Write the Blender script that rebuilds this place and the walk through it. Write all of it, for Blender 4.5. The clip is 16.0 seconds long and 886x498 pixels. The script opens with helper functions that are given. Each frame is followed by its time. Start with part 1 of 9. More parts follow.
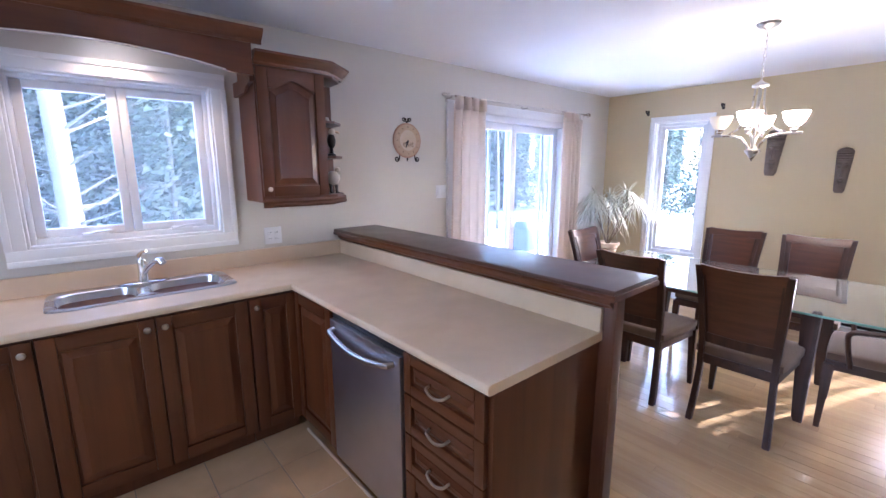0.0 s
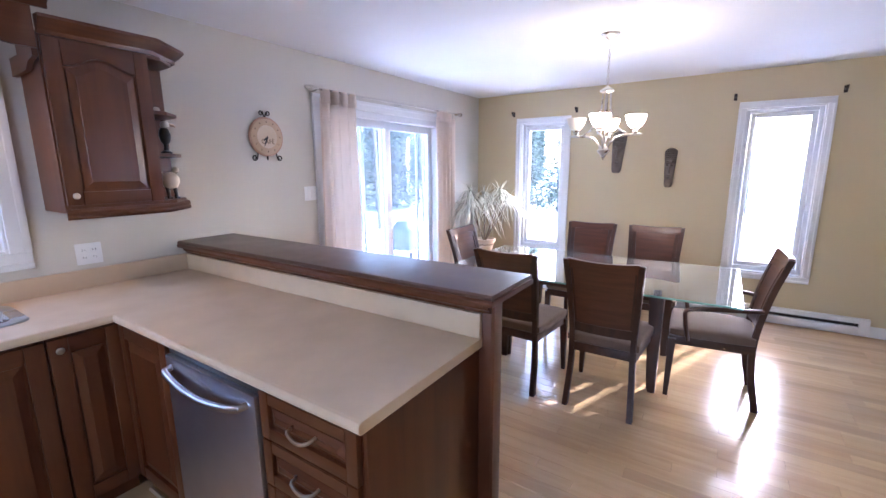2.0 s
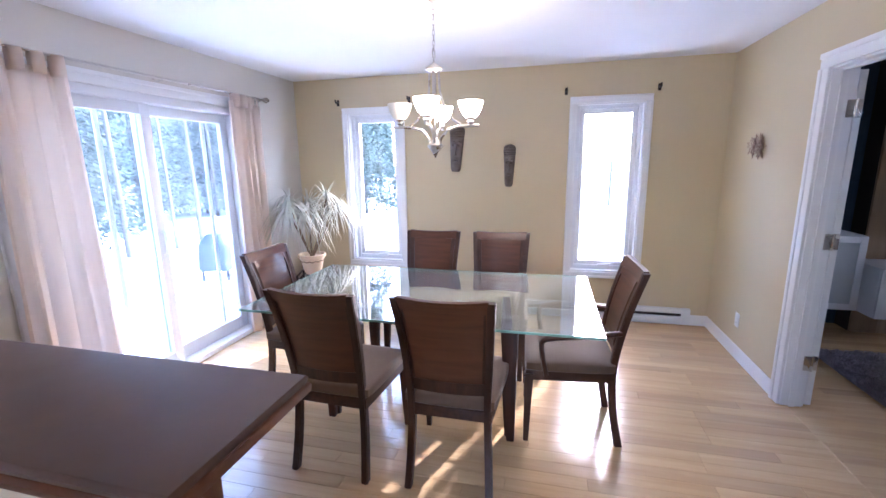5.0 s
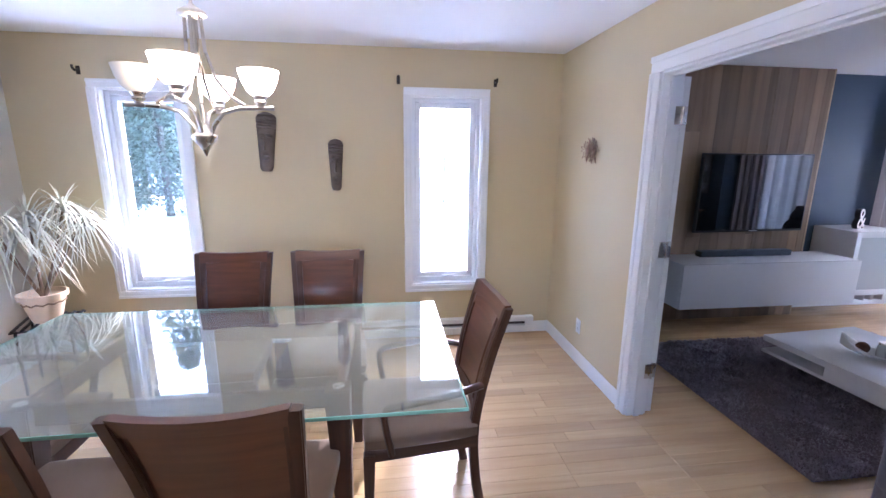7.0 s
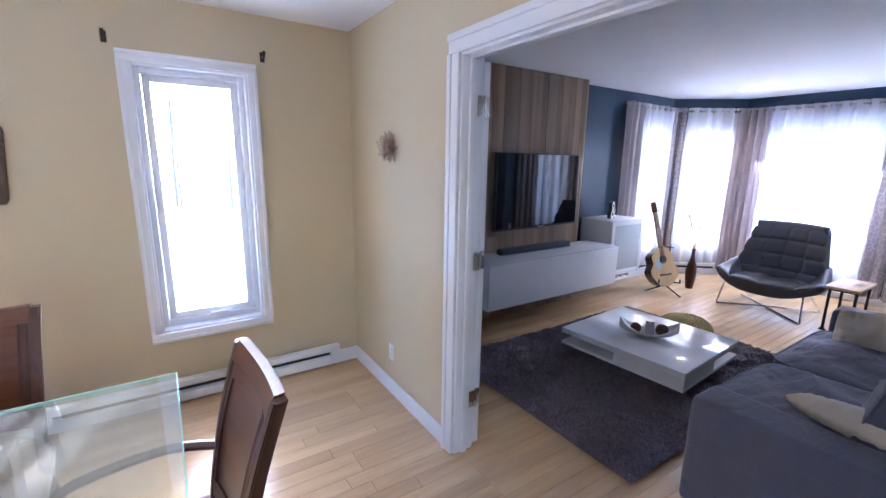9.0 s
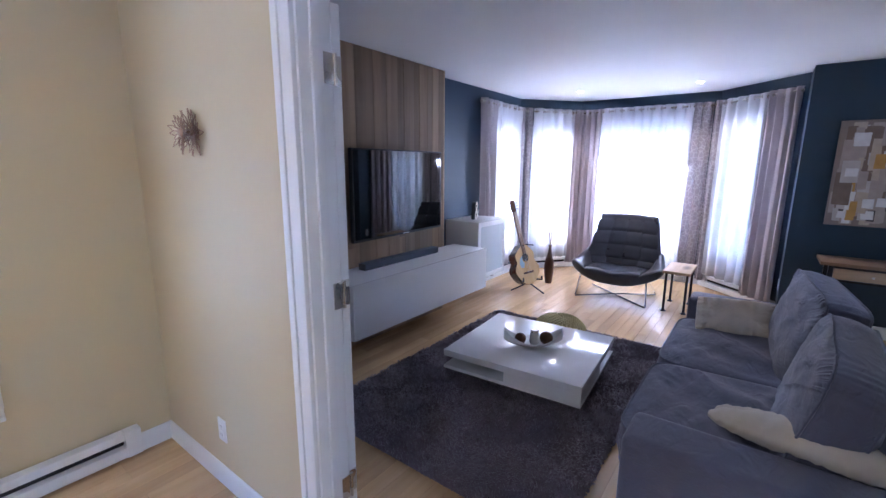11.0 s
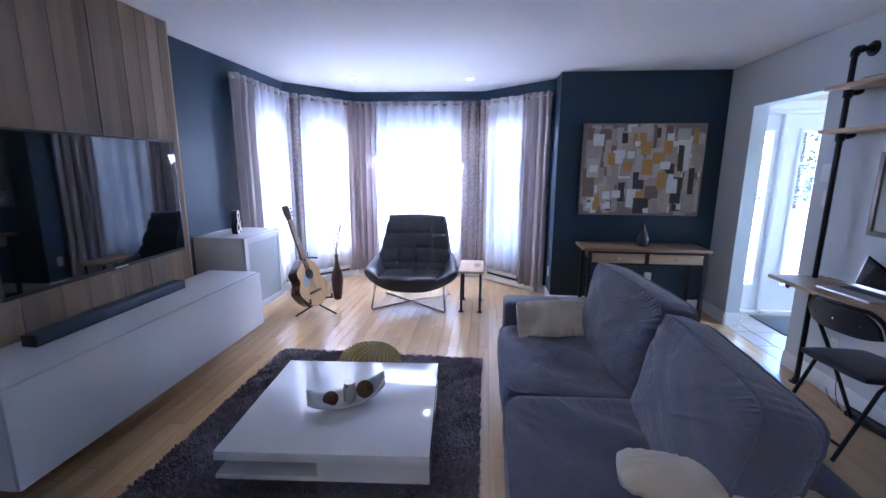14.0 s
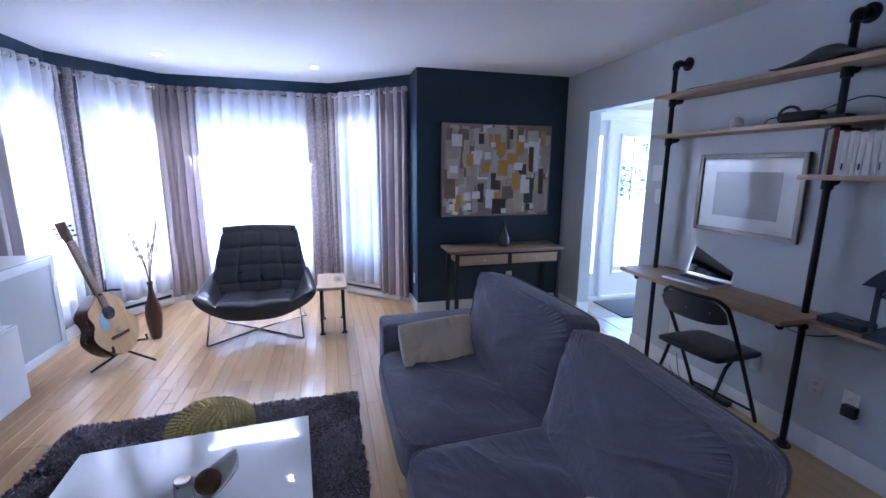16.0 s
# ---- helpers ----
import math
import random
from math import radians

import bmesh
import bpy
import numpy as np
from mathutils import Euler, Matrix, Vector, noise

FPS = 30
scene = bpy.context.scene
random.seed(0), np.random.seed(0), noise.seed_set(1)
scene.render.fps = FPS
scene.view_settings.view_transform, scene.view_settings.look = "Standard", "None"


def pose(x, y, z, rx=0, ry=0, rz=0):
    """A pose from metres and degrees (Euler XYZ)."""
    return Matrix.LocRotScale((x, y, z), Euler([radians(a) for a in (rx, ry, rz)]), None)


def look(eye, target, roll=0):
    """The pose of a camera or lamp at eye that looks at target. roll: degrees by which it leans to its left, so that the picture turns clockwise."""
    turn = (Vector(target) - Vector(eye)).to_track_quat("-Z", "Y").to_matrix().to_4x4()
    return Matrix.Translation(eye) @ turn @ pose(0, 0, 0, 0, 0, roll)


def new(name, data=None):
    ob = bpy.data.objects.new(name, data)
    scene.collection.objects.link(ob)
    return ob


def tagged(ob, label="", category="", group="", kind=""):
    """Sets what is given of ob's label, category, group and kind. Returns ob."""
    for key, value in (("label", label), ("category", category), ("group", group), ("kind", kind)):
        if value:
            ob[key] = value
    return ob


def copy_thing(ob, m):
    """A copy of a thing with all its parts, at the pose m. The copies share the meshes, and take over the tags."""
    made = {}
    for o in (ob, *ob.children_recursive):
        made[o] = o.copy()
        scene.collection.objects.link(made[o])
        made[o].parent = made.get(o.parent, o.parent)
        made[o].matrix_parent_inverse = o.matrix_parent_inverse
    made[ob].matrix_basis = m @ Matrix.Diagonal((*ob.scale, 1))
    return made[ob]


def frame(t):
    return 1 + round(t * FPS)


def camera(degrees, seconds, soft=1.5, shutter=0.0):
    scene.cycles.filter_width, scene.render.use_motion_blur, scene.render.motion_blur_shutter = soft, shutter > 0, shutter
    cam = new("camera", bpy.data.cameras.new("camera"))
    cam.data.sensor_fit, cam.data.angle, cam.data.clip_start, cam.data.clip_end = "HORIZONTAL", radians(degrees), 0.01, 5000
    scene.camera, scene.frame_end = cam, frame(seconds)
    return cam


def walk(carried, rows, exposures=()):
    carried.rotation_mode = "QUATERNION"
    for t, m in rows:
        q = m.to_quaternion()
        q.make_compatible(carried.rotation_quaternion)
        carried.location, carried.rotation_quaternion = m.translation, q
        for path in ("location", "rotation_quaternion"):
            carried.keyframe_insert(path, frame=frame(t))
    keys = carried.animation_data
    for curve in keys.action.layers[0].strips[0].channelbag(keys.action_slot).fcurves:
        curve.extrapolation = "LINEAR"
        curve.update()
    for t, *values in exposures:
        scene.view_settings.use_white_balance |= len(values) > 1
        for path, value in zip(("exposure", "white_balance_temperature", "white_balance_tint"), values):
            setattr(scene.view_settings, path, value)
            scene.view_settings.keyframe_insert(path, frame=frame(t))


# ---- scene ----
cam = camera(92.4, 16.0)
PATH = [
    (0, (0.053, 0.331, 1.551), (1.339, 1.816, 1.178), -0.1),
    (0.5, (0.1, 0.333, 1.552), (1.49, 1.72, 1.175), -0.3),
    (1, (0.147, 0.356, 1.556), (1.619, 1.656, 1.176), -0.4),
    (1.5, (0.184, 0.383, 1.56), (1.734, 1.589, 1.18), -0.4),
    (2, (0.224, 0.406, 1.551), (1.863, 1.489, 1.172), -0.4),
    (2.5, (0.312, 0.412, 1.547), (2.041, 1.34, 1.162), -0.3),
    (3, (0.457, 0.404, 1.557), (2.245, 1.211, 1.166), -0.5),
    (3.5, (0.602, 0.407, 1.557), (2.422, 1.142, 1.172), -0.8),
    (4, (0.745, 0.461, 1.555), (2.599, 1.103, 1.166), -0.8),
    (6.5, (1.638, 0.556, 1.597), (3.593, 0.573, 1.178), -0.1),
    (7, (1.787, 0.516, 1.595), (3.726, 0.26, 1.173), 0.5),
    (7.5, (1.929, 0.416, 1.583), (3.822, -0.074, 1.163), 0.5),
    (8, (2.068, 0.31, 1.597), (3.898, -0.374, 1.17), 0.5),
    (8.5, (2.218, 0.245, 1.59), (3.967, -0.628, 1.169), 0.7),
    (9, (2.364, 0.228, 1.58), (3.998, -0.85, 1.168), 0.9),
    (11.5, (2.966, -0.285, 1.523), (4.03, -1.933, 1.133), 0.2),
    (12, (3.038, -0.424, 1.519), (3.98, -2.144, 1.127), 0.1),
    (12.5, (3.106, -0.554, 1.518), (3.908, -2.344, 1.128), 0.1),
    (13, (3.214, -0.66, 1.537), (3.808, -2.528, 1.141), 0.5),
    (13.5, (3.322, -0.737, 1.531), (3.698, -2.663, 1.143), 0.6),
    (14, (3.365, -0.823, 1.504), (3.562, -2.776, 1.12), 0.4),
    (14.5, (3.391, -0.931, 1.508), (3.414, -2.893, 1.123), 0.3),
    (15, (3.39, -1.013, 1.526), (3.237, -2.97, 1.141), 0.3),
    (15.5, (3.424, -1.122, 1.53), (3.09, -3.056, 1.146), 0.2),
    (16, (3.495, -1.256, 1.513), (2.986, -3.153, 1.133), 0.4),
]
EXPOSURES = [(0.0, 4.93, 5400, 26), (7.0, 5.0, 5280, 24), (9.0, 4.95, 5200, 22), (12.0, 4.88, 5080, 23), (13.5, 4.86, 4930, 21), (14.5, 4.8, 4870, 21), (16.0, 4.74, 4870, 21)]
walk(cam, [(t, look(eye, target, roll)) for t, eye, target, roll in PATH], EXPOSURES)

# ---- world, sun ----
SUN_UP, SUN_AZ = radians(31.0), radians(111)
world = bpy.data.worlds.new("sky")
scene.world = world
world.use_nodes = True
wn = world.node_tree
wn.nodes.clear()
w_out = wn.nodes.new("ShaderNodeOutputWorld")
w_bg = wn.nodes.new("ShaderNodeBackground")
w_sky = wn.nodes.new("ShaderNodeTexSky")
w_sky.sky_type = "NISHITA"
w_sky.sun_disc = False
w_sky.sun_elevation, w_sky.sun_rotation = SUN_UP, SUN_AZ
w_sky.air_density, w_sky.dust_density = 1.0, 1.5
w_bg.inputs["Strength"].default_value = 0.15
wn.links.new(w_sky.outputs["Color"], w_bg.inputs["Color"])
wn.links.new(w_bg.outputs["Background"], w_out.inputs["Surface"])

sun_data = bpy.data.lights.new("sun", "SUN")
sun_data.energy, sun_data.angle, sun_data.color = 0.42, radians(0.53), (1.0, 0.93, 0.82)
sun = new("sun", sun_data)
to_sun = Vector((math.sin(SUN_AZ) * math.cos(SUN_UP), math.cos(SUN_AZ) * math.cos(SUN_UP), math.sin(SUN_UP)))
sun.matrix_world = look(to_sun * 30, (0, 0, 0))

# fill lamp added at the assumed, unseen window behind the work area
kw_data = bpy.data.lights.new("kitchen_fill", "AREA")
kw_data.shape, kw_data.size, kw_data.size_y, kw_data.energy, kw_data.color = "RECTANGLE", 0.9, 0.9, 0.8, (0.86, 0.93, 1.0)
kw_lamp = new("kitchen_fill", kw_data)
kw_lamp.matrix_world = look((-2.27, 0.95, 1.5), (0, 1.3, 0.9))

# fill lamp at an added, unseen window in the entry's side wall
ew_data = bpy.data.lights.new("entry_fill", "AREA")
ew_data.shape, ew_data.size, ew_data.size_y, ew_data.energy, ew_data.color = "RECTANGLE", 1.2, 1.2, 1.7, (0.9, 0.95, 1.0)
ew_lamp = new("entry_fill", ew_data)
ew_lamp.matrix_world = look((-2.13, -4.3, 1.5), (0, -4.3, 1.5))

# the two lit downlights in the bay's ceiling
for dl_x, dl_y in ((4.86, -5.63), (3.58, -5.76)):
    dl_data = bpy.data.lights.new("downlight", "SPOT")
    dl_data.energy, dl_data.spot_size, dl_data.spot_blend, dl_data.shadow_soft_size, dl_data.color = 1.8, radians(125), 0.6, 0.03, (1.0, 0.86, 0.68)
    dl_lamp = new("downlight", dl_data)
    dl_lamp.matrix_world = look((dl_x, dl_y, 2.430), (dl_x, dl_y + 0.001, 0.0))

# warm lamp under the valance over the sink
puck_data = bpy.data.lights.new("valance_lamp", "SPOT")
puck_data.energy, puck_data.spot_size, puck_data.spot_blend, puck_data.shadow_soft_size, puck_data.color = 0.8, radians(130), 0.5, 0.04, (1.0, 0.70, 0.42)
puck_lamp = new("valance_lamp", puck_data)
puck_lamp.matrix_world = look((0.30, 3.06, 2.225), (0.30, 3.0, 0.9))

# daylight of the bay's middle window
bay_data = bpy.data.lights.new("bay_daylight", "AREA")
bay_data.shape, bay_data.size, bay_data.size_y, bay_data.energy, bay_data.color = "RECTANGLE", 1.3, 1.05, 4.7, (0.9, 0.95, 1.0)
bay_lamp = new("bay_daylight", bay_data)
bay_lamp.matrix_world = look((4.27, -6.53, 1.12), (4.27, -5.0, 0.65))

# ---- building helpers ----
def finish(bm, smooth=True, angle=40):
    bm.normal_update()
    if smooth:
        for f in bm.faces:
            f.smooth = True
        lim = radians(angle)
        for e in bm.edges:
            if len(e.link_faces) == 2 and e.calc_face_angle(0.0) > lim:
                e.smooth = False


def mesh_of(bm, name, mats, smooth=True):
    finish(bm, smooth)
    me = bpy.data.meshes.new(name)
    bm.to_mesh(me)
    bm.free()
    for m in (mats if isinstance(mats, (list, tuple)) else [mats]):
        me.materials.append(m)
    return me


def part(name, bm, mats, parent=None, label="", smooth=True):
    ob = new(name, mesh_of(bm, name, mats, smooth))
    if parent is not None:
        ob.parent = parent
    if label:
        ob["label"] = label
    return ob


def thing(name, label, category, group="", at=None):
    ob = new(name)
    ob.empty_display_size = 0.1
    if at is not None:
        ob.matrix_basis = at
    return tagged(ob, label, category, group)


def structure(ob, label="", category=""):
    return tagged(ob, label, category, "", "structure")


def box(bm, a, b, bevel=0.0, seg=2, mat=0):
    x0, y0, z0 = (min(p, q) for p, q in zip(a, b))
    x1, y1, z1 = (max(p, q) for p, q in zip(a, b))
    v = [bm.verts.new(p) for p in ((x0, y0, z0), (x1, y0, z0), (x1, y1, z0), (x0, y1, z0), (x0, y0, z1), (x1, y0, z1), (x1, y1, z1), (x0, y1, z1))]
    fs = [bm.faces.new([v[i] for i in q]) for q in ((0, 3, 2, 1), (4, 5, 6, 7), (0, 1, 5, 4), (1, 2, 6, 5), (2, 3, 7, 6), (3, 0, 4, 7))]
    for f in fs:
        f.material_index = mat
    if bevel > 0:
        es = list({e for f in fs for e in f.edges})
        r = bmesh.ops.bevel(bm, geom=es, offset=bevel, segments=seg, profile=0.6, affect="EDGES", clamp_overlap=True)
        for f in r["faces"]:
            f.material_index = mat
    return v


def prism(bm, poly, axis, lo, hi, mat=0, bevel=0.0):
    """A closed outline of (u, v) pairs pushed along an axis from lo to hi."""
    def at(u, v, w):
        return {"x": (w, u, v), "y": (u, w, v), "z": (u, v, w)}[axis]
    a = [bm.verts.new(at(u, v, lo)) for u, v in poly]
    b = [bm.verts.new(at(u, v, hi)) for u, v in poly]
    n = len(poly)
    fs = [bm.faces.new(a[::-1]), bm.faces.new(b)]
    fs += [bm.faces.new((a[i], a[(i + 1) % n], b[(i + 1) % n], b[i])) for i in range(n)]
    bmesh.ops.recalc_face_normals(bm, faces=fs)
    for f in fs:
        f.material_index = mat
    if bevel > 0:
        bmesh.ops.bevel(bm, geom=list({e for f in fs for e in f.edges}), offset=bevel, segments=2, profile=0.6, affect="EDGES", clamp_overlap=True)
    return a + b


def tube(bm, pts, r, n=10, mat=0, closed=False, flat=1.0):
    """A round bar along a line of points; r is one radius or one for each point."""
    pts = [Vector(p) for p in pts]
    rs = r if isinstance(r, (list, tuple)) else [r] * len(pts)
    k = len(pts)
    rings = []
    up = None
    for i, p in enumerate(pts):
        if closed:
            d = pts[(i + 1) % k] - pts[i - 1]
        else:
            d = pts[min(i + 1, k - 1)] - pts[max(i - 1, 0)]
        d.normalize()
        if up is None:
            up = Vector((0, 0, 1)) if abs(d.z) < 0.9 else Vector((1, 0, 0))
        u = up - d * up.dot(d)
        u = u.normalized() if u.length > 1e-6 else d.orthogonal().normalized()
        w = d.cross(u)
        up = u
        rings.append([bm.verts.new(p + (u * math.cos(2 * math.pi * j / n) * flat + w * math.sin(2 * math.pi * j / n)) * rs[i]) for j in range(n)])
    for i in range(k if closed else k - 1):
        a, b = rings[i], rings[(i + 1) % k]
        for j in range(n):
            f = bm.faces.new((a[j], a[(j + 1) % n], b[(j + 1) % n], b[j]))
            f.material_index = mat
    if not closed:
        for ring in (rings[0][::-1], rings[-1]):
            f = bm.faces.new(ring)
            f.material_index = mat


def lathe(bm, prof, c=(0, 0, 0), n=24, mat=0, squash=1.0, axis="z"):
    """A profile of (radius, height) turned about an upright axis through c."""
    rings = []
    for r, h in prof:
        ring = []
        for j in range(n):
            a = 2 * math.pi * j / n
            p = (r * math.cos(a), r * math.sin(a) * squash, h)
            if axis == "x":
                p = (p[2], p[0], p[1])
            elif axis == "y":
                p = (p[0], p[2], p[1])
            ring.append(bm.verts.new((c[0] + p[0], c[1] + p[1], c[2] + p[2])))
        rings.append(ring)
    fs = []
    for a, b in zip(rings, rings[1:]):
        for j in range(n):
            fs.append(bm.faces.new((a[j], a[(j + 1) % n], b[(j + 1) % n], b[j])))
    fs.append(bm.faces.new(rings[0][::-1]))
    fs.append(bm.faces.new(rings[-1]))
    bmesh.ops.recalc_face_normals(bm, faces=fs)
    for f in fs:
        f.material_index = mat


def arc(p, q, bulge, n=8):
    """Points from p to q along a bow that stands off by the vector bulge at its middle."""
    p, q, bulge = Vector(p), Vector(q), Vector(bulge)
    return [p.lerp(q, t / n) + bulge * (1 - (2 * t / n - 1) ** 2) for t in range(n + 1)]


def smooth_line(pts, n=6):
    """Catmull-Rom through the points."""
    pts = [Vector(p) for p in pts]
    out = []
    for i in range(len(pts) - 1):
        a, b, c, d = pts[max(i - 1, 0)], pts[i], pts[i + 1], pts[min(i + 2, len(pts) - 1)]
        for k in range(n):
            t = k / n
            out.append(0.5 * ((2 * b) + (c - a) * t + (2 * a - 5 * b + 4 * c - d) * t * t + (3 * b - a - 3 * c + d) * t ** 3))
    out.append(pts[-1])
    return out


def grid(bm, fn, nu, nv, mat=0):
    """A sheet of (nu+1) x (nv+1) points from fn(u, v) with u, v from 0 to 1."""
    vs = [[bm.verts.new(fn(i / nu, j / nv)) for j in range(nv + 1)] for i in range(nu + 1)]
    fs = []
    for i in range(nu):
        for j in range(nv):
            f = bm.faces.new((vs[i][j], vs[i + 1][j], vs[i + 1][j + 1], vs[i][j + 1]))
            f.material_index = mat
            fs.append(f)
    return fs


def cushion(bm, size, m=None, edge=0.35, n=18, power=3.0, wrinkle=0.0, seed=0.0, top_only=1.0, crease=0.0):
    """A soft stuffed block, centred on the origin, then moved by m."""
    sx, sy, sz = (s / 2 for s in size)
    top, bot = {}, {}
    for i in range(n + 1):
        for j in range(n + 1):
            u, v = 2 * i / n - 1, 2 * j / n - 1
            u, v = math.sin(u * math.pi / 2), math.sin(v * math.pi / 2)
            f = ((1 - abs(u) ** power) * (1 - abs(v) ** power))
            h = edge + (1 - edge) * max(f, 0.0) ** 0.4
            in_u = 1 - 0.04 * abs(v) ** 4
            in_v = 1 - 0.04 * abs(u) ** 4
            x, y = sx * u * in_u, sy * v * in_v
            w = wrinkle * (noise.noise(Vector((x * 5 + seed, y * 5, seed))) + 0.5 * noise.noise(Vector((x * 14, y * 9 + seed, 3)))) * f
            if crease:
                du, dv = sx - abs(x), sy - abs(y)
                d, along_edge = (du, y) if du < dv else (dv, x)
                k = noise.noise(Vector((along_edge * 22 + seed, seed, d * 3))) + 0.6 * noise.noise(Vector((along_edge * 47, seed + 5, d * 4)))
                w += crease * k * math.exp(-d / 0.13) * min(1.0, d / 0.012 + 0.35)
            top[i, j] = bm.verts.new((x, y, sz * h + w))
            if i in (0, n) or j in (0, n):
                bot[i, j] = bm.verts.new((x, y, -sz * edge))
            else:
                bot[i, j] = bm.verts.new((x, y, -sz * (edge + (h - edge) * top_only)))
    fs = []
    for i in range(n):
        for j in range(n):
            fs.append(bm.faces.new((top[i, j], top[i + 1, j], top[i + 1, j + 1], top[i, j + 1])))
            fs.append(bm.faces.new((bot[i, j], bot[i, j + 1], bot[i + 1, j + 1], bot[i + 1, j])))
    ring = [(i, 0) for i in range(n)] + [(n, j) for j in range(n)] + [(i, n) for i in range(n, 0, -1)] + [(0, j) for j in range(n, 0, -1)]
    for a, b in zip(ring, ring[1:] + ring[:1]):
        fs.append(bm.faces.new((bot[a], bot[b], top[b], top[a])))
    bmesh.ops.recalc_face_normals(bm, faces=fs)
    if m is not None:
        bmesh.ops.transform(bm, matrix=m, verts=list(top.values()) + list(bot.values()))
    return ring


def wall_panel(bm, axis, lo, hi, u0, u1, z0, z1, holes=(), mat=0):
    """A wall whose thickness runs from lo to hi on the axis, with holes (u0, u1, z0, z1) right through it."""
    us = sorted({u0, u1, *[h[0] for h in holes], *[h[1] for h in holes]})
    zs = sorted({z0, z1, *[h[2] for h in holes], *[h[3] for h in holes]})
    solid = {}
    for i in range(len(us) - 1):
        for j in range(len(zs) - 1):
            cu, cz = (us[i] + us[i + 1]) / 2, (zs[j] + zs[j + 1]) / 2
            solid[i, j] = not any(h[0] < cu < h[1] and h[2] < cz < h[3] for h in holes)
    def at(w, u, z):
        return (w, u, z) if axis == "x" else (u, w, z)
    cache = {}
    def vert(w, i, j):
        key = (w, i, j)
        if key not in cache:
            cache[key] = bm.verts.new(at(w, us[i], zs[j]))
        return cache[key]
    fs = []
    for (i, j), on in solid.items():
        if not on:
            continue
        for w in (lo, hi):
            fs.append(bm.faces.new([vert(w, i, j), vert(w, i + 1, j), vert(w, i + 1, j + 1), vert(w, i, j + 1)]))
        for di, dj, e in ((-1, 0, ((i, j), (i, j + 1))), (1, 0, ((i + 1, j), (i + 1, j + 1))), (0, -1, ((i, j), (i + 1, j))), (0, 1, ((i, j + 1), (i + 1, j + 1)))):
            if not solid.get((i + di, j + dj), False):
                (a, b), (c, d) = e
                fs.append(bm.faces.new([vert(lo, a, b), vert(hi, a, b), vert(hi, c, d), vert(lo, c, d)]))
    bmesh.ops.recalc_face_normals(bm, faces=fs)
    for f in fs:
        f.material_index = mat

# ---- materials ----
def nodes_of(name):
    m = bpy.data.materials.new(name)
    m.use_nodes = True
    nt = m.node_tree
    nt.nodes.clear()
    out = nt.nodes.new("ShaderNodeOutputMaterial")
    return m, nt, out


def coords(nt, stretch=(1, 1, 1), shuffle=False):
    tc = nt.nodes.new("ShaderNodeTexCoord")
    mp = nt.nodes.new("ShaderNodeMapping")
    mp.inputs["Scale"].default_value = stretch
    nt.links.new(tc.outputs["Object"], mp.inputs["Vector"])
    if shuffle:
        oi = nt.nodes.new("ShaderNodeObjectInfo")
        mul = nt.nodes.new("ShaderNodeVectorMath")
        mul.operation = "SCALE"
        mul.inputs[0].default_value = (37.0, 91.0, 53.0)
        nt.links.new(oi.outputs["Random"], mul.inputs["Scale"])
        nt.links.new(mul.outputs[0], mp.inputs["Location"])
    return mp.outputs["Vector"]


def tex(nt, vec, scale, detail=4.0, rough=0.55, distort=0.0):
    n = nt.nodes.new("ShaderNodeTexNoise")
    n.inputs["Scale"].default_value = scale
    n.inputs["Detail"].default_value = detail
    n.inputs["Roughness"].default_value = rough
    n.inputs["Distortion"].default_value = distort
    nt.links.new(vec, n.inputs["Vector"])
    return n.outputs["Fac"]


def ramp(nt, fac, stops):
    r = nt.nodes.new("ShaderNodeValToRGB")
    el = r.color_ramp.elements
    while len(el) < len(stops):
        el.new(0.5)
    for e, (p, c) in zip(el, stops):
        e.position = p
        e.color = (*c, 1) if len(c) == 3 else c
    nt.links.new(fac, r.inputs["Fac"])
    return r.outputs["Color"]


def mixc(nt, a, b, fac, mode="MIX"):
    n = nt.nodes.new("ShaderNodeMix")
    n.data_type, n.blend_type = "RGBA", mode
    for sock, val in ((n.inputs[0], fac), (n.inputs[6], a), (n.inputs[7], b)):
        if hasattr(val, "links"):
            nt.links.new(val, sock)
        elif isinstance(val, (int, float)):
            sock.default_value = val
        else:
            sock.default_value = (*val, 1)
    return n.outputs[2]


def span(nt, fac, lo, hi):
    n = nt.nodes.new("ShaderNodeMapRange")
    n.inputs["To Min"].default_value, n.inputs["To Max"].default_value = lo, hi
    nt.links.new(fac, n.inputs["Value"])
    return n.outputs["Result"]


def bump(nt, height, strength, dist=0.002):
    b = nt.nodes.new("ShaderNodeBump")
    b.inputs["Strength"].default_value, b.inputs["Distance"].default_value = strength, dist
    nt.links.new(height, b.inputs["Height"])
    return b.outputs["Normal"]


def principled(nt, out, color, rough, metal=0.0, normal=None, coat=0.0, coat_rough=0.1, spec=0.5, sheen=0.0, trans=0.0):
    p = nt.nodes.new("ShaderNodeBsdfPrincipled")
    for key, val in (("Base Color", color), ("Roughness", rough)):
        if hasattr(val, "links"):
            nt.links.new(val, p.inputs[key])
        elif key == "Base Color":
            p.inputs[key].default_value = (*val, 1)
        else:
            p.inputs[key].default_value = val
    p.inputs["Metallic"].default_value = metal
    p.inputs["Coat Weight"].default_value = coat
    p.inputs["Coat Roughness"].default_value = coat_rough
    p.inputs["Specular IOR Level"].default_value = spec
    p.inputs["Sheen Weight"].default_value = sheen
    p.inputs["Transmission Weight"].default_value = trans
    if normal is not None:
        nt.links.new(normal, p.inputs["Normal"])
    nt.links.new(p.outputs[0], out.inputs["Surface"])
    return p


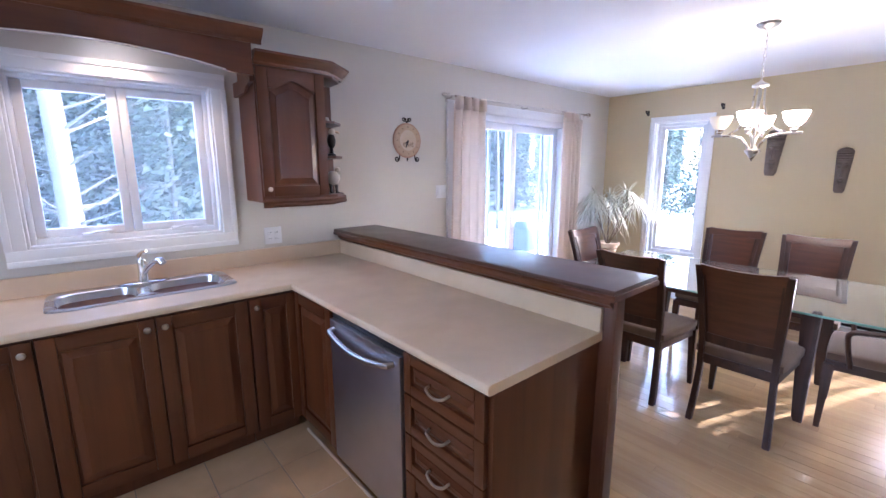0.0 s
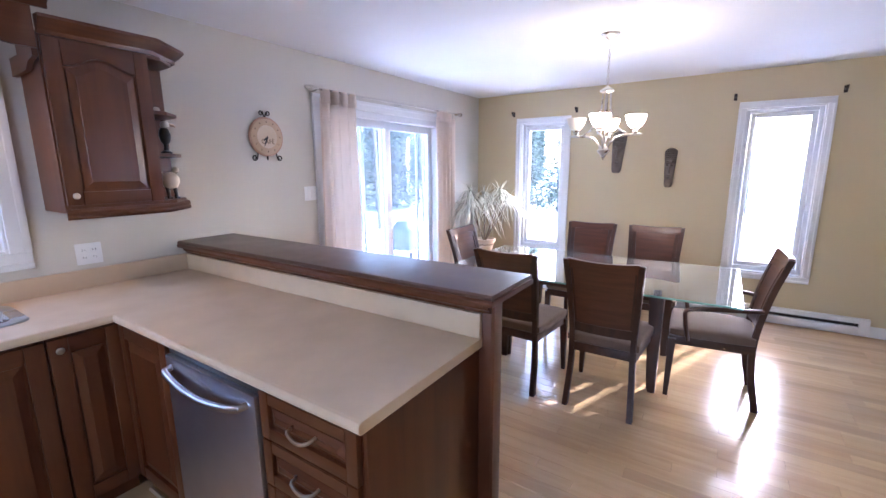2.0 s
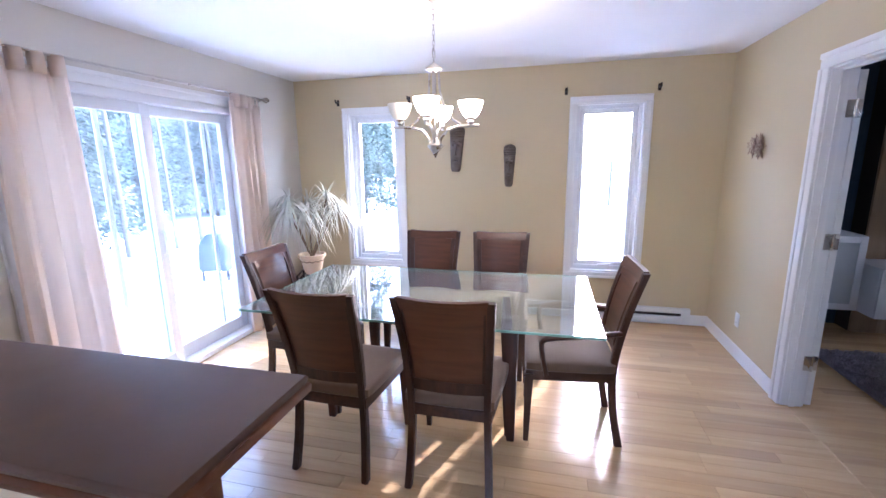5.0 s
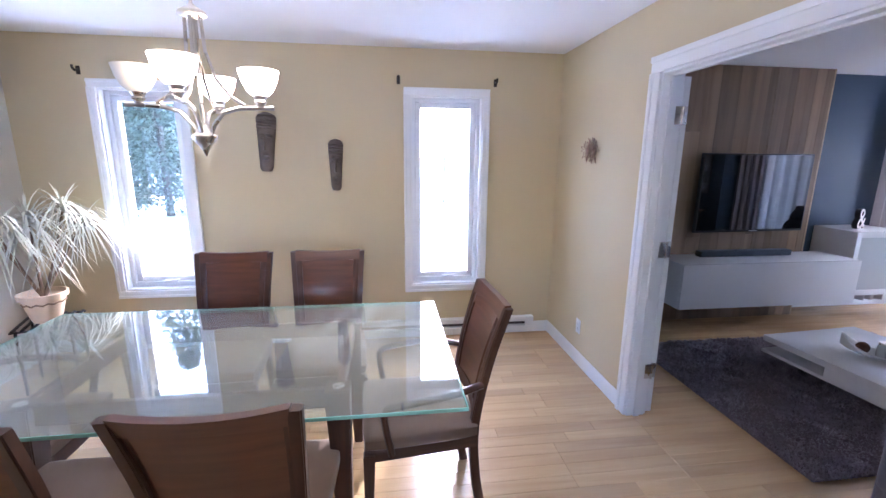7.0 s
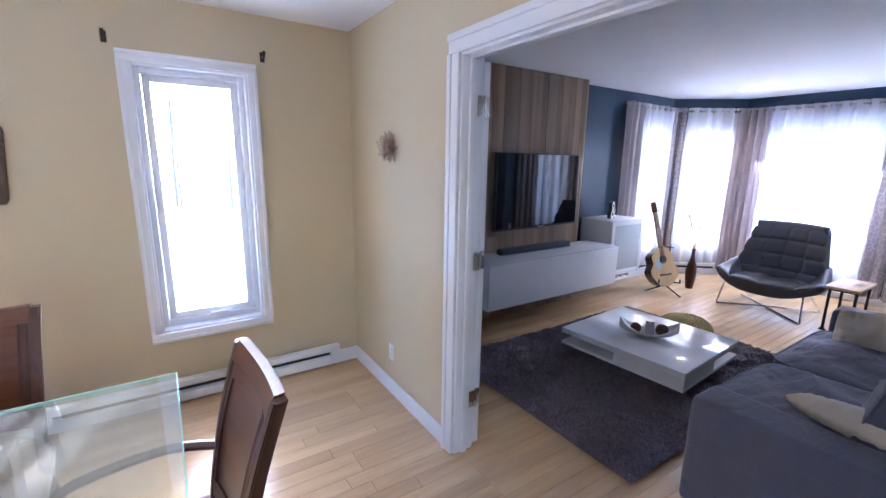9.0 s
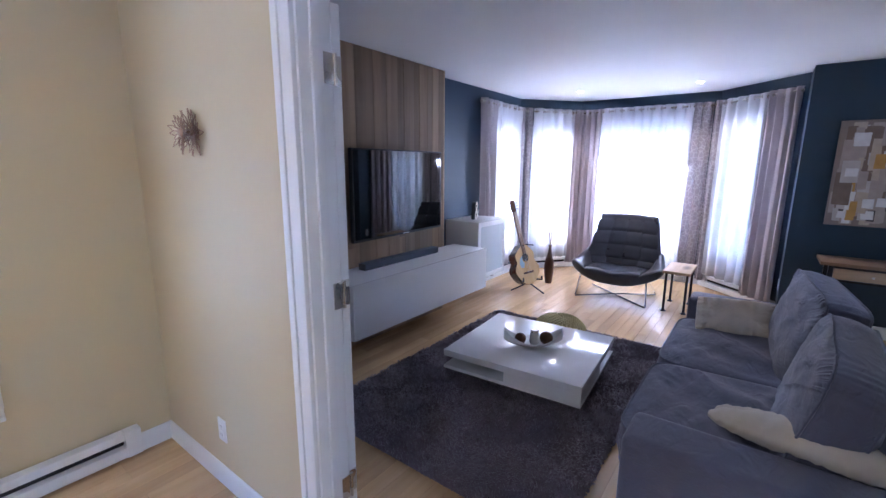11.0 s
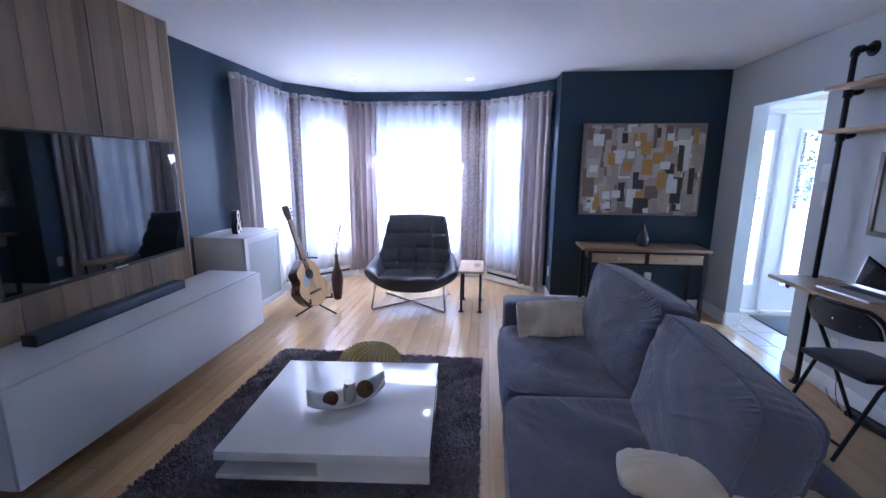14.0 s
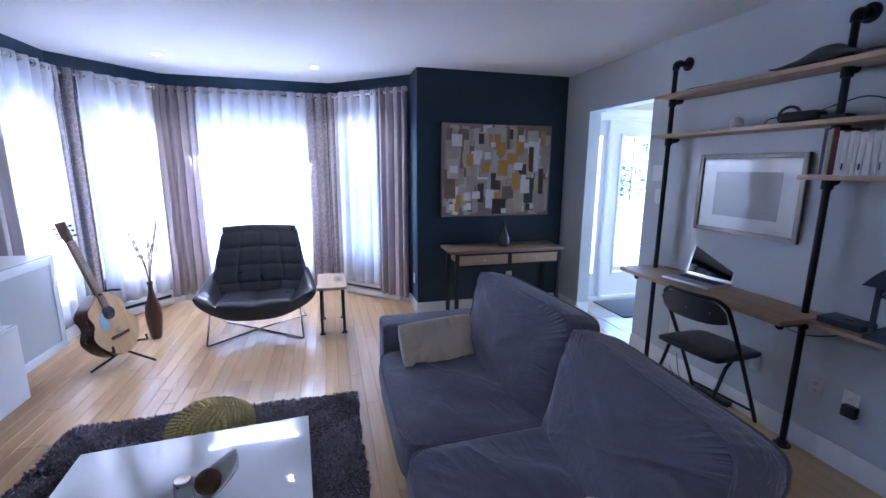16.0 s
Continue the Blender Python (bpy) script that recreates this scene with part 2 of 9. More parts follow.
def surf(name, c1, c2, scale=3.0, fine=60.0, rough=0.5, vary=0.1, metal=0.0, bump_amt=0.15, bump_scale=150.0, coat=0.0, stretch=(1, 1, 1), spec=0.5, sheen=0.0, shuffle=False, dist=0.001, coat_rough=0.1):
    """A surface of two mottled colours, at a large and a fine scale, with fine relief."""
    m, nt, out = nodes_of(name)
    v = coords(nt, stretch, shuffle)
    big, small = tex(nt, v, scale, 3), tex(nt, v, fine, 5)
    col = mixc(nt, c1, c2, span(nt, big, -0.3, 1.3))
    dark = tuple(c * (1 - 0.55 * vary) for c in c1)
    col = mixc(nt, col, dark, span(nt, small, -vary, vary * 2.2))
    r = span(nt, big, max(rough - vary * 0.6, 0.02), min(rough + vary * 0.6, 1))
    nrm = bump(nt, tex(nt, v, bump_scale, 3), bump_amt, dist) if bump_amt else None
    principled(nt, out, col, r, metal, nrm, coat, coat_rough, spec, sheen)
    return m


def wood(name, light, dark, along="z", rough=0.35, coat=0.3, scale=1.0, shuffle=False, knots=False, per_piece=0.0, bump_amt=0.1, blotch=0.35, worn=0.0):
    """Grained wood, with streaks along one axis, soft blotches, and knots if wanted."""
    m, nt, out = nodes_of(name)
    st = {"x": (0.07, 1, 1), "y": (1, 0.07, 1), "z": (1, 1, 0.07)}[along]
    v = coords(nt, st, shuffle)
    v2 = coords(nt, {"x": (0.35, 1, 1), "y": (1, 0.35, 1), "z": (1, 1, 0.35)}[along], shuffle)
    streak = tex(nt, v, 34 * scale, 6, 0.6, 0.5)
    broad = tex(nt, v, 7 * scale, 3, 0.5, 1.2)
    blot = tex(nt, v2, 3.2 * scale, 3)
    col = ramp(nt, streak, [(0.3, dark), (0.62, light)])
    col = mixc(nt, col, dark, span(nt, broad, -0.25, 0.75))
    col = mixc(nt, col, tuple(c * 0.55 for c in dark), span(nt, blot, -blotch, blotch * 1.6))
    if knots:
        vo = nt.nodes.new("ShaderNodeTexVoronoi")
        vo.inputs["Scale"].default_value = 2.3
        nt.links.new(v2, vo.inputs["Vector"])
        k = ramp(nt, vo.outputs["Distance"], [(0.04, (1, 1, 1)), (0.13, (0, 0, 0))])
        col = mixc(nt, col, tuple(c * 0.3 for c in dark), k)
    if per_piece:
        oi = nt.nodes.new("ShaderNodeObjectInfo")
        tint = ramp(nt, oi.outputs["Random"], [(0.0, (1 - per_piece,) * 3), (0.5, (1, 1 - per_piece * 0.12, 1 - per_piece * 0.25)), (1.0, (1 + per_piece * 0.6,) * 3)])
        col = mixc(nt, col, tint, 1.0, "MULTIPLY")
    if worn:
        grey = tex(nt, v2, 5 * scale, 5)
        col = mixc(nt, col, (0.33, 0.29, 0.25), span(nt, grey, -worn, worn * 1.8))
    r = span(nt, blot, max(rough - 0.08, 0.05), rough + 0.1)
    principled(nt, out, col, r, 0.0, bump(nt, streak, bump_amt, 0.0015), coat, 0.12)
    return m


def paint(name, c, rough=0.55, vary=0.05):
    d = tuple(x * 0.93 for x in c)
    return surf(name, c, d, 0.9, 25, rough, vary, bump_amt=0.12, bump_scale=320, dist=0.0006, spec=0.35)


def metal(name, c, rough=0.3, stretch=(1, 1, 1), fine=90):
    return surf(name, c, tuple(x * 0.85 for x in c), 4, fine, rough, 0.12, metal=1.0, bump_amt=0.03, stretch=stretch)


def pane_glass(name, tint=(1, 1, 1), gloss=1.0):
    """Thin clear glass: straight through, with a mirror sheen by Fresnel."""
    m, nt, out = nodes_of(name)
    t, g, mx, fr = (nt.nodes.new(k) for k in ("ShaderNodeBsdfTransparent", "ShaderNodeBsdfGlossy", "ShaderNodeMixShader", "ShaderNodeLayerWeight"))
    t.inputs["Color"].default_value = (*tint, 1)
    g.inputs["Roughness"].default_value = 0.01
    fr.inputs["Blend"].default_value = 0.5
    pw = nt.nodes.new("ShaderNodeMath")
    pw.operation = "POWER"
    pw.inputs[1].default_value = 5.0
    nt.links.new(fr.outputs["Facing"], pw.inputs[0])
    mul = nt.nodes.new("ShaderNodeMath")
    mul.operation, mul.use_clamp = "MULTIPLY_ADD", True
    mul.inputs[1].default_value = 0.95 * gloss
    mul.inputs[2].default_value = 0.045 * gloss
    nt.links.new(pw.outputs[0], mul.inputs[0])
    nt.links.new(mul.outputs[0], mx.inputs[0])
    nt.links.new(t.outputs[0], mx.inputs[1])
    nt.links.new(g.outputs[0], mx.inputs[2])
    nt.links.new(mx.outputs[0], out.inputs["Surface"])
    return m


def hazy_glass(name, veil, tint=(0.95, 0.97, 0.96), gloss=0.8, kind="ShaderNodeBsdfTranslucent"):
    """Clear glass with a scattering film: dust on the table, painted-in haze on windows."""
    m = pane_glass(name, tint, gloss)
    nt = m.node_tree
    out = next(n for n in nt.nodes if n.type == "OUTPUT_MATERIAL")
    clear = out.inputs["Surface"].links[0].from_socket
    tr, mx = nt.nodes.new(kind), nt.nodes.new("ShaderNodeMixShader")
    tr.inputs["Color"].default_value = (0.80, 0.86, 0.84, 1)
    film = tex(nt, coords(nt), 2.5, 3)
    nt.links.new(span(nt, film, veil * 0.7, veil * 1.3), mx.inputs[0])
    nt.links.new(clear, mx.inputs[1])
    nt.links.new(tr.outputs[0], mx.inputs[2])
    nt.links.new(mx.outputs[0], out.inputs["Surface"])
    return m


def cloth(name, c1, c2, translucent=0.0, clear=0.0, weave=900.0, pattern=None, sheen=0.3, scale=6.0, folds=0.0):
    """Woven cloth; translucent lets light glow through, clear is the share of open weave."""
    m, nt, out = nodes_of(name)
    v = coords(nt)
    big, fine = tex(nt, v, scale, 3), tex(nt, v, weave, 2)
    col = mixc(nt, c1, c2, big)
    if pattern:
        w = nt.nodes.new("ShaderNodeTexVoronoi")
        w.feature = "DISTANCE_TO_EDGE"
        w.inputs["Scale"].default_value = 19
        nt.links.new(v, w.inputs["Vector"])
        k = ramp(nt, w.outputs["Distance"], [(0.05, (1, 1, 1)), (0.09, (0, 0, 0))])
        col = mixc(nt, col, pattern, k)
    nrm = bump(nt, fine, 0.25, 0.001)
    if folds:
        # soft creases, drawn out across the cloth
        crease = tex(nt, coords(nt, (1.0, 0.4, 1.3)), 15.0, 4, 0.5, 1.8)
        b = nt.nodes.new("ShaderNodeBump")
        b.inputs["Strength"].default_value, b.inputs["Distance"].default_value = folds, 0.008
        nt.links.new(crease, b.inputs["Height"])
        nt.links.new(nrm, b.inputs["Normal"])
        nrm = b.outputs["Normal"]
    p = principled(nt, out, col, 0.9, 0.0, nrm, 0, 0.1, 0.2, sheen)
    sh = p.outputs[0]
    if translucent:
        tr = nt.nodes.new("ShaderNodeBsdfTranslucent")
        nt.links.new(col, tr.inputs["Color"])
        mx = nt.nodes.new("ShaderNodeMixShader")
        mx.inputs[0].default_value = translucent
        nt.links.new(sh, mx.inputs[1])
        nt.links.new(tr.outputs[0], mx.inputs[2])
        sh = mx.outputs[0]
    if clear:
        tp = nt.nodes.new("ShaderNodeBsdfTransparent")
        mx = nt.nodes.new("ShaderNodeMixShader")
        nt.links.new(span(nt, big, clear - 0.08, clear + 0.08), mx.inputs[0])
        nt.links.new(sh, mx.inputs[1])
        nt.links.new(tp.outputs[0], mx.inputs[2])
        sh = mx.outputs[0]
    nt.links.new(sh, out.inputs["Surface"])
    return m


def glow(name, c, strength):
    m, nt, out = nodes_of(name)
    e = nt.nodes.new("ShaderNodeEmission")
    e.inputs["Color"].default_value = (*c, 1)
    e.inputs["Strength"].default_value = strength
    nt.links.new(e.outputs[0], out.inputs["Surface"])
    return m


M_GREIGE = paint("greige_wall_paint", (0.62, 0.58, 0.50))
M_TAN = paint("tan_wall_paint", (0.60, 0.50, 0.31))
M_NAVY = paint("navy_wall_paint", (0.028, 0.052, 0.085), 0.45)
M_STEEL_BLUE = paint("grey_blue_wall_paint", (0.56, 0.595, 0.61), 0.5)
M_CEIL = paint("white_ceiling_paint", (0.86, 0.86, 0.86), 0.8)
M_CREAM = paint("cream_wall_paint", (0.66, 0.60, 0.44))
M_TRIM = paint("white_trim_paint", (0.80, 0.80, 0.79), 0.3)
M_PVC = paint("white_window_vinyl", (0.78, 0.79, 0.80), 0.28)
M_CAB = wood("stained_maple_cabinet", (0.150, 0.046, 0.014), (0.080, 0.022, 0.007), "z", 0.30, 0.12, 0.45, blotch=0.6, bump_amt=0.04)
M_CABX = wood("stained_maple_cabinet_rail", (0.150, 0.046, 0.014), (0.080, 0.022, 0.007), "x", 0.30, 0.12, 0.45, blotch=0.6, bump_amt=0.04)
M_CABY = wood("stained_maple_bar", (0.150, 0.046, 0.014), (0.080, 0.022, 0.007), "y", 0.30, 0.12, 0.45, blotch=0.6, bump_amt=0.04)
M_BAR = surf("dark_brown_bar_laminate", (0.110, 0.056, 0.034), (0.080, 0.040, 0.025), 5, 70, 0.36, 0.12, coat=0.1, bump_amt=0.05, coat_rough=0.2)
M_LAM = surf("beige_stone_laminate", (0.73, 0.555, 0.375), (0.60, 0.445, 0.285), 5, 38, 0.34, 0.2, bump_amt=0.05, spec=0.45)
M_STEEL = metal("brushed_stainless_steel", (0.62, 0.62, 0.63), 0.28, (0.04, 1, 1), 160)
M_STEELV = metal("brushed_dishwasher_steel", (0.62, 0.62, 0.68), 0.36, (1, 0.05, 1), 200)
M_CHROME = metal("polished_chrome", (0.75, 0.75, 0.76), 0.12)
M_NICKEL = metal("brushed_nickel", (0.60, 0.56, 0.50), 0.28)
M_IRON = surf("black_iron", (0.016, 0.017, 0.022), (0.028, 0.028, 0.033), 12, 90, 0.42, 0.3, metal=0.4, bump_amt=0.15)
M_BLACK = surf("black_plastic", (0.012, 0.012, 0.014), (0.02, 0.02, 0.022), 6, 100, 0.35, 0.2, bump_amt=0.05)
M_GAP = surf("dark_joint", (0.02, 0.014, 0.01), (0.03, 0.02, 0.014), 6, 60, 0.9, 0.2)
M_MAPLE = wood("maple_floor_boards", (0.68, 0.480, 0.265), (0.56, 0.372, 0.188), "y", 0.20, 0.16, 0.55, shuffle=True, per_piece=0.13, bump_amt=0.03, blotch=0.16)
M_TILE = surf("beige_ceramic_tile", (0.68, 0.44, 0.22), (0.50, 0.31, 0.145), 5, 22, 0.42, 0.3, bump_amt=0.1, bump_scale=60, shuffle=True)
M_GROUT = surf("sand_grout", (0.36, 0.30, 0.21), (0.28, 0.23, 0.16), 20, 120, 0.9, 0.2)
M_GLASS = pane_glass("window_glass", (0.97, 0.985, 0.98), 0.8)
M_PICTURE_GLASS = pane_glass("picture_glass", (0.97, 0.98, 0.98), 0.4)
# haze over the outdoor view is mixed into these panes as a pale veil
M_HAZE = hazy_glass("hazed_window_glass", 0.045)
M_TABLE_GLASS = hazy_glass("table_glass", 0.075, (0.91, 0.965, 0.945), 2.8, "ShaderNodeBsdfDiffuse")
M_DARKWOOD = wood("dark_walnut_stain", (0.085, 0.030, 0.014), (0.036, 0.013, 0.007), "z", 0.36, 0.12, 0.9, blotch=0.3)
M_DARKWOODX = wood("dark_walnut_stain_rail", (0.085, 0.030, 0.014), (0.036, 0.013, 0.007), "y", 0.36, 0.12, 0.9, blotch=0.3)
M_CHAIRBACK = wood("walnut_veneer_panel", (0.150, 0.052, 0.022), (0.080, 0.027, 0.012), "x", 0.30, 0.2, 0.8, blotch=0.25)
M_SEAT = cloth("taupe_suede_seat", (0.20, 0.135, 0.095), (0.145, 0.097, 0.068), sheen=0.25)
M_PEACH = cloth("peach_linen_curtain", (0.84, 0.74, 0.645), (0.80, 0.69, 0.59), 0.5, weave=500)
M_GREYCURT = cloth("mauve_grey_curtain", (0.52, 0.465, 0.475), (0.46, 0.41, 0.42), 0.25, weave=500)
M_PATTERN = cloth("patterned_grey_curtain", (0.42, 0.38, 0.39), (0.38, 0.345, 0.355), 0.2, pattern=(0.54, 0.50, 0.51), weave=500)
M_SHEER = cloth("white_sheer_curtain", (0.84, 0.83, 0.83), (0.78, 0.77, 0.78), 0.46, 0.06, weave=700, sheen=0.0)
M_SNOW = surf("snow", (0.82, 0.85, 0.90), (0.74, 0.78, 0.85), 0.4, 6, 0.8, 0.1, bump_amt=0.5, bump_scale=3, dist=0.1)
M_MAPLE_REST = M_MAPLE
M_TILE_ENTRY = surf("pale_ceramic_tile", (0.55, 0.49, 0.42), (0.45, 0.40, 0.34), 4, 30, 0.22, 0.3, bump_amt=0.05, bump_scale=60, shuffle=True)
M_BARK = surf("birch_bark", (0.15, 0.14, 0.13), (0.08, 0.075, 0.07), 3, 18, 0.9, 0.4, bump_amt=0.6, bump_scale=25, dist=0.01, stretch=(1, 1, 3))
M_BARKD = surf("dark_bark", (0.10, 0.085, 0.07), (0.06, 0.05, 0.04), 3, 18, 0.95, 0.4, bump_amt=0.6, bump_scale=25, dist=0.01, stretch=(1, 1, 0.3))
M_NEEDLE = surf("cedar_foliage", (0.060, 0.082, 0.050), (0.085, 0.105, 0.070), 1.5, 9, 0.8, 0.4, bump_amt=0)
# the haze of distance is painted into this pale grey-green
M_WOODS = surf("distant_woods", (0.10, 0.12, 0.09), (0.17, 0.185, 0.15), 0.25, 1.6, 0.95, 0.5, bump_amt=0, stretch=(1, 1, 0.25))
M_TWIG = surf("bare_twigs", (0.13, 0.115, 0.10), (0.09, 0.08, 0.07), 3, 10, 0.95, 0.3, bump_amt=0)
M_PLASTER = surf("pale_ceramic", (0.70, 0.64, 0.55), (0.6, 0.52, 0.42), 8, 40, 0.5, 0.2)
M_CLOCK = surf("aged_cream_clock_face", (0.58, 0.42, 0.27), (0.46, 0.30, 0.18), 8, 40, 0.55, 0.35)
M_CLOCK_IN = surf("pale_clock_centre", (0.66, 0.54, 0.40), (0.55, 0.42, 0.28), 8, 40, 0.55, 0.3)
M_CLOCK_RIM = surf("terracotta_clock_rim", (0.50, 0.29, 0.19), (0.40, 0.22, 0.14), 8, 40, 0.55, 0.3)
M_WHITEPL = paint("white_plastic", (0.78, 0.78, 0.77), 0.35)
M_BROWN_IRON = surf("dark_wrought_iron", (0.035, 0.026, 0.022), (0.05, 0.04, 0.03), 12, 90, 0.5, 0.3, metal=0.5)
M_TERRA = surf("terracotta_pot", (0.66, 0.52, 0.37), (0.58, 0.42, 0.28), 6, 40, 0.7, 0.3)
M_LEAF = surf("variegated_leaf", (0.66, 0.65, 0.55), (0.46, 0.48, 0.36), 6, 30, 0.5, 0.3, bump_amt=0)
M_STEM = surf("brown_stem", (0.22, 0.15, 0.09), (0.15, 0.1, 0.06), 8, 40, 0.9, 0.3)
M_MASK = surf("carved_dark_wood", (0.20, 0.155, 0.128), (0.080, 0.060, 0.050), 14, 60, 0.55, 0.5, bump_amt=0.3, bump_scale=60)
M_COPPER = metal("copper_wire", (0.36, 0.24, 0.17), 0.42)
M_SHADE_ON = glow("lit_glass_shade", (1.0, 0.84, 0.60), 1.7)
M_SHADE_OFF = surf("frosted_cream_glass", (0.80, 0.72, 0.58), (0.75, 0.66, 0.5), 8, 40, 0.4, 0.1, bump_amt=0)
M_GREEN_EDGE = surf("green_glass_edge", (0.22, 0.48, 0.38), (0.30, 0.58, 0.48), 12, 60, 0.08, 0.2, bump_amt=0)
M_DECK = surf("snowy_boards", (0.75, 0.78, 0.84), (0.62, 0.64, 0.68), 2, 20, 0.8, 0.2)
M_COVER = surf("dark_grill_cover", (0.035, 0.05, 0.075), (0.05, 0.065, 0.09), 4, 30, 0.6, 0.2)
M_GLOSSW = surf("white_high_gloss_lacquer", (0.78, 0.79, 0.80), (0.75, 0.76, 0.77), 2, 20, 0.1, 0.04, bump_amt=0, coat=0.25, coat_rough=0.03)
M_MATTW = paint("white_foil", (0.75, 0.76, 0.77), 0.4)
M_FROST = surf("frosted_white_glass", (0.50, 0.53, 0.55), (0.46, 0.49, 0.51), 2, 20, 0.15, 0.05, bump_amt=0)
M_BARN = wood("reclaimed_barn_planks", (0.44, 0.305, 0.18), (0.225, 0.148, 0.085), "z", 0.7, 0.0, 0.26, shuffle=True, knots=True, per_piece=0.30, bump_amt=0.4, blotch=0.62, worn=0.22)
M_SCREEN = surf("black_tv_screen", (0.004, 0.006, 0.008), (0.005, 0.007, 0.009), 2, 10, 0.03, 0.01, bump_amt=0, spec=1.0)
M_SHAG = surf("plum_grey_shag", (0.150, 0.122, 0.158), (0.205, 0.170, 0.212), 5, 40, 0.85, 0.3, bump_amt=0, sheen=0.5)
M_SOFA = cloth("slate_blue_cotton", (0.142, 0.145, 0.200), (0.115, 0.119, 0.168), sheen=0.3, weave=800, folds=1.0)
M_PILLOW = cloth("oatmeal_knit", (0.66, 0.585, 0.47), (0.57, 0.495, 0.39), sheen=0.3, weave=130)
M_LEATHER = surf("black_leather", (0.033, 0.035, 0.046), (0.044, 0.046, 0.058), 6, 120, 0.32, 0.2, bump_amt=0.25, bump_scale=280)
# lighter than the leather: the seams' highlights are put into this colour
M_SEAM = surf("highlit_leather_seam", (0.10, 0.10, 0.115), (0.07, 0.07, 0.08), 10, 60, 0.4, 0.2, bump_amt=0)
M_PALEWOOD = wood("pale_planed_board", (0.56, 0.40, 0.25), (0.42, 0.28, 0.16), "y", 0.5, 0.05, 0.7, knots=True, bump_amt=0.15)
M_PALEWOODX = wood("pale_planed_board_x", (0.46, 0.33, 0.21), (0.33, 0.22, 0.13), "x", 0.5, 0.05, 0.7, bump_amt=0.15)
M_TOPWOOD = wood("worn_console_top", (0.30, 0.19, 0.115), (0.19, 0.115, 0.07), "x", 0.5, 0.05, 0.7, bump_amt=0.15)
M_GUITAR = wood("blond_spruce", (0.62, 0.42, 0.22), (0.50, 0.32, 0.15), "z", 0.2, 0.5, 0.8, bump_amt=0.02, blotch=0.1)
M_GUITAR_SIDE = wood("mahogany_guitar_side", (0.09, 0.032, 0.018), (0.05, 0.018, 0.01), "z", 0.2, 0.5, 0.8, bump_amt=0.02)
M_VASE = wood("brown_vase", (0.10, 0.04, 0.022), (0.06, 0.022, 0.013), "z", 0.3, 0.3, 0.8)
M_WOOL = surf("mustard_green_knit", (0.56, 0.47, 0.20), (0.44, 0.37, 0.15), 8, 90, 0.95, 0.3, bump_amt=0.4, bump_scale=200)
M_SMOKE = surf("smoked_glass_bottle", (0.03, 0.04, 0.045), (0.05, 0.06, 0.065), 5, 40, 0.06, 0.1, bump_amt=0, spec=0.8)
M_ALU = metal("laptop_aluminium", (0.62, 0.62, 0.64), 0.35)
M_PAPER = surf("white_book_paper", (0.72, 0.71, 0.68), (0.66, 0.65, 0.62), 10, 60, 0.7, 0.15)
M_RED = surf("red_book_cover", (0.17, 0.04, 0.04), (0.11, 0.025, 0.03), 10, 60, 0.6, 0.15)
M_BLUE = surf("blue_guard", (0.30, 0.42, 0.52), (0.26, 0.36, 0.46), 10, 60, 0.3, 0.1)
M_MAT = cloth("charcoal_door_mat", (0.05, 0.055, 0.06), (0.035, 0.04, 0.045), weave=200)
M_CANDLE = surf("ivory_candle", (0.72, 0.65, 0.52), (0.68, 0.6, 0.46), 6, 40, 0.6, 0.1)
M_PRINT = surf("faded_print", (0.42, 0.41, 0.39), (0.30, 0.30, 0.30), 5, 20, 0.6, 0.3)
M_FRAME = metal("dull_bronze_frame", (0.22, 0.20, 0.18), 0.45)
M_SPOT = glow("lit_downlight", (1.0, 0.95, 0.85), 2.5)
M_BALL = surf("baseball_hide", (0.7, 0.66, 0.6), (0.62, 0.56, 0.5), 20, 60, 0.6, 0.2)
M_RATTAN = surf("rattan_ball", (0.20, 0.12, 0.07), (0.12, 0.07, 0.04), 20, 60, 0.8, 0.3)
M_BRONZE = surf("glossy_brown_ball", (0.10, 0.045, 0.025), (0.16, 0.08, 0.05), 20, 60, 0.2, 0.3)

# ---- plan ----
NORTH, EAST, SOUTH = 3.25, 5.41, -0.965
EAST2, WEST2, NAVY_Y, LIV_N = 5.74, 1.02, -5.45, -1.077
CEIL = 2.44
T = 0.2

# ---- walls of the kitchen and dining room ----
KW = (-0.15, 0.745, 1.155, 2.02)      # kitchen window opening: x0, x1, z0, z1
SL = (2.70, 4.49, 0.0, 2.06)          # sliding door opening
W2 = (2.06, 2.635, 0.505, 2.08)       # dining windows: y0, y1, z0, z1
W3 = (-0.285, 0.315, 0.485, 2.085)
DOORWAY = (2.45, 4.04, -0.01, 2.055)


def wall(name, axis, lo, hi, u0, u1, holes, mat, label, z1=CEIL):
    bm = bmesh.new()
    wall_panel(bm, axis, lo, hi, u0, u1, -0.01, z1, holes)
    return structure(part(name, bm, mat, label=label, smooth=False), label, "wall")


wall("wall_north", "y", NORTH, NORTH + T, -2.4, EAST + T, [KW, SL], M_GREIGE, "greige painted wall with window and patio door")
wall("wall_east", "x", EAST, EAST + T, SOUTH - 0.14, NORTH, [W2, W3], M_TAN, "tan painted dining room wall with two tall windows")
wall("wall_south", "y", LIV_N + 0.004, SOUTH, -2.2, EAST, [DOORWAY], M_TAN, "tan painted wall with wide cased doorway")
KWEST = (0.5, 1.5, 1.05, 2.05)
wall("wall_west", "x", -2.4, -2.2, LIV_N, NORTH, [KWEST], M_GREIGE, "plain greige kitchen wall")

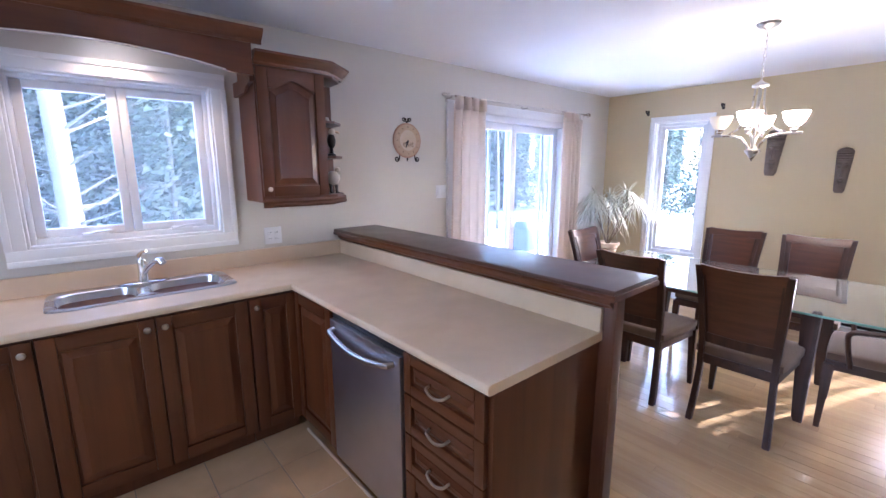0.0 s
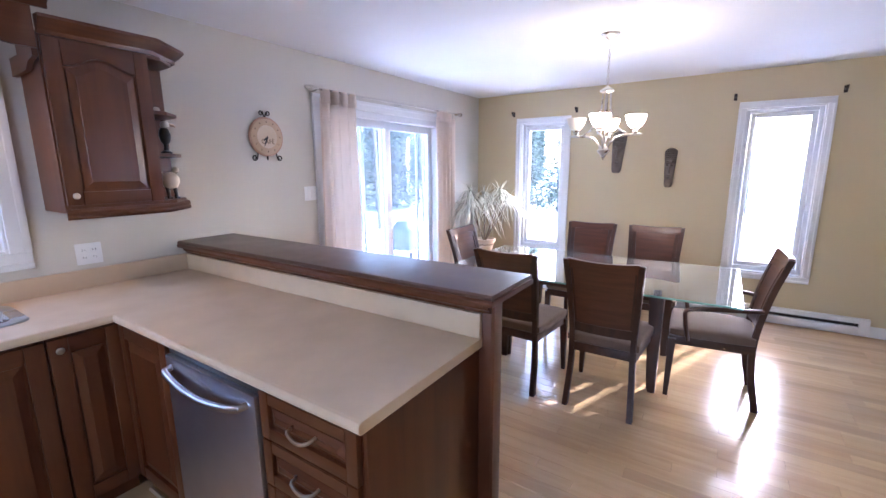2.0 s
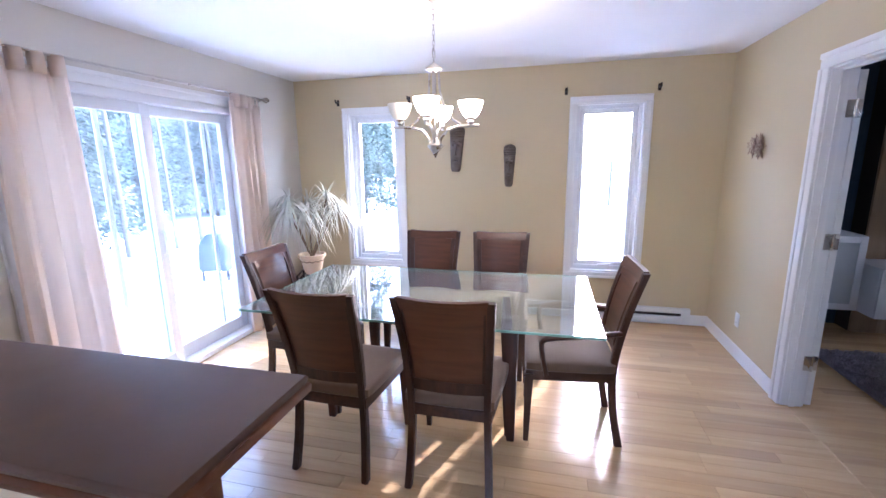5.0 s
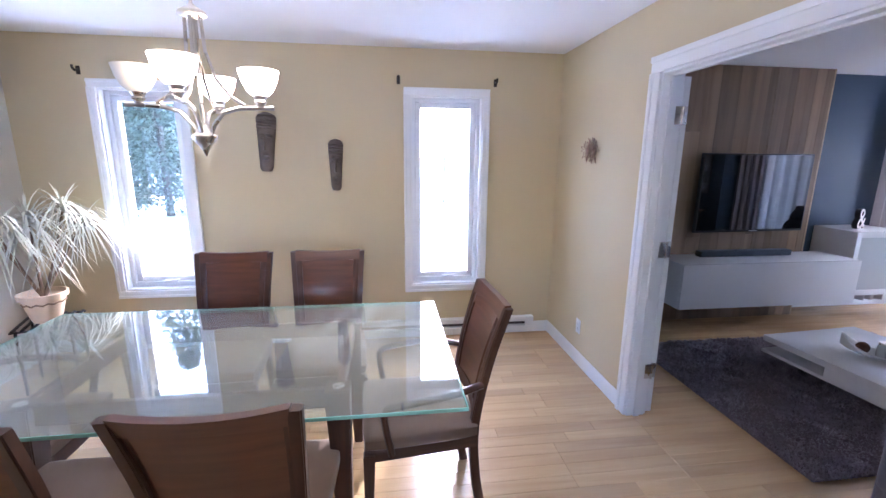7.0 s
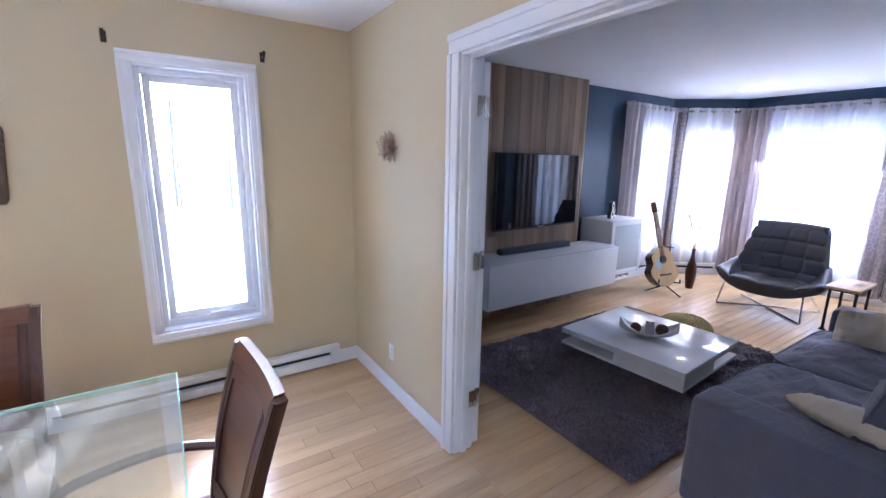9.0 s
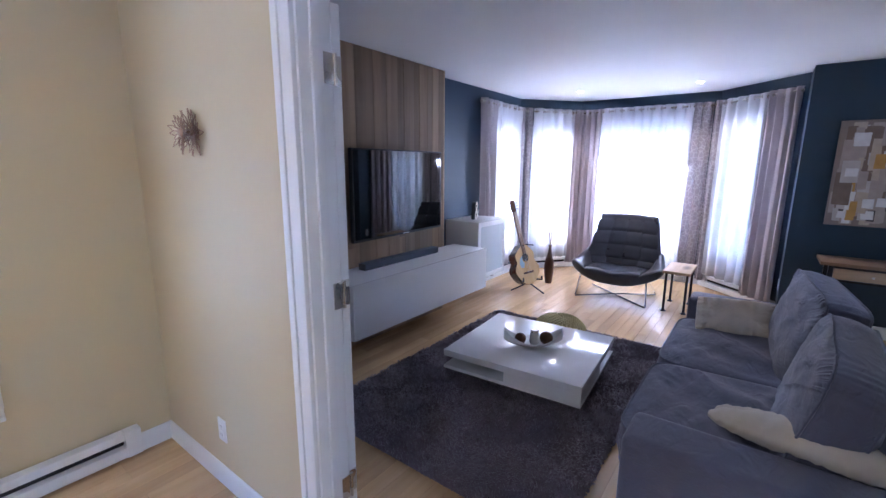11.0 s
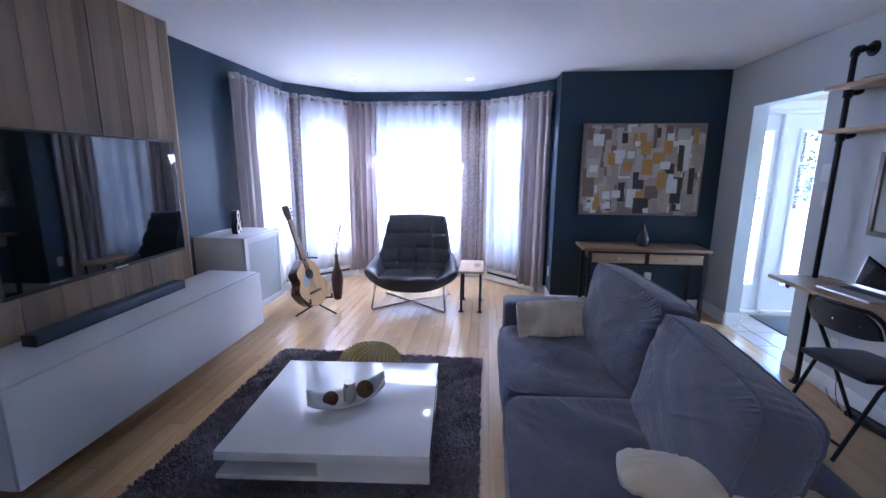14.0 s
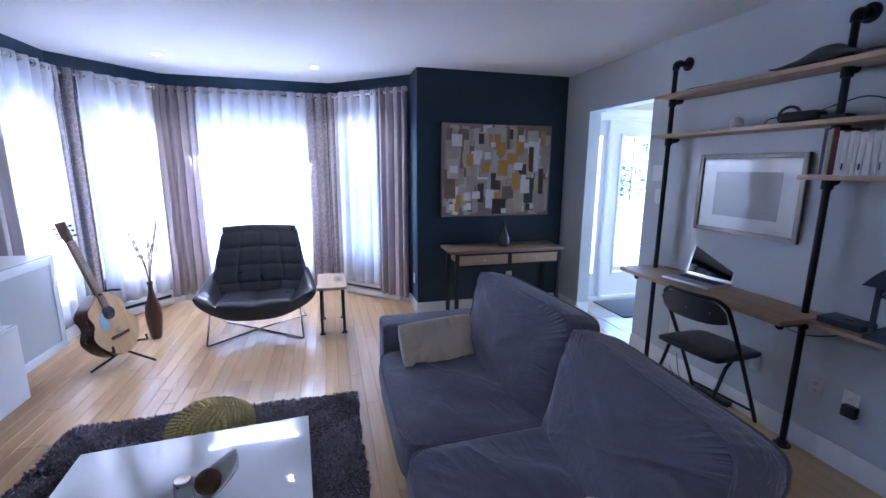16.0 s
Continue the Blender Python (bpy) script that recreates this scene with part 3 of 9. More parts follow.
# ---- walls of the living room ----
EW = (-5.62, -4.98, 0.42, 2.08)
HALL = (-5.03, -4.18, -0.01, 2.045)
wall("wall_living_north", "y", LIV_N - 0.004, LIV_N + 0.002, WEST2 + 0.002, EAST2, [(2.452, 4.038, -0.01, 2.053)], M_NAVY, "navy painted wall round the doorway")
wall("wall_living_east", "x", EAST2, EAST2 + T, -5.80, LIV_N + 0.3, [EW], M_NAVY, "navy blue painted wall behind the television panel")
wall("wall_living_west", "x", WEST2 - 0.13, WEST2, NAVY_Y, LIV_N - 0.004, [HALL], M_STEEL_BLUE, "pale grey-blue wall with opening to the entry")
BAY = [(EAST2, -5.76), (5.13, -6.50), (3.43, -6.54), (2.64, -5.80)]
wall("wall_navy", "y", NAVY_Y - T, NAVY_Y, WEST2, 2.64, [], M_NAVY, "navy blue painted accent wall")
wall("wall_bay_return", "x", 2.64 - T, 2.6405, -5.80, NAVY_Y - T, [], M_NAVY, "narrow navy return beside the bay window")


def slanted(name, a, b, hole, mat, label):
    """A wall whose inner face runs from a to b, its hole given along that line."""
    a, b = Vector((*a, 0)), Vector((*b, 0))
    d = b - a
    bm = bmesh.new()
    wall_panel(bm, "y", 0, 0.2, 0, d.length, -0.01, CEIL, [hole] if hole else [])
    ob = part(name, bm, mat, smooth=False)
    ob.matrix_basis = Matrix.Translation(a) @ pose(0, 0, 0, 0, 0, math.degrees(math.atan2(d.y, d.x)))
    return structure(ob, label, "wall")


BAYWIN = []
for i, (a, b) in enumerate(zip(BAY, BAY[1:])):
    hole = (0.16, (Vector(b) - Vector(a)).length - 0.16, 0.42, 2.08)
    BAYWIN.append((a, b, hole))
    slanted(f"wall_bay_{i + 1}", a, b, hole, M_NAVY, "navy painted bay wall round a window")

# ---- entry hall ----
FRONT = -5.42
ENTRY = (-0.45, 0.79, -0.01, 2.06)
wall("wall_entry_south", "y", FRONT - T, FRONT, -2.2, WEST2 - 0.13, [ENTRY], M_CREAM, "cream entry wall round the front door")
EWIN = (-4.95, -3.65, 0.85, 2.15)
wall("wall_entry_west", "x", -2.2, -2.1, FRONT, -3.0, [EWIN], M_CREAM, "cream entry wall")
wall("wall_entry_north", "y", -3.1, -3.0, -2.1, WEST2 - 0.13, [], M_CREAM, "cream entry wall")

# ---- ceilings and floor slab ----
bm = bmesh.new()
box(bm, (-2.4, SOUTH - 0.14, CEIL), (EAST + T, NORTH + T, CEIL + 0.12))
structure(part("ceiling", bm, M_CEIL, smooth=False), "white painted ceiling of kitchen and dining room", "ceiling")
bm = bmesh.new()
box(bm, (-2.2, -6.9, CEIL), (EAST2 + T, SOUTH - 0.1405, CEIL + 0.12))
structure(part("ceiling_living", bm, M_CEIL, smooth=False), "white painted living room ceiling", "ceiling")
bm = bmesh.new()
box(bm, (-2.4, -6.9, -0.2), (EAST2 + T, NORTH + T, -0.012))
structure(part("floor_slab", bm, M_GAP, smooth=False), "dark subfloor under boards and tiles", "floor")


# ---- trim ----
def casing(name, axis, face, out, u0, u1, z0, z1, w=0.075, d=0.018, sill=False, legs=True):
    """Moulded casing round an opening, on the face of a wall; out is +1 or -1, the way into the room."""
    top = thing(name, "white painted moulded casing round the opening", "trim")
    def bar(nm, ua, ub, za, zb, inner):
        bm = bmesh.new()
        def bx(u, v, za_, zb_, dd):
            lo, hi = face + out * 0.0, face + out * dd
            if axis == "x":
                box(bm, (lo, u, za_), (hi, v, zb_), 0.004)
            else:
                box(bm, (u, lo, za_), (v, hi, zb_), 0.004)
        bx(ua, ub, za, zb, d)
        if ub - ua > zb - za:
            k = (zb - za) * 0.35
            bx(ua - 0.0, ub + 0.0, zb - k, zb + 0.002, d + 0.008) if inner < 0 else bx(ua, ub, za - 0.002, za + k, d + 0.008)
        else:
            k = (ub - ua) * 0.35
            bx(ua - 0.002, ua + k, za, zb, d + 0.008) if inner > 0 else bx(ub - k, ub + 0.002, za, zb, d + 0.008)
        part(nm, bm, M_TRIM, top)
    bar("side_casing", u0 - w, u0, z0, z1, 1)
    bar("side_casing", u1, u1 + w, z0, z1, -1)
    bar("head_casing", u0 - w, u1 + w, z1, z1 + w, -1)
    if sill:
        bar("sill_casing", u0 - w, u1 + w, z0 - w, z0, 1)
    return structure(top)


casing("window_trim_kitchen", "y", NORTH, -1, *KW[:2], *KW[2:], w=0.08, sill=True)
casing("door_trim_patio", "y", NORTH, -1, *SL[:2], *SL[2:], w=0.08)
casing("window_trim_1", "x", EAST, -1, *W2, w=0.056, sill=True)
casing("window_trim_2", "x", EAST, -1, *W3, w=0.056, sill=True)
casing("door_trim_doorway", "y", SOUTH, 1, DOORWAY[0], DOORWAY[1], 0, DOORWAY[3], w=0.083, d=0.02)
casing("door_trim_living", "y", LIV_N - 0.004, -1, DOORWAY[0], DOORWAY[1], 0, DOORWAY[3], w=0.07, d=0.016)

# jamb lining of the doorway
jamb = thing("doorway_lining", "white painted door jamb lining with stop", "door frame")
for nm, a, b in (("jamb", (4.030, LIV_N - 0.006, 0), (4.043, SOUTH + 0.002, 2.055)), ("jamb", (2.447, LIV_N - 0.006, 0), (2.46, SOUTH + 0.002, 2.055)), ("head", (2.46, LIV_N - 0.006, 2.043), (4.030, SOUTH + 0.002, 2.058)),
                 ("stop", (4.018, SOUTH - 0.075, 0), (4.0302, SOUTH - 0.04, 2.043)), ("stop", (2.4598, SOUTH - 0.075, 0), (2.472, SOUTH - 0.04, 2.043)), ("stop", (2.472, SOUTH - 0.075, 2.031), (4.018, SOUTH - 0.04, 2.0432))):
    bm = bmesh.new()
    box(bm, a, b, 0.003)
    part(nm, bm, M_TRIM, jamb)
structure(jamb)


def baseboard(name, pts, h=0.10, d=0.014, label="white painted baseboard"):
    """A moulded skirting along a line of floor points; the room lies to the left of the line."""
    bm = bmesh.new()
    for a, b in zip(pts, pts[1:]):
        a, b = Vector((*a, 0)), Vector((*b, 0))
        t = (b - a).normalized()
        n = Vector((-t.y, t.x, 0))
        prof = [(0.0, 0.0), (d, 0.0), (d, h * 0.72), (d * 0.6, h * 0.85), (d * 0.55, h * 0.93), (0.003, h), (0.0, h)]
        ra = [bm.verts.new(a + n * u + Vector((0, 0, z))) for u, z in prof]
        rb = [bm.verts.new(b + n * u + Vector((0, 0, z))) for u, z in prof]
        k = len(prof)
        fs = [bm.faces.new((ra[i], ra[(i + 1) % k], rb[(i + 1) % k], rb[i])) for i in range(k)] + [bm.faces.new(ra), bm.faces.new(rb[::-1])]
        bmesh.ops.recalc_face_normals(bm, faces=fs)
    return structure(part(name, bm, M_TRIM), label, "baseboard")


baseboard("baseboard_dining", [(5.40, SOUTH), (4.105, SOUTH)][::-1])
baseboard("baseboard_dining_east", [(EAST, SOUTH), (EAST, NORTH)])
baseboard("baseboard_north", [(2.62, NORTH), (1.86, NORTH)])
baseboard("baseboard_north_corner", [(EAST - 0.014, NORTH), (4.57, NORTH)])
baseboard("baseboard_living_east", [(EAST2, -5.76), (EAST2, -3.70)], 0.11)
baseboard("baseboard_navy", [(WEST2, NAVY_Y), (2.64, NAVY_Y), (2.64, -5.80)], 0.11)
baseboard("baseboard_living_west", [(WEST2, LIV_N - 0.1), (WEST2, -4.18), (WEST2 - 0.13, -4.18)], 0.12)
baseboard("baseboard_living_west_corner", [(WEST2 - 0.13, -5.03), (WEST2, -5.03), (WEST2, NAVY_Y)], 0.12)
for i, (a, b) in enumerate(zip(BAY, BAY[1:])):
    baseboard(f"baseboard_bay_{i + 1}", [b, a], 0.11)


# ---- windows ----
def window(name, label, m, w, z0, z1, sashes=1, muntins=None, crank=True, depth=0.11, glass=None, frame=0.045):
    """A window set in an opening: m puts its left lower inner corner at the wall's inner face, x along the wall, y outwards."""
    top = thing(name, label, "window", at=m)
    h = z1 - z0
    f = frame
    bm = bmesh.new()
    for a, b in (((0, 0.0, 0), (0.012, depth, h)), ((w - 0.012, 0.0, 0), (w, depth, h)), ((0.012, 0.0, h - 0.012), (w - 0.012, depth, h)), ((0.012, 0.0, 0), (w - 0.012, depth, 0.014))):
        box(bm, a, b, 0.002)
    part("reveal", bm, M_TRIM, top)
    bm = bmesh.new()
    y0, y1 = depth - 0.05, depth + 0.04
    for a, b in (((0.012, y0, 0.014), (f, y1, h - 0.012)), ((w - f, y0, 0.014), (w - 0.012, y1, h - 0.012)), ((f, y0, h - f), (w - f, y1, h - 0.012)), ((f, y0, 0.014), (w - f, y1, f + 0.01))):
        box(bm, a, b, 0.004)
    part("window_frame", bm, M_PVC, top)
    inner = w - 2 * f
    step = inner / sashes
    for s in range(sashes):
        x0, x1 = f + s * step + 0.002, f + (s + 1) * step - 0.002
        q = 0.042
        bm = bmesh.new()
        ya, yb = depth - 0.03, depth + 0.02
        za, zb = f + 0.012, h - f - 0.002
        for a, b in (((x0, ya, za), (x0 + q, yb, zb)), ((x1 - q, ya, za), (x1, yb, zb)), ((x0 + q, ya, zb - q), (x1 - q, yb, zb)), ((x0 + q, ya, za), (x1 - q, yb, za + q))):
            box(bm, a, b, 0.006)
        sash = part("sash", bm, M_PVC, top)
        bm = bmesh.new()
        box(bm, (x0 + q - 0.004, depth - 0.004, za + q - 0.004), (x1 - q + 0.004, depth + 0.004, zb - q + 0.004))
        g = part("pane", bm, glass or M_GLASS, sash, smooth=False)
        g.visible_shadow = False
        if muntins:
            nx, nz = muntins
            bm = bmesh.new()
            gx0, gx1, gz0, gz1 = x0 + q, x1 - q, za + q, zb - q
            for i in range(1, nx):
                x = gx0 + (gx1 - gx0) * i / nx
                box(bm, (x - 0.007, depth - 0.008, gz0), (x + 0.007, depth + 0.008, gz1))
            for j in range(1, nz):
                z = gz0 + (gz1 - gz0) * j / nz
                box(bm, (gx0, depth - 0.0085, z - 0.007), (gx1, depth + 0.0085, z + 0.007))
            part("glazing_bars", bm, M_PVC, sash)
        if crank:
            bm = bmesh.new()
            cx = (x0 + x1) / 2 + 0.03
            box(bm, (cx - 0.055, ya - 0.03, za - 0.012), (cx + 0.055, ya + 0.001, za + 0.012), 0.006)
            tube(bm, [(cx - 0.03, ya - 0.03, za + 0.005), (cx + 0.01, ya - 0.042, za + 0.016), (cx + 0.075, ya - 0.038, za + 0.02)], 0.006, 8)
            part("crank_handle", bm, M_PVC, sash)
    return structure(top)


window("window_1", "white vinyl twin casement window over the sink", pose(KW[0], NORTH, KW[2]), KW[1] - KW[0], KW[2], KW[3], 2, depth=0.10, frame=0.034, glass=M_HAZE)
window("window_2", "tall white casement window looking onto snow", pose(EAST, W2[1], W2[2], 0, 0, -90), W2[1] - W2[0], W2[2], W2[3])
window("window_3", "tall white casement window full of bright light", pose(EAST, W3[1], W3[2], 0, 0, -90), W3[1] - W3[0], W3[2], W3[3])
window("window_4", "white side window behind sheer curtain", pose(EAST2, EW[1], EW[2], 0, 0, -90), EW[1] - EW[0], EW[2], EW[3], 1, (2, 5), False)
for i, (a, b, hole) in enumerate(BAYWIN):
    d = Vector(b) - Vector(a)
    m = Matrix.Translation((*a, 0)) @ pose(0, 0, 0, 0, 0, math.degrees(math.atan2(d.y, d.x))) @ pose(hole[0], 0, hole[2])
    window(f"window_{5 + i}", "white bay window with glazing bars behind sheer curtain", m, hole[1] - hole[0], hole[2], hole[3], 2 if i == 1 else 1, (3, 5) if i == 1 else (2, 5), False)
# assumed window out of view, put in with its lamp to brighten the kitchen
window("window_9", "wide white kitchen window assumed out of view behind the work area", pose(-2.2, KWEST[0], KWEST[2], 0, 0, 90), KWEST[1] - KWEST[0], KWEST[2], KWEST[3], 2, depth=0.14)
# made-up window, never in view, that brightens the entry with its lamp
window("window_10", "unseen white window added at the side of the entry", pose(-2.1, EWIN[0], EWIN[2], 0, 0, 90), EWIN[1] - EWIN[0], EWIN[2], EWIN[3], 2, depth=0.09, crank=False)

# ---- outdoors ----
bm = bmesh.new()
def snow_at(x, y):
    r = math.hypot(x - 2, y)
    return -0.55 + 0.12 * noise.noise(Vector((x * 0.15, y * 0.15, 0))) * min(1, r / 8) + 0.02 * noise.noise(Vector((x, y, 4)))
R = [0.0, 3, 6, 8, 9, 10, 11, 12, 13, 14, 16, 18, 21, 25, 30, 38, 50, 80, 150, 400, 1500]
rings = [[bm.verts.new((2 + r * math.cos(a * math.pi / 36), r * math.sin(a * math.pi / 36), snow_at(2 + r * math.cos(a * math.pi / 36), r * math.sin(a * math.pi / 36)))) for a in range(72)] for r in R[1:]]
mid = bm.verts.new((2, 0, -0.6))
for j in range(72):
    bm.faces.new((mid, rings[0][j], rings[0][(j + 1) % 72]))
    for a, b in zip(rings, rings[1:]):
        bm.faces.new((a[j], b[j], b[(j + 1) % 72], a[(j + 1) % 72]))
structure(part("ground", bm, M_SNOW), "snow-covered ground reaching to the woods", "ground")


def conifer(h, seed, dense=4200):
    """A cedar: tapered trunk, limbs, and a crown of many small sprays, ragged at the edge."""
    rng = random.Random(seed)
    top = thing("cedar_tree", "tall green cedar tree with ragged drooping sprays", "tree", "trees round the house")
    bm = bmesh.new()
    tube(bm, [(0, 0, -0.5), (0.03, 0.02, h * 0.4), (0, 0.04, h * 0.8), (0, 0, h)], [0.14, 0.10, 0.05, 0.01], 8)
    for k in range(26):
        z = h * (0.1 + 0.85 * k / 26)
        a = rng.uniform(0, 6.28)
        L = (1.75 * (1 - z / h) + 0.2) * rng.uniform(0.6, 1.0)
        tube(bm, [(0, 0, z), (L * 0.6 * math.cos(a), L * 0.6 * math.sin(a), z + 0.05), (L * math.cos(a), L * math.sin(a), z - 0.15)], [0.025, 0.014, 0.004], 5)
    part("trunk", bm, M_BARKD, top)
    verts, faces = [], []
    for k in range(dense):
        z = h * (0.06 + 0.94 * rng.random() ** 1.3)
        a = rng.uniform(0, 6.28)
        rr = (1.9 * (1 - z / h) ** 0.8 + 0.08) * (0.25 + 0.8 * rng.random() ** 0.6)
        c = Vector((rr * math.cos(a), rr * math.sin(a), z))
        for q in range(4):
            s = rng.uniform(0.07, 0.20)
            d = Vector((math.cos(a + rng.uniform(-0.9, 0.9)), math.sin(a + rng.uniform(-0.9, 0.9)), rng.uniform(-0.9, 0.2))).normalized()
            w = d.cross(Vector((rng.uniform(-1, 1), rng.uniform(-1, 1), 1))).normalized() * s * 0.28
            o = c + Vector((rng.uniform(-0.15, 0.15), rng.uniform(-0.15, 0.15), rng.uniform(-0.15, 0.15)))
            i = len(verts)
            verts += [o, o + d * s * 0.5 + w, o + d * s, o + d * s * 0.5 - w]
            faces.append((i, i + 1, i + 2, i + 3))
    me = bpy.data.meshes.new("crown")
    me.from_pydata([tuple(v) for v in verts], [], faces)
    me.materials.append(M_NEEDLE)
    ob = new("crown", me)
    ob.parent = top
    tagged(ob, kind="stuff")
    return top


def bare_tree(h, r, mat, seed, name="birch_tree", label="leafless birch tree with pale trunk"):
    rng = random.Random(seed)
    top = thing(name, label, "tree", "trees round the house")
    bm = bmesh.new()
    lean = (rng.uniform(-0.3, 0.3), rng.uniform(-0.3, 0.3))
    tube(bm, [(lean[0] * t * t, lean[1] * t * t, -0.6 + (h + 0.6) * t) for t in (0, 0.25, 0.5, 0.75, 1)], [r, r * 0.85, r * 0.65, r * 0.4, 0.01], 12)
    part("trunk", bm, mat, top)
    bm = bmesh.new()
    for k in range(34):
        t = rng.uniform(0.15, 0.97)
        z = -0.6 + (h + 0.6) * t
        a = rng.uniform(0, 6.28)
        L = rng.uniform(0.4, 1.3) * (1.15 - t * 0.7)
        p0 = Vector((lean[0] * t * t, lean[1] * t * t, z))
        p1 = p0 + Vector((math.cos(a), math.sin(a), rng.uniform(0.0, 0.7))) * L * 0.55
        p2 = p1 + Vector((math.cos(a + 0.4), math.sin(a + 0.4), rng.uniform(0.0, 0.7))) * L * 0.5
        tube(bm, [p0, p1, p2], [r * 0.16 * (1.2 - t), r * 0.09, 0.003], 5)
        for q in range(2):
            e = p1.lerp(p2, rng.random())
            tube(bm, [e, e + Vector((rng.uniform(-1, 1), rng.uniform(-1, 1), rng.uniform(0, 0.8))) * L * 0.35], [0.006, 0.002], 4)
    tagged(part("branches", bm, M_TWIG, top), kind="stuff")
    return top


rng = random.Random(11)
cedars = [conifer(8.5, 1), conifer(7.0, 2), conifer(9.5, 3)]
spots = [(-2.6, 9.2), (1.1, 11.0), (2.6, 9.0), (4.6, 10.5), (-0.6, 12.0), (6.4, 11.5), (8.6, 12.0)]
for k, (x, y) in enumerate(spots):
    z = snow_at(x, y)
    if k < 3:
        cedars[k].matrix_basis = pose(x, y, z, 0, 0, 40 * k)
    else:
        copy_thing(cedars[k % 3], pose(x, y, z, 0, 0, 67 * k))
for k in range(26):
    a = radians(8 + 150 * k / 26 + rng.uniform(-3, 3))
    d = rng.uniform(17, 26)
    x, y = 2 + d * math.cos(a), d * math.sin(a)
    copy_thing(cedars[k % 3], pose(x, y, snow_at(x, y) - 0.1, 0, 0, rng.uniform(0, 360)) )
birches = [bare_tree(9, 0.15, M_BARK, 21), bare_tree(8, 0.07, M_TWIG, 22, "bare_tree", "slender leafless grey tree in the snow"), bare_tree(7, 0.05, M_TWIG, 23, "bare_tree", "slender leafless grey tree in the snow")]
birches[0].matrix_basis = pose(0.02, 7.6, snow_at(0.02, 7.6), 0, 0, 20)
birches[1].matrix_basis = pose(5.6, 9.2, snow_at(5.6, 9.2))
birches[2].matrix_basis = pose(1.3, 8.6, snow_at(1.3, 8.6))
for k in range(60):
    a = radians(-5 + 165 * k / 60 + rng.uniform(-2, 2))
    d = rng.uniform(11, 22) if a > radians(40) else rng.uniform(17, 27)
    x, y = 2 + d * math.cos(a), d * math.sin(a)
    copy_thing(birches[1 + k % 2], pose(x, y, snow_at(x, y), 0, 0, rng.uniform(0, 360)))
# unseen slender trunks, added to stripe the low sun before it reaches the dining window
for d, u in ((3.7, -0.24), (4.3, -0.12), (3.9, 0.0), (4.6, 0.11), (4.1, 0.23)):
    x, y = 5.41 + 0.934 * d + 0.358 * u, 0.07 - 0.358 * d + 0.934 * u
    copy_thing(birches[1], pose(x, y, snow_at(x, y), 0, 0, 90 * u))
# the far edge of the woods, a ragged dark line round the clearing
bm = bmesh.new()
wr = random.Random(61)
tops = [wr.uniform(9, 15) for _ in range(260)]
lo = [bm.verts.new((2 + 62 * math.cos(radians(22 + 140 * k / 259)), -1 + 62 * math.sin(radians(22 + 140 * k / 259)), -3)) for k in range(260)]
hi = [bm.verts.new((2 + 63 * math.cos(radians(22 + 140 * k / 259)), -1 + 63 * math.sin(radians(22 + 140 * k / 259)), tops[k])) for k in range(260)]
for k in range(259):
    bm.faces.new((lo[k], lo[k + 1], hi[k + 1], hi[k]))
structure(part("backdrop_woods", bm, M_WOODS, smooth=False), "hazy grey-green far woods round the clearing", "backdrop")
# trees across the road south of the house
for k in range(14):
    a = radians(-150 + 120 * k / 14 + rng.uniform(-4, 4))
    d = rng.uniform(26, 36)
    x, y = 3 + d * math.cos(a), -4 + d * math.sin(a)
    copy_thing(cedars[k % 3], pose(x, y, snow_at(x, y), 0, 0, rng.uniform(0, 360)))

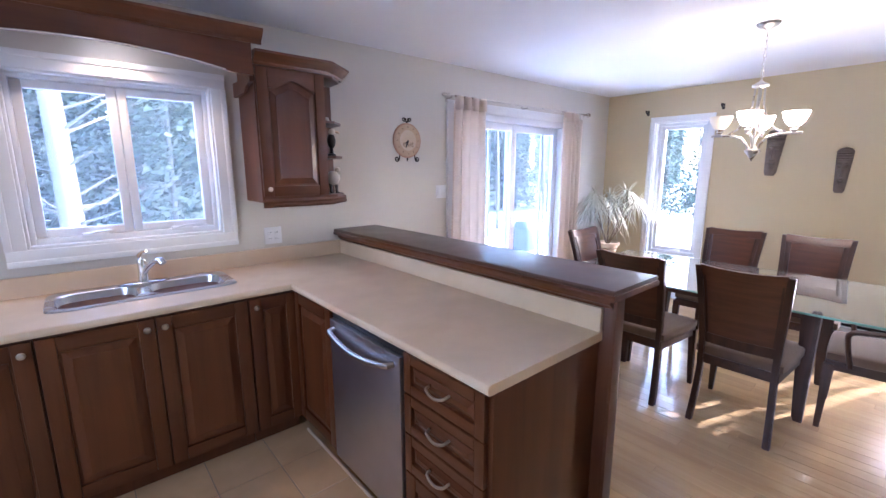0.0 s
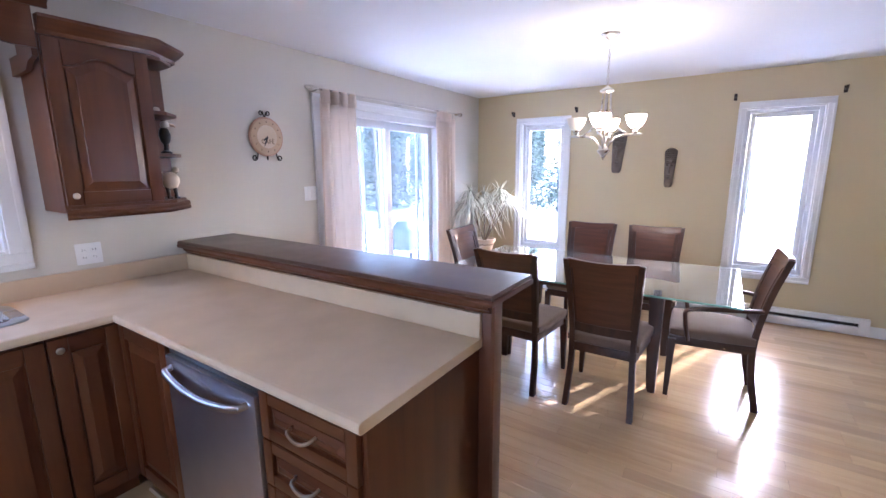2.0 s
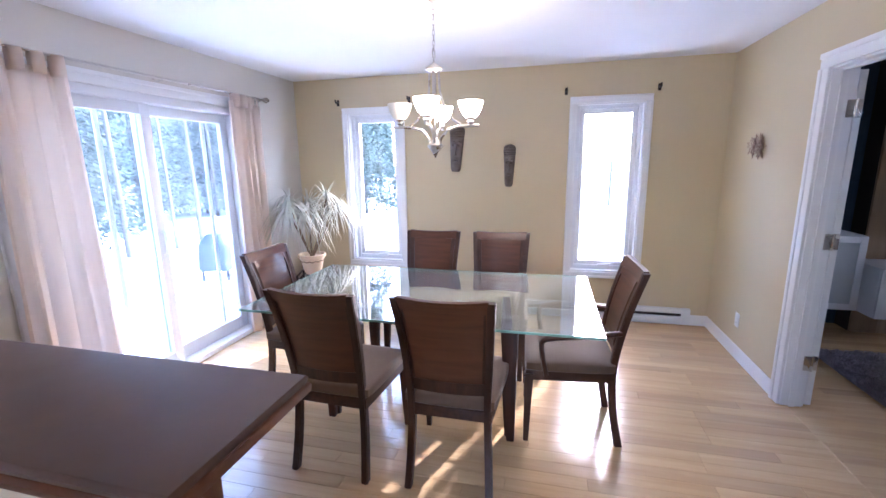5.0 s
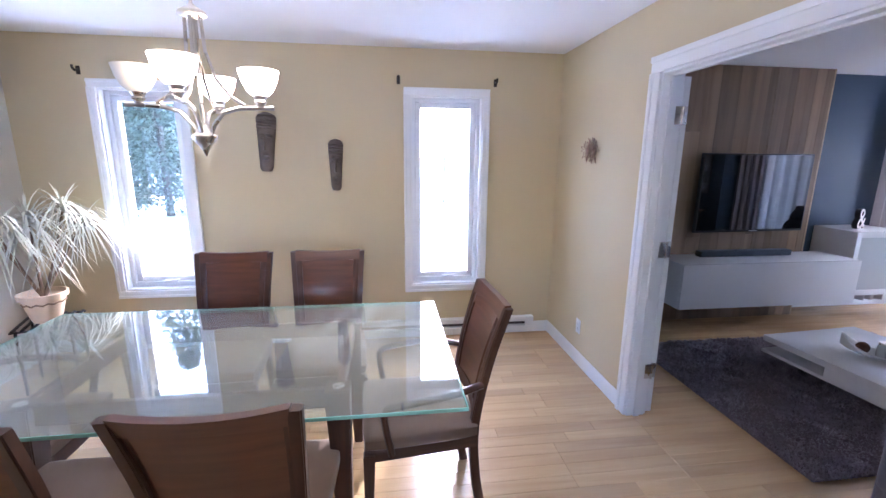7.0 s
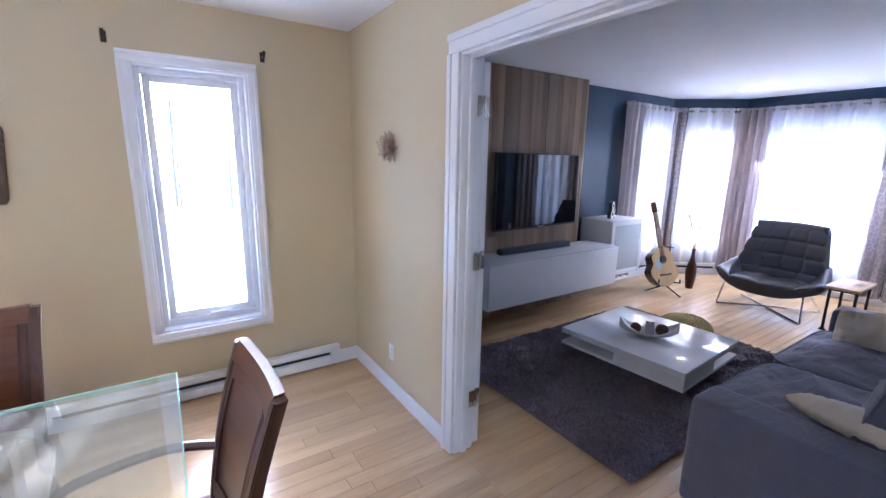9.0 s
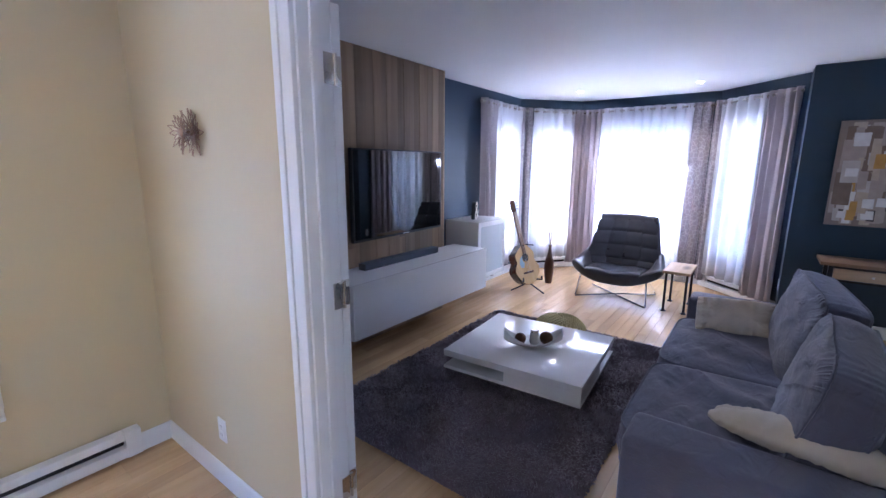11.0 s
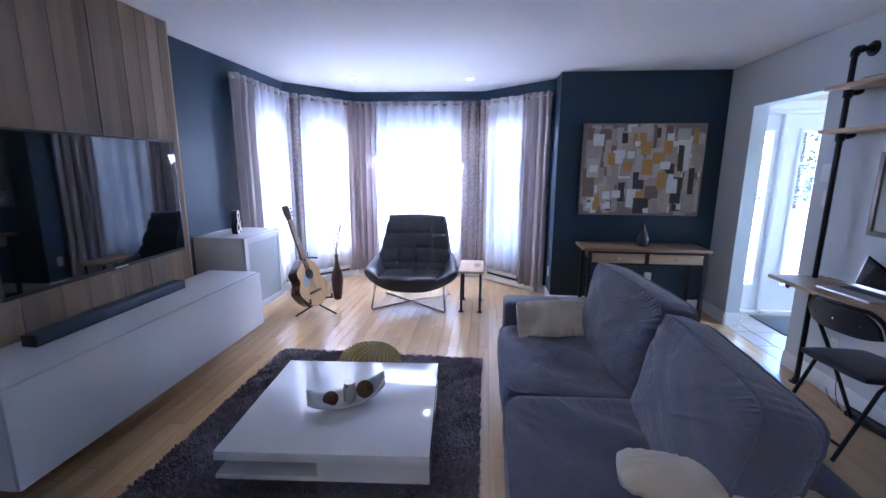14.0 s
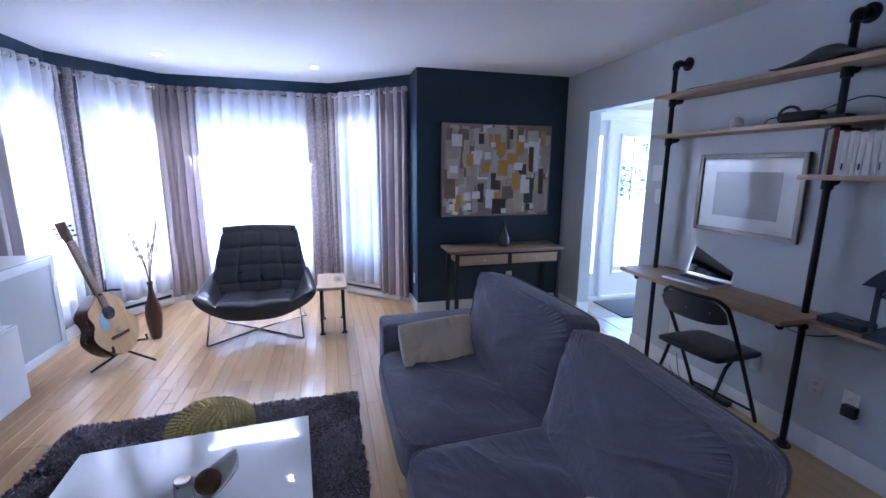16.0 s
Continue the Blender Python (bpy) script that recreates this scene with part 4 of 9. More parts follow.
# ---- kitchen ----
def raised_panel(name, w, h, mat, parent, m, arch=0.0, t=0.02):
    """A framed front with a raised centre: x across, z up, its face towards -y, back at y = 0."""
    st = min(0.062, w * 0.26, h * 0.26)
    n = 12
    def edge(x, off):
        u = (x - st) / (w - 2 * st) * 2 - 1
        b = arch * (math.cos(u * math.pi) * 0.5 + 0.5 if abs(u) < 0.92 else 0) - off
        return h - st - arch + b
    xs = [st + (w - 2 * st) * i / n for i in range(n + 1)]
    # the sunk field behind the frame
    bm = bmesh.new()
    prism(bm, [(st - 0.004, st - 0.004), (w - st + 0.004, st - 0.004)] + [(x, edge(x, -0.004)) for x in reversed(xs)], "y", -t * 0.30, -0.001)
    front = part(name, bm, mat, parent, smooth=False)
    front.matrix_basis = m
    for x0, x1 in ((0, st), (w - st, w)):
        bm = bmesh.new()
        box(bm, (x0, -t, 0), (x1, 0, h), 0.003)
        part("stile", bm, M_CAB, front)
    bm = bmesh.new()
    box(bm, (st + 0.0004, -t + 0.0006, 0.0006), (w - st - 0.0004, 0, st), 0.003)
    part("rail", bm, M_CABX, front)
    bm = bmesh.new()
    prism(bm, [(x, edge(x, 0)) for x in xs] + [(w - st, h - 0.0006), (st, h - 0.0006)], "y", -t + 0.0006, 0)
    bmesh.ops.bevel(bm, geom=[e for e in bm.edges if all(v.co.y < -t * 0.9 for v in e.verts)], offset=0.003, segments=2, affect="EDGES")
    part("rail", bm, M_CABX, front)
    # the centre: a groove, then a bevelled field
    g = 0.011
    a0, a1 = st + g, w - st - g
    inner = min(0.030, h * 0.12)
    lo = [(a0, st + g), (a1, st + g)] + [(min(max(x, a0), a1), edge(min(max(x, a0), a1), g)) for x in reversed(xs)]
    cx, cz = w / 2, h / 2
    hi = [(cx + (x - cx) * (1 - 2 * inner / (a1 - a0)), cz + (z - cz) * (1 - 2 * inner / max(h - 2 * st - 2 * g, 0.05))) for x, z in lo]
    bm = bmesh.new()
    k = len(lo)
    rows = [[bm.verts.new((x, y, z)) for x, z in line] for line, y in ((lo, -t * 0.3), (lo, -t * 0.5), (hi, -t * 0.92), ([(cx + (x - cx) * 0.985, cz + (z - cz) * 0.985) for x, z in hi], -t * 0.98))]
    fs = [bm.faces.new((p[i], p[(i + 1) % k], q[(i + 1) % k], q[i])) for p, q in zip(rows, rows[1:]) for i in range(k)] + [bm.faces.new(rows[-1])]
    bmesh.ops.recalc_face_normals(bm, faces=fs)
    if fs[-1].normal.y > 0:
        bmesh.ops.reverse_faces(bm, faces=fs)
    part("raised_field", bm, mat, front, smooth=False)
    return front


def knob(parent, x, z, y=-0.02, mat=None):
    bm = bmesh.new()
    lathe(bm, [(0.006, 0.0), (0.006, -0.012), (0.013, -0.016), (0.015, -0.022), (0.011, -0.028), (0.003, -0.03)], (x, y, z), 14, axis="y")
    return part("knob", bm, mat or M_NICKEL, parent, "brushed nickel knob")


def pull(parent, x, z, y=-0.022):
    bm = bmesh.new()
    tube(bm, [(x - 0.05, y + 0.004, z), (x - 0.048, y - 0.018, z - 0.004)] + arc((x - 0.045, y - 0.022, z - 0.006), (x + 0.045, y - 0.022, z - 0.006), (0, -0.006, -0.012), 8) + [(x + 0.048, y - 0.018, z - 0.004), (x + 0.05, y + 0.004, z)], 0.0055, 8)
    return part("handle", bm, M_NICKEL, parent, "bowed nickel pull")


def base_unit(name, m, w, doors=1, knobs=("r",), drawers=0, label="", body_d=0.58, h=0.885):
    """A base cabinet: m puts its front left floor corner; x to the right along the front, y back."""
    top = thing(name, label, "cabinet", "kitchen base cabinets", m)
    bm = bmesh.new()
    box(bm, (0, 0.0, 0.10), (w, body_d, h))
    box(bm, (0, 0.075, 0.0), (w, body_d, 0.10))
    part("body", bm, M_CAB, top, smooth=False)
    g = 0.003
    if drawers:
        hs = [0.165, 0.165, 0.165, 0.245][:drawers]
        z = h - 0.012
        for q in hs:
            dh = q
            d = raised_panel("drawer", w - 2 * g, dh - g, M_CABX, top, pose(g, -0.001, z - dh))
            pull(d, (w - 2 * g) / 2, dh * 0.55)
            z -= dh + g
    else:
        dw = w / doors
        for i in range(doors):
            d = raised_panel("door", dw - 2 * g, h - 0.10 - 0.024, M_CAB, top, pose(i * dw + g, -0.001, 0.112))
            if knobs[i]:
                knob(d, 0.032 if knobs[i] == "l" else dw - 2 * g - 0.032, h - 0.10 - 0.024 - 0.045)
    return top


FY = 2.635
base_unit("base_cabinet", pose(-1.35, FY, 0), 0.603, 1, ("l",), label="dark stained maple base cabinet with raised panel door")
base_unit("base_cabinet", pose(-0.744, FY, 0), 0.60, 1, ("r",), label="dark stained maple base cabinet with raised panel door")
base_unit("sink_cabinet", pose(-0.141, FY, 0), 0.818, 2, ("r", "l"), label="dark stained maple sink cabinet with two raised panel doors")
base_unit("base_cabinet", pose(0.680, FY, 0), 0.262, 1, ("l",), label="narrow dark maple base cabinet beside the corner")
FX = 0.945
base_unit("corner_cabinet", pose(FX, FY - 0.004, 0, 0, 0, -90), 0.455, 1, ("",), label="dark maple corner cabinet with plain panel door")
base_unit("drawer_cabinet", pose(FX, 1.572, 0, 0, 0, -90), 0.43, drawers=4, label="dark stained maple cabinet with four drawers")

# dishwasher
dw = thing("dishwasher", "stainless steel dishwasher with bowed bar handle", "dishwasher", at=pose(FX, 2.172, 0, 0, 0, -90))
bm = bmesh.new()
box(bm, (0.004, 0.03, 0.1), (0.592, 0.57, 0.875))
box(bm, (0.006, -0.012, 0.845), (0.590, 0.031, 0.880), 0.003)
part("body", bm, M_BLACK, dw)
bm = bmesh.new()
box(bm, (0.006, -0.03, 0.105), (0.590, 0.03, 0.843), 0.008)
part("door_panel", bm, M_STEELV, dw, "brushed steel door")
bm = bmesh.new()
tube(bm, [(0.05, -0.028, 0.80), (0.055, -0.055, 0.798)] + arc((0.07, -0.062, 0.796), (0.526, -0.062, 0.796), (0, -0.012, -0.026), 14) + [(0.541, -0.055, 0.798), (0.546, -0.028, 0.80)], 0.0125, 10)
part("handle", bm, M_STEEL, dw, "curved steel bar handle")
bm = bmesh.new()
box(bm, (0.004, 0.06, 0.0), (0.592, 0.09, 0.1))
part("kick_plate", bm, M_BLACK, dw)

# end panel, bar wall and toe strip
pen = thing("breakfast_bar_wall", "dark maple panelled half wall carrying the breakfast bar", "half wall")
bm = bmesh.new()
box(bm, (0.945, 1.125, 0.0), (1.556, 1.141, 0.885), 0.002)
part("end_panel", bm, M_CAB, pen)
bm = bmesh.new()
box(bm, (1.557, 1.062, 0.0), (1.603, 3.245, 1.0655), 0.003)
part("panel", bm, M_CAB, pen)
bm = bmesh.new()
box(bm, (1.548, 1.058, 0.0), (1.612, 1.072, 1.0655), 0.003)
part("end_post", bm, M_CAB, pen)
bm = bmesh.new()
prism(bm, [(1.557, 1.020), (1.545, 1.024), (1.540, 1.034), (1.528, 1.042), (1.524, 1.0655), (1.557, 1.0655)], "y", 1.075, 3.245)
part("apron_moulding", bm, M_CABY, pen)
bm = bmesh.new()
tube(bm, [(0.955, 1.2, 0.006), (0.955, 2.62, 0.006)], 0.009, 8)
structure(part("toe_strip", bm, M_LAM), "tan quarter-round strip along the cabinet base", "trim")

bar = thing("bar_top", "dark brown laminate breakfast bar top with ogee edge", "bar top")
bm = bmesh.new()
prism(bm, [(1.500, 1.0892), (1.497, 1.101), (1.505, 1.108), (1.865, 1.108), (1.873, 1.101), (1.870, 1.0892)], "y", 1.048, 3.247, bevel=0.0015)
part("top", bm, M_BAR, bar)
bm = bmesh.new()
prism(bm, [(1.495, 1.066), (1.492, 1.081), (1.500, 1.089), (1.870, 1.089), (1.878, 1.081), (1.875, 1.066)], "y", 1.043, 3.247, bevel=0.0015)
part("edge_moulding", bm, M_CABY, bar, "stained maple edge moulding")

# countertop with sink cut-out
counter = thing("countertop", "beige stone-look laminate countertop, L-shaped", "countertop")
SX0, SX1, SY0, SY1 = -0.09, 0.675, 2.835, 3.165
bm = bmesh.new()
def nose(a, b, z0=0.886, z1=0.922):
    box(bm, (a[0], a[1], z0), (b[0], b[1], z1))
nose((-1.9, 2.612), (SX0, 3.249)); nose((SX0, 2.612), (SX1, SY0)); nose((SX0, SY1), (SX1, 3.249)); nose((SX1, 2.612), (1.556, 3.249))
nose((0.918, 1.112), (1.556, 2.612))
bmesh.ops.remove_doubles(bm, verts=bm.verts, dist=1e-5)
part("slab", bm, M_LAM, counter, smooth=False)
bm = bmesh.new()
prism(bm, [(2.613, 0.886), (2.603, 0.888), (2.598, 0.897), (2.598, 0.911), (2.603, 0.920), (2.613, 0.922)], "x", -1.9, 0.918)
part("front_nosing", bm, M_LAM, counter)
bm = bmesh.new()
prism(bm, [(0.919, 0.886), (0.909, 0.888), (0.904, 0.897), (0.904, 0.911), (0.909, 0.920), (0.919, 0.922)], "y", 1.112, 2.600)
part("side_nosing", bm, M_LAM, counter)
bm = bmesh.new()
box(bm, (-1.9, 3.226, 0.9222), (1.535, 3.249, 1.024), 0.005)
part("backsplash", bm, M_LAM, counter)
bm = bmesh.new()
box(bm, (1.535, 1.113, 0.9222), (1.5565, 3.249, 1.020), 0.005)
part("side_splash", bm, M_LAM, counter)

# sink
sink = thing("sink", "double bowl stainless steel drop-in sink", "sink")
def bowl_ring(cx, cy, a, b, z, p=4.0, n=40):
    out = []
    for k in range(n):
        t = 2 * math.pi * k / n
        c, s = math.cos(t), math.sin(t)
        out.append((cx + a * math.copysign(abs(c) ** (2 / p), c), cy + b * math.copysign(abs(s) ** (2 / p), s), z))
    return out
for cx, a in ((0.085, 0.170), (0.478, 0.180)):
    bm = bmesh.new()
    rows = [bowl_ring(cx, 2.995, a, 0.150, 0.927), bowl_ring(cx, 2.995, a - 0.008, 0.143, 0.922), bowl_ring(cx, 2.995, a - 0.012, 0.138, 0.90), bowl_ring(cx, 2.995, a - 0.025, 0.125, 0.78), bowl_ring(cx, 2.995, a - 0.06, 0.09, 0.755), bowl_ring(cx, 2.995, 0.04, 0.04, 0.752)]
    vs = [[bm.verts.new(p) for p in r] for r in rows]
    for r0, r1 in zip(vs, vs[1:]):
        for k in range(40):
            bm.faces.new((r0[k], r0[(k + 1) % 40], r1[(k + 1) % 40], r1[k]))
    bm.faces.new(vs[-1])
    bmesh.ops.recalc_face_normals(bm, faces=bm.faces)
    bmesh.ops.reverse_faces(bm, faces=bm.faces)
    part("bowl", bm, M_STEEL, sink)
bm = bmesh.new()
outer = [bm.verts.new(p) for p in bowl_ring(0.2925, 3.0, 0.405, 0.20, 0.9235, 9, 80)]
outer2 = [bm.verts.new(p) for p in bowl_ring(0.2925, 3.0, 0.400, 0.195, 0.9285, 9, 80)]
for k in range(80):
    bm.faces.new((outer[k], outer[(k + 1) % 80], outer2[(k + 1) % 80], outer2[k]))
holes = [[bm.verts.new(p) for p in bowl_ring(cx, 2.995, a, 0.150, 0.9275)] for cx, a in ((0.085, 0.170), (0.478, 0.180))]
edges = []
for loop in [outer2] + holes:
    for k in range(len(loop)):
        e = bm.edges.get((loop[k], loop[(k + 1) % len(loop)])) or bm.edges.new((loop[k], loop[(k + 1) % len(loop)]))
        edges.append(e)
bmesh.ops.triangle_fill(bm, use_beauty=True, use_dissolve=False, edges=edges)
bmesh.ops.recalc_face_normals(bm, faces=bm.faces)
part("rim", bm, M_STEEL, sink)
for cx in (0.085, 0.478):
    bm = bmesh.new()
    lathe(bm, [(0.042, 0.0), (0.042, 0.006), (0.03, 0.006), (0.028, 0.002), (0.004, 0.003)], (cx, 2.995, 0.753), 20)
    part("drain", bm, M_CHROME, sink)

# faucet
tap = thing("faucet", "chrome single-lever kitchen faucet behind the sink", "faucet")
bm = bmesh.new()
lathe(bm, [(0.125, 0.0), (0.125, 0.006), (0.11, 0.010), (0.03, 0.012)], (0.295, 3.155, 0.928), 32, squash=0.26)
part("base_plate", bm, M_CHROME, tap)
bm = bmesh.new()
lathe(bm, [(0.026, 0.0), (0.024, 0.03), (0.022, 0.08), (0.024, 0.11), (0.02, 0.125), (0.008, 0.13)], (0.295, 3.155, 0.938), 20)
part("body", bm, M_CHROME, tap)
bm = bmesh.new()
tube(bm, smooth_line([(0.30, 3.145, 0.985), (0.325, 3.105, 1.03), (0.355, 3.06, 1.06), (0.372, 3.035, 1.062)], 5), [0.015] * 10 + [0.018] * 5 + [0.019], 12)
tube(bm, [(0.369, 3.04, 1.064), (0.378, 3.027, 1.046)], [0.021, 0.018], 14)
part("spout", bm, M_CHROME, tap)
bm = bmesh.new()
tube(bm, smooth_line([(0.292, 3.155, 1.065), (0.285, 3.145, 1.085), (0.30, 3.10, 1.112), (0.315, 3.07, 1.118)], 4), [0.016, 0.016, 0.015, 0.014, 0.012, 0.011, 0.010, 0.009, 0.009, 0.008, 0.008, 0.008, 0.007], 10, flat=0.6)
part("lever", bm, M_CHROME, tap)

# valance over the window
val = thing("window_valance", "dark maple arched valance with crown moulding over the sink window", "valance")
bm = bmesh.new()
n = 20
xs = [-0.50 + 1.39 * k / n for k in range(n + 1)]
def arch_z(x):
    u = (x - 0.20) / 0.60
    return 2.060 + (0.062 * (1 - u * u) if abs(u) < 1 else 0.0)
prism(bm, [(x, arch_z(x)) for x in xs] + [(0.89, 2.25), (-0.50, 2.25)], "y", 2.900, 2.920)
part("board", bm, M_CABX, val)
bm = bmesh.new()
CROWN = [(0.0, 0.0), (0.010, 0.0), (0.014, 0.018), (0.030, 0.030), (0.048, 0.052), (0.056, 0.060), (0.056, 0.074), (0.0, 0.074)]
prism(bm, [(2.905 - u, 2.225 + z) for u, z in CROWN], "x", -0.50, 0.945)
part("crown_moulding", bm, M_CABX, val)
bm = bmesh.new()
box(bm, (-0.50, 2.92, 2.25), (0.905, 3.249, 2.268))
part("top_board", bm, M_CABX, val)
bm = bmesh.new()
prism(bm, [(3.249, 1.98), (3.249, 2.06), (2.925, 2.06), (2.925, 2.03), (3.0, 2.015), (3.04, 1.985)], "x", 0.876, 0.896)
part("bracket", bm, M_CAB, val)

# thin pale tube that paints the sheen on the valance's arched edge
bm = bmesh.new()
tube(bm, [(x, 2.897, arch_z(x) + 0.001) for x in xs if -0.40 <= x <= 0.81], 0.0035, 6)
part("edge_sheen", bm, M_PLASTER, val, "pale line drawn for the sheen on the arched edge")
puck = thing("puck_light", "small lit puck light under the valance", "lamp")
bm = bmesh.new()
lathe(bm, [(0.040, 2.232), (0.042, 2.240), (0.042, 2.2498)], (0.30, 3.06, 0), 24)
part("housing", bm, M_NICKEL, puck)
bm = bmesh.new()
lathe(bm, [(0.030, 2.2305), (0.034, 2.2315)], (0.30, 3.06, 0), 24)
part("lens", bm, M_SPOT, puck, "glowing lens")

# upper cabinet with corner shelves
up = thing("wall_cabinet", "dark maple wall cabinet with arched door and open end shelves", "cabinet")
bm = bmesh.new()
box(bm, (0.905, 2.952, 1.35), (1.330, 3.249, 2.14))
part("body", bm, M_CAB, up, smooth=False)
d = raised_panel("door", 0.412, 0.735, M_CAB, up, pose(0.912, 2.951, 1.385), arch=0.05)
knob(d, 0.03, 0.045, mat=M_PLASTER)
poly = [(1.331, 2.952), (1.40, 2.965), (1.505, 3.08), (1.515, 3.249), (1.331, 3.249)]
for z in (1.375, 1.625, 1.845, 2.12):
    bm = bmesh.new()
    prism(bm, poly, "z", z - 0.009, z + 0.009, bevel=0.002)
    part("shelf", bm, M_CABX, up)
bm = bmesh.new()
box(bm, (1.331, 3.236, 1.38), (1.515, 3.249, 2.12))
part("back_panel", bm, M_CAB, up)
line = [(0.905, 2.945), (1.345, 2.945), (1.52, 3.09), (1.53, 3.249)]
def run_profile(bm, line, prof, z0):
    rings = []
    for k, p in enumerate(line):
        p = Vector(p)
        dirs = []
        if k > 0:
            dirs.append((p - Vector(line[k - 1])).normalized())
        if k < len(line) - 1:
            dirs.append((Vector(line[k + 1]) - p).normalized())
        nn = sum((Vector((d.y, -d.x)) for d in dirs), Vector((0, 0))).normalized()
        sc = 1 / max(0.5, nn.dot(Vector((dirs[0].y, -dirs[0].x))))
        rings.append([bm.verts.new((p.x + nn.x * u * sc, p.y + nn.y * u * sc, z0 + z)) for u, z in prof])
    k = len(prof)
    fs = []
    for a, b in zip(rings, rings[1:]):
        fs += [bm.faces.new((a[i], a[(i + 1) % k], b[(i + 1) % k], b[i])) for i in range(k)]
    fs += [bm.faces.new(rings[0]), bm.faces.new(rings[-1][::-1])]
    bmesh.ops.recalc_face_normals(bm, faces=fs)
bm = bmesh.new()
run_profile(bm, line, CROWN, 2.128)
part("crown_moulding", bm, M_CABX, up)
bm = bmesh.new()
run_profile(bm, line, [(0.0, 0.0), (0.006, 0.0), (0.012, 0.012), (0.006, 0.024), (0.010, 0.036), (0.004, 0.05), (0.0, 0.05)], 1.318)
part("light_rail", bm, M_CABX, up)


def figurine(name, label, at, kind):
    bm = bmesh.new()
    if kind == 0:
        lathe(bm, [(0.026, 0), (0.028, 0.012), (0.012, 0.02), (0.010, 0.05), (0.024, 0.07), (0.030, 0.105), (0.022, 0.135), (0.010, 0.15)], (0, 0, 0), 14, mat=0)
        lathe(bm, [(0.004, 0.138), (0.021, 0.145), (0.023, 0.16), (0.016, 0.176), (0.003, 0.18)], (0.004, -0.006, 0), 12, mat=1)
        tube(bm, [(0.02, -0.01, 0.16), (0.042, -0.02, 0.157), (0.05, -0.024, 0.146)], [0.011, 0.007, 0.002], 8, mat=2)
    else:
        lathe(bm, [(0.008, 0.055), (0.030, 0.062), (0.046, 0.09), (0.044, 0.12), (0.025, 0.145), (0.008, 0.15)], (0, 0, 0), 16, mat=1)
        for s in (-0.02, 0.02):
            tube(bm, [(s, 0, 0.07), (s, -0.006, 0.03), (s + 0.002, -0.004, 0.004), (s + 0.016, -0.01, 0.003)], [0.014, 0.010, 0.012, 0.008], 8, mat=0)
        lathe(bm, [(0.004, 0.14), (0.018, 0.148), (0.018, 0.168), (0.004, 0.178)], (0.028, -0.012, 0), 12, mat=1)
        tube(bm, [(-0.03, 0.004, 0.12), (-0.055, 0.01, 0.155), (-0.05, 0.012, 0.175)], [0.016, 0.012, 0.003], 8, mat=1)
    ob = part(name, bm, [M_BLACK, M_PLASTER, M_TERRA])
    ob.matrix_basis = at
    return tagged(ob, label, "figurine")


figurine("toucan_figurine", "small black and cream bird figurine on shelf", pose(1.42, 3.06, 1.634), 0)
figurine("hen_figurine", "small cream and brown bird figurine on shelf", pose(1.42, 3.06, 1.384), 1)
bm = bmesh.new()
lathe(bm, [(0.012, 0), (0.02, 0.012), (0.016, 0.03), (0.003, 0.034)], (0, 0, 0), 12)
ob = tagged(part("trinket", bm, M_PLASTER), "tiny pale trinket on the top shelf", "ornament")
ob.matrix_basis = pose(1.40, 3.08, 1.854)


def plate(name, at, gang=1, rocker=True, label="white wall switch plate", mat=None):
    """A wall plate: x across, z up, facing -y."""
    top = thing(name, label, "switch" if rocker else "outlet", at=at)
    w = 0.07 + 0.046 * (gang - 1)
    bm = bmesh.new()
    box(bm, (-w / 2, -0.006, -0.057), (w / 2, 0, 0.057), 0.003)
    part("cover", bm, mat or M_WHITEPL, top)
    for g in range(gang):
        x = (g - (gang - 1) / 2) * 0.046
        bm = bmesh.new()
        if rocker:
            box(bm, (x - 0.0165, -0.010, -0.033), (x + 0.0165, -0.005, 0.033), 0.003)
            part("rocker", bm, M_WHITEPL, top)
        else:
            for s in (-0.02, 0.02):
                box(bm, (x - 0.016, -0.008, s - 0.014), (x + 0.016, -0.005, s + 0.014), 0.003)
            part("socket", bm, M_WHITEPL, top)
            bm = bmesh.new()
            for s in (-0.02, 0.02):
                for q in (-0.006, 0.006):
                    box(bm, (x + q - 0.001, -0.0085, s - 0.004), (x + q + 0.001, -0.0079, s + 0.006))
            part("slots", bm, M_BLACK, top)
    return top


plate("outlet", pose(1.05, NORTH, 1.105), 2, False, "white double outlet plate above the counter")
plate("light_switch", pose(2.556, NORTH, 1.346), 2, True, "white double rocker switch plate")

# clock
clk = thing("wall_clock", "round cream cafe wall clock in a black iron scroll frame", "clock", at=pose(2.182, NORTH, 1.775))
bm = bmesh.new()
lathe(bm, [(0.128, 0), (0.128, -0.022), (0.122, -0.026), (0.03, -0.027)], (0, 0, 0), 40, axis="y")
part("face", bm, M_CLOCK, clk)
bm = bmesh.new()
lathe(bm, [(0.082, -0.0265), (0.082, -0.0285), (0.01, -0.029)], (0, 0, 0), 36, axis="y")
part("centre", bm, M_CLOCK_IN, clk)
bm = bmesh.new()
tube(bm, [(0.132 * math.cos(a * math.pi / 20), -0.012, 0.132 * math.sin(a * math.pi / 20)) for a in range(40)], 0.008, 8, closed=True)
part("rim", bm, M_CLOCK_RIM, clk, "dusty terracotta rim")
bm = bmesh.new()
def curl(cx, cz, r, s, a0=0.0, turns=1.3):
    return [(cx + s * (r * (1 - 0.6 * k / 16)) * math.cos(a0 + turns * 2 * math.pi * k / 16), -0.012, cz + (r * (1 - 0.6 * k / 16)) * math.sin(a0 + turns * 2 * math.pi * k / 16)) for k in range(17)]
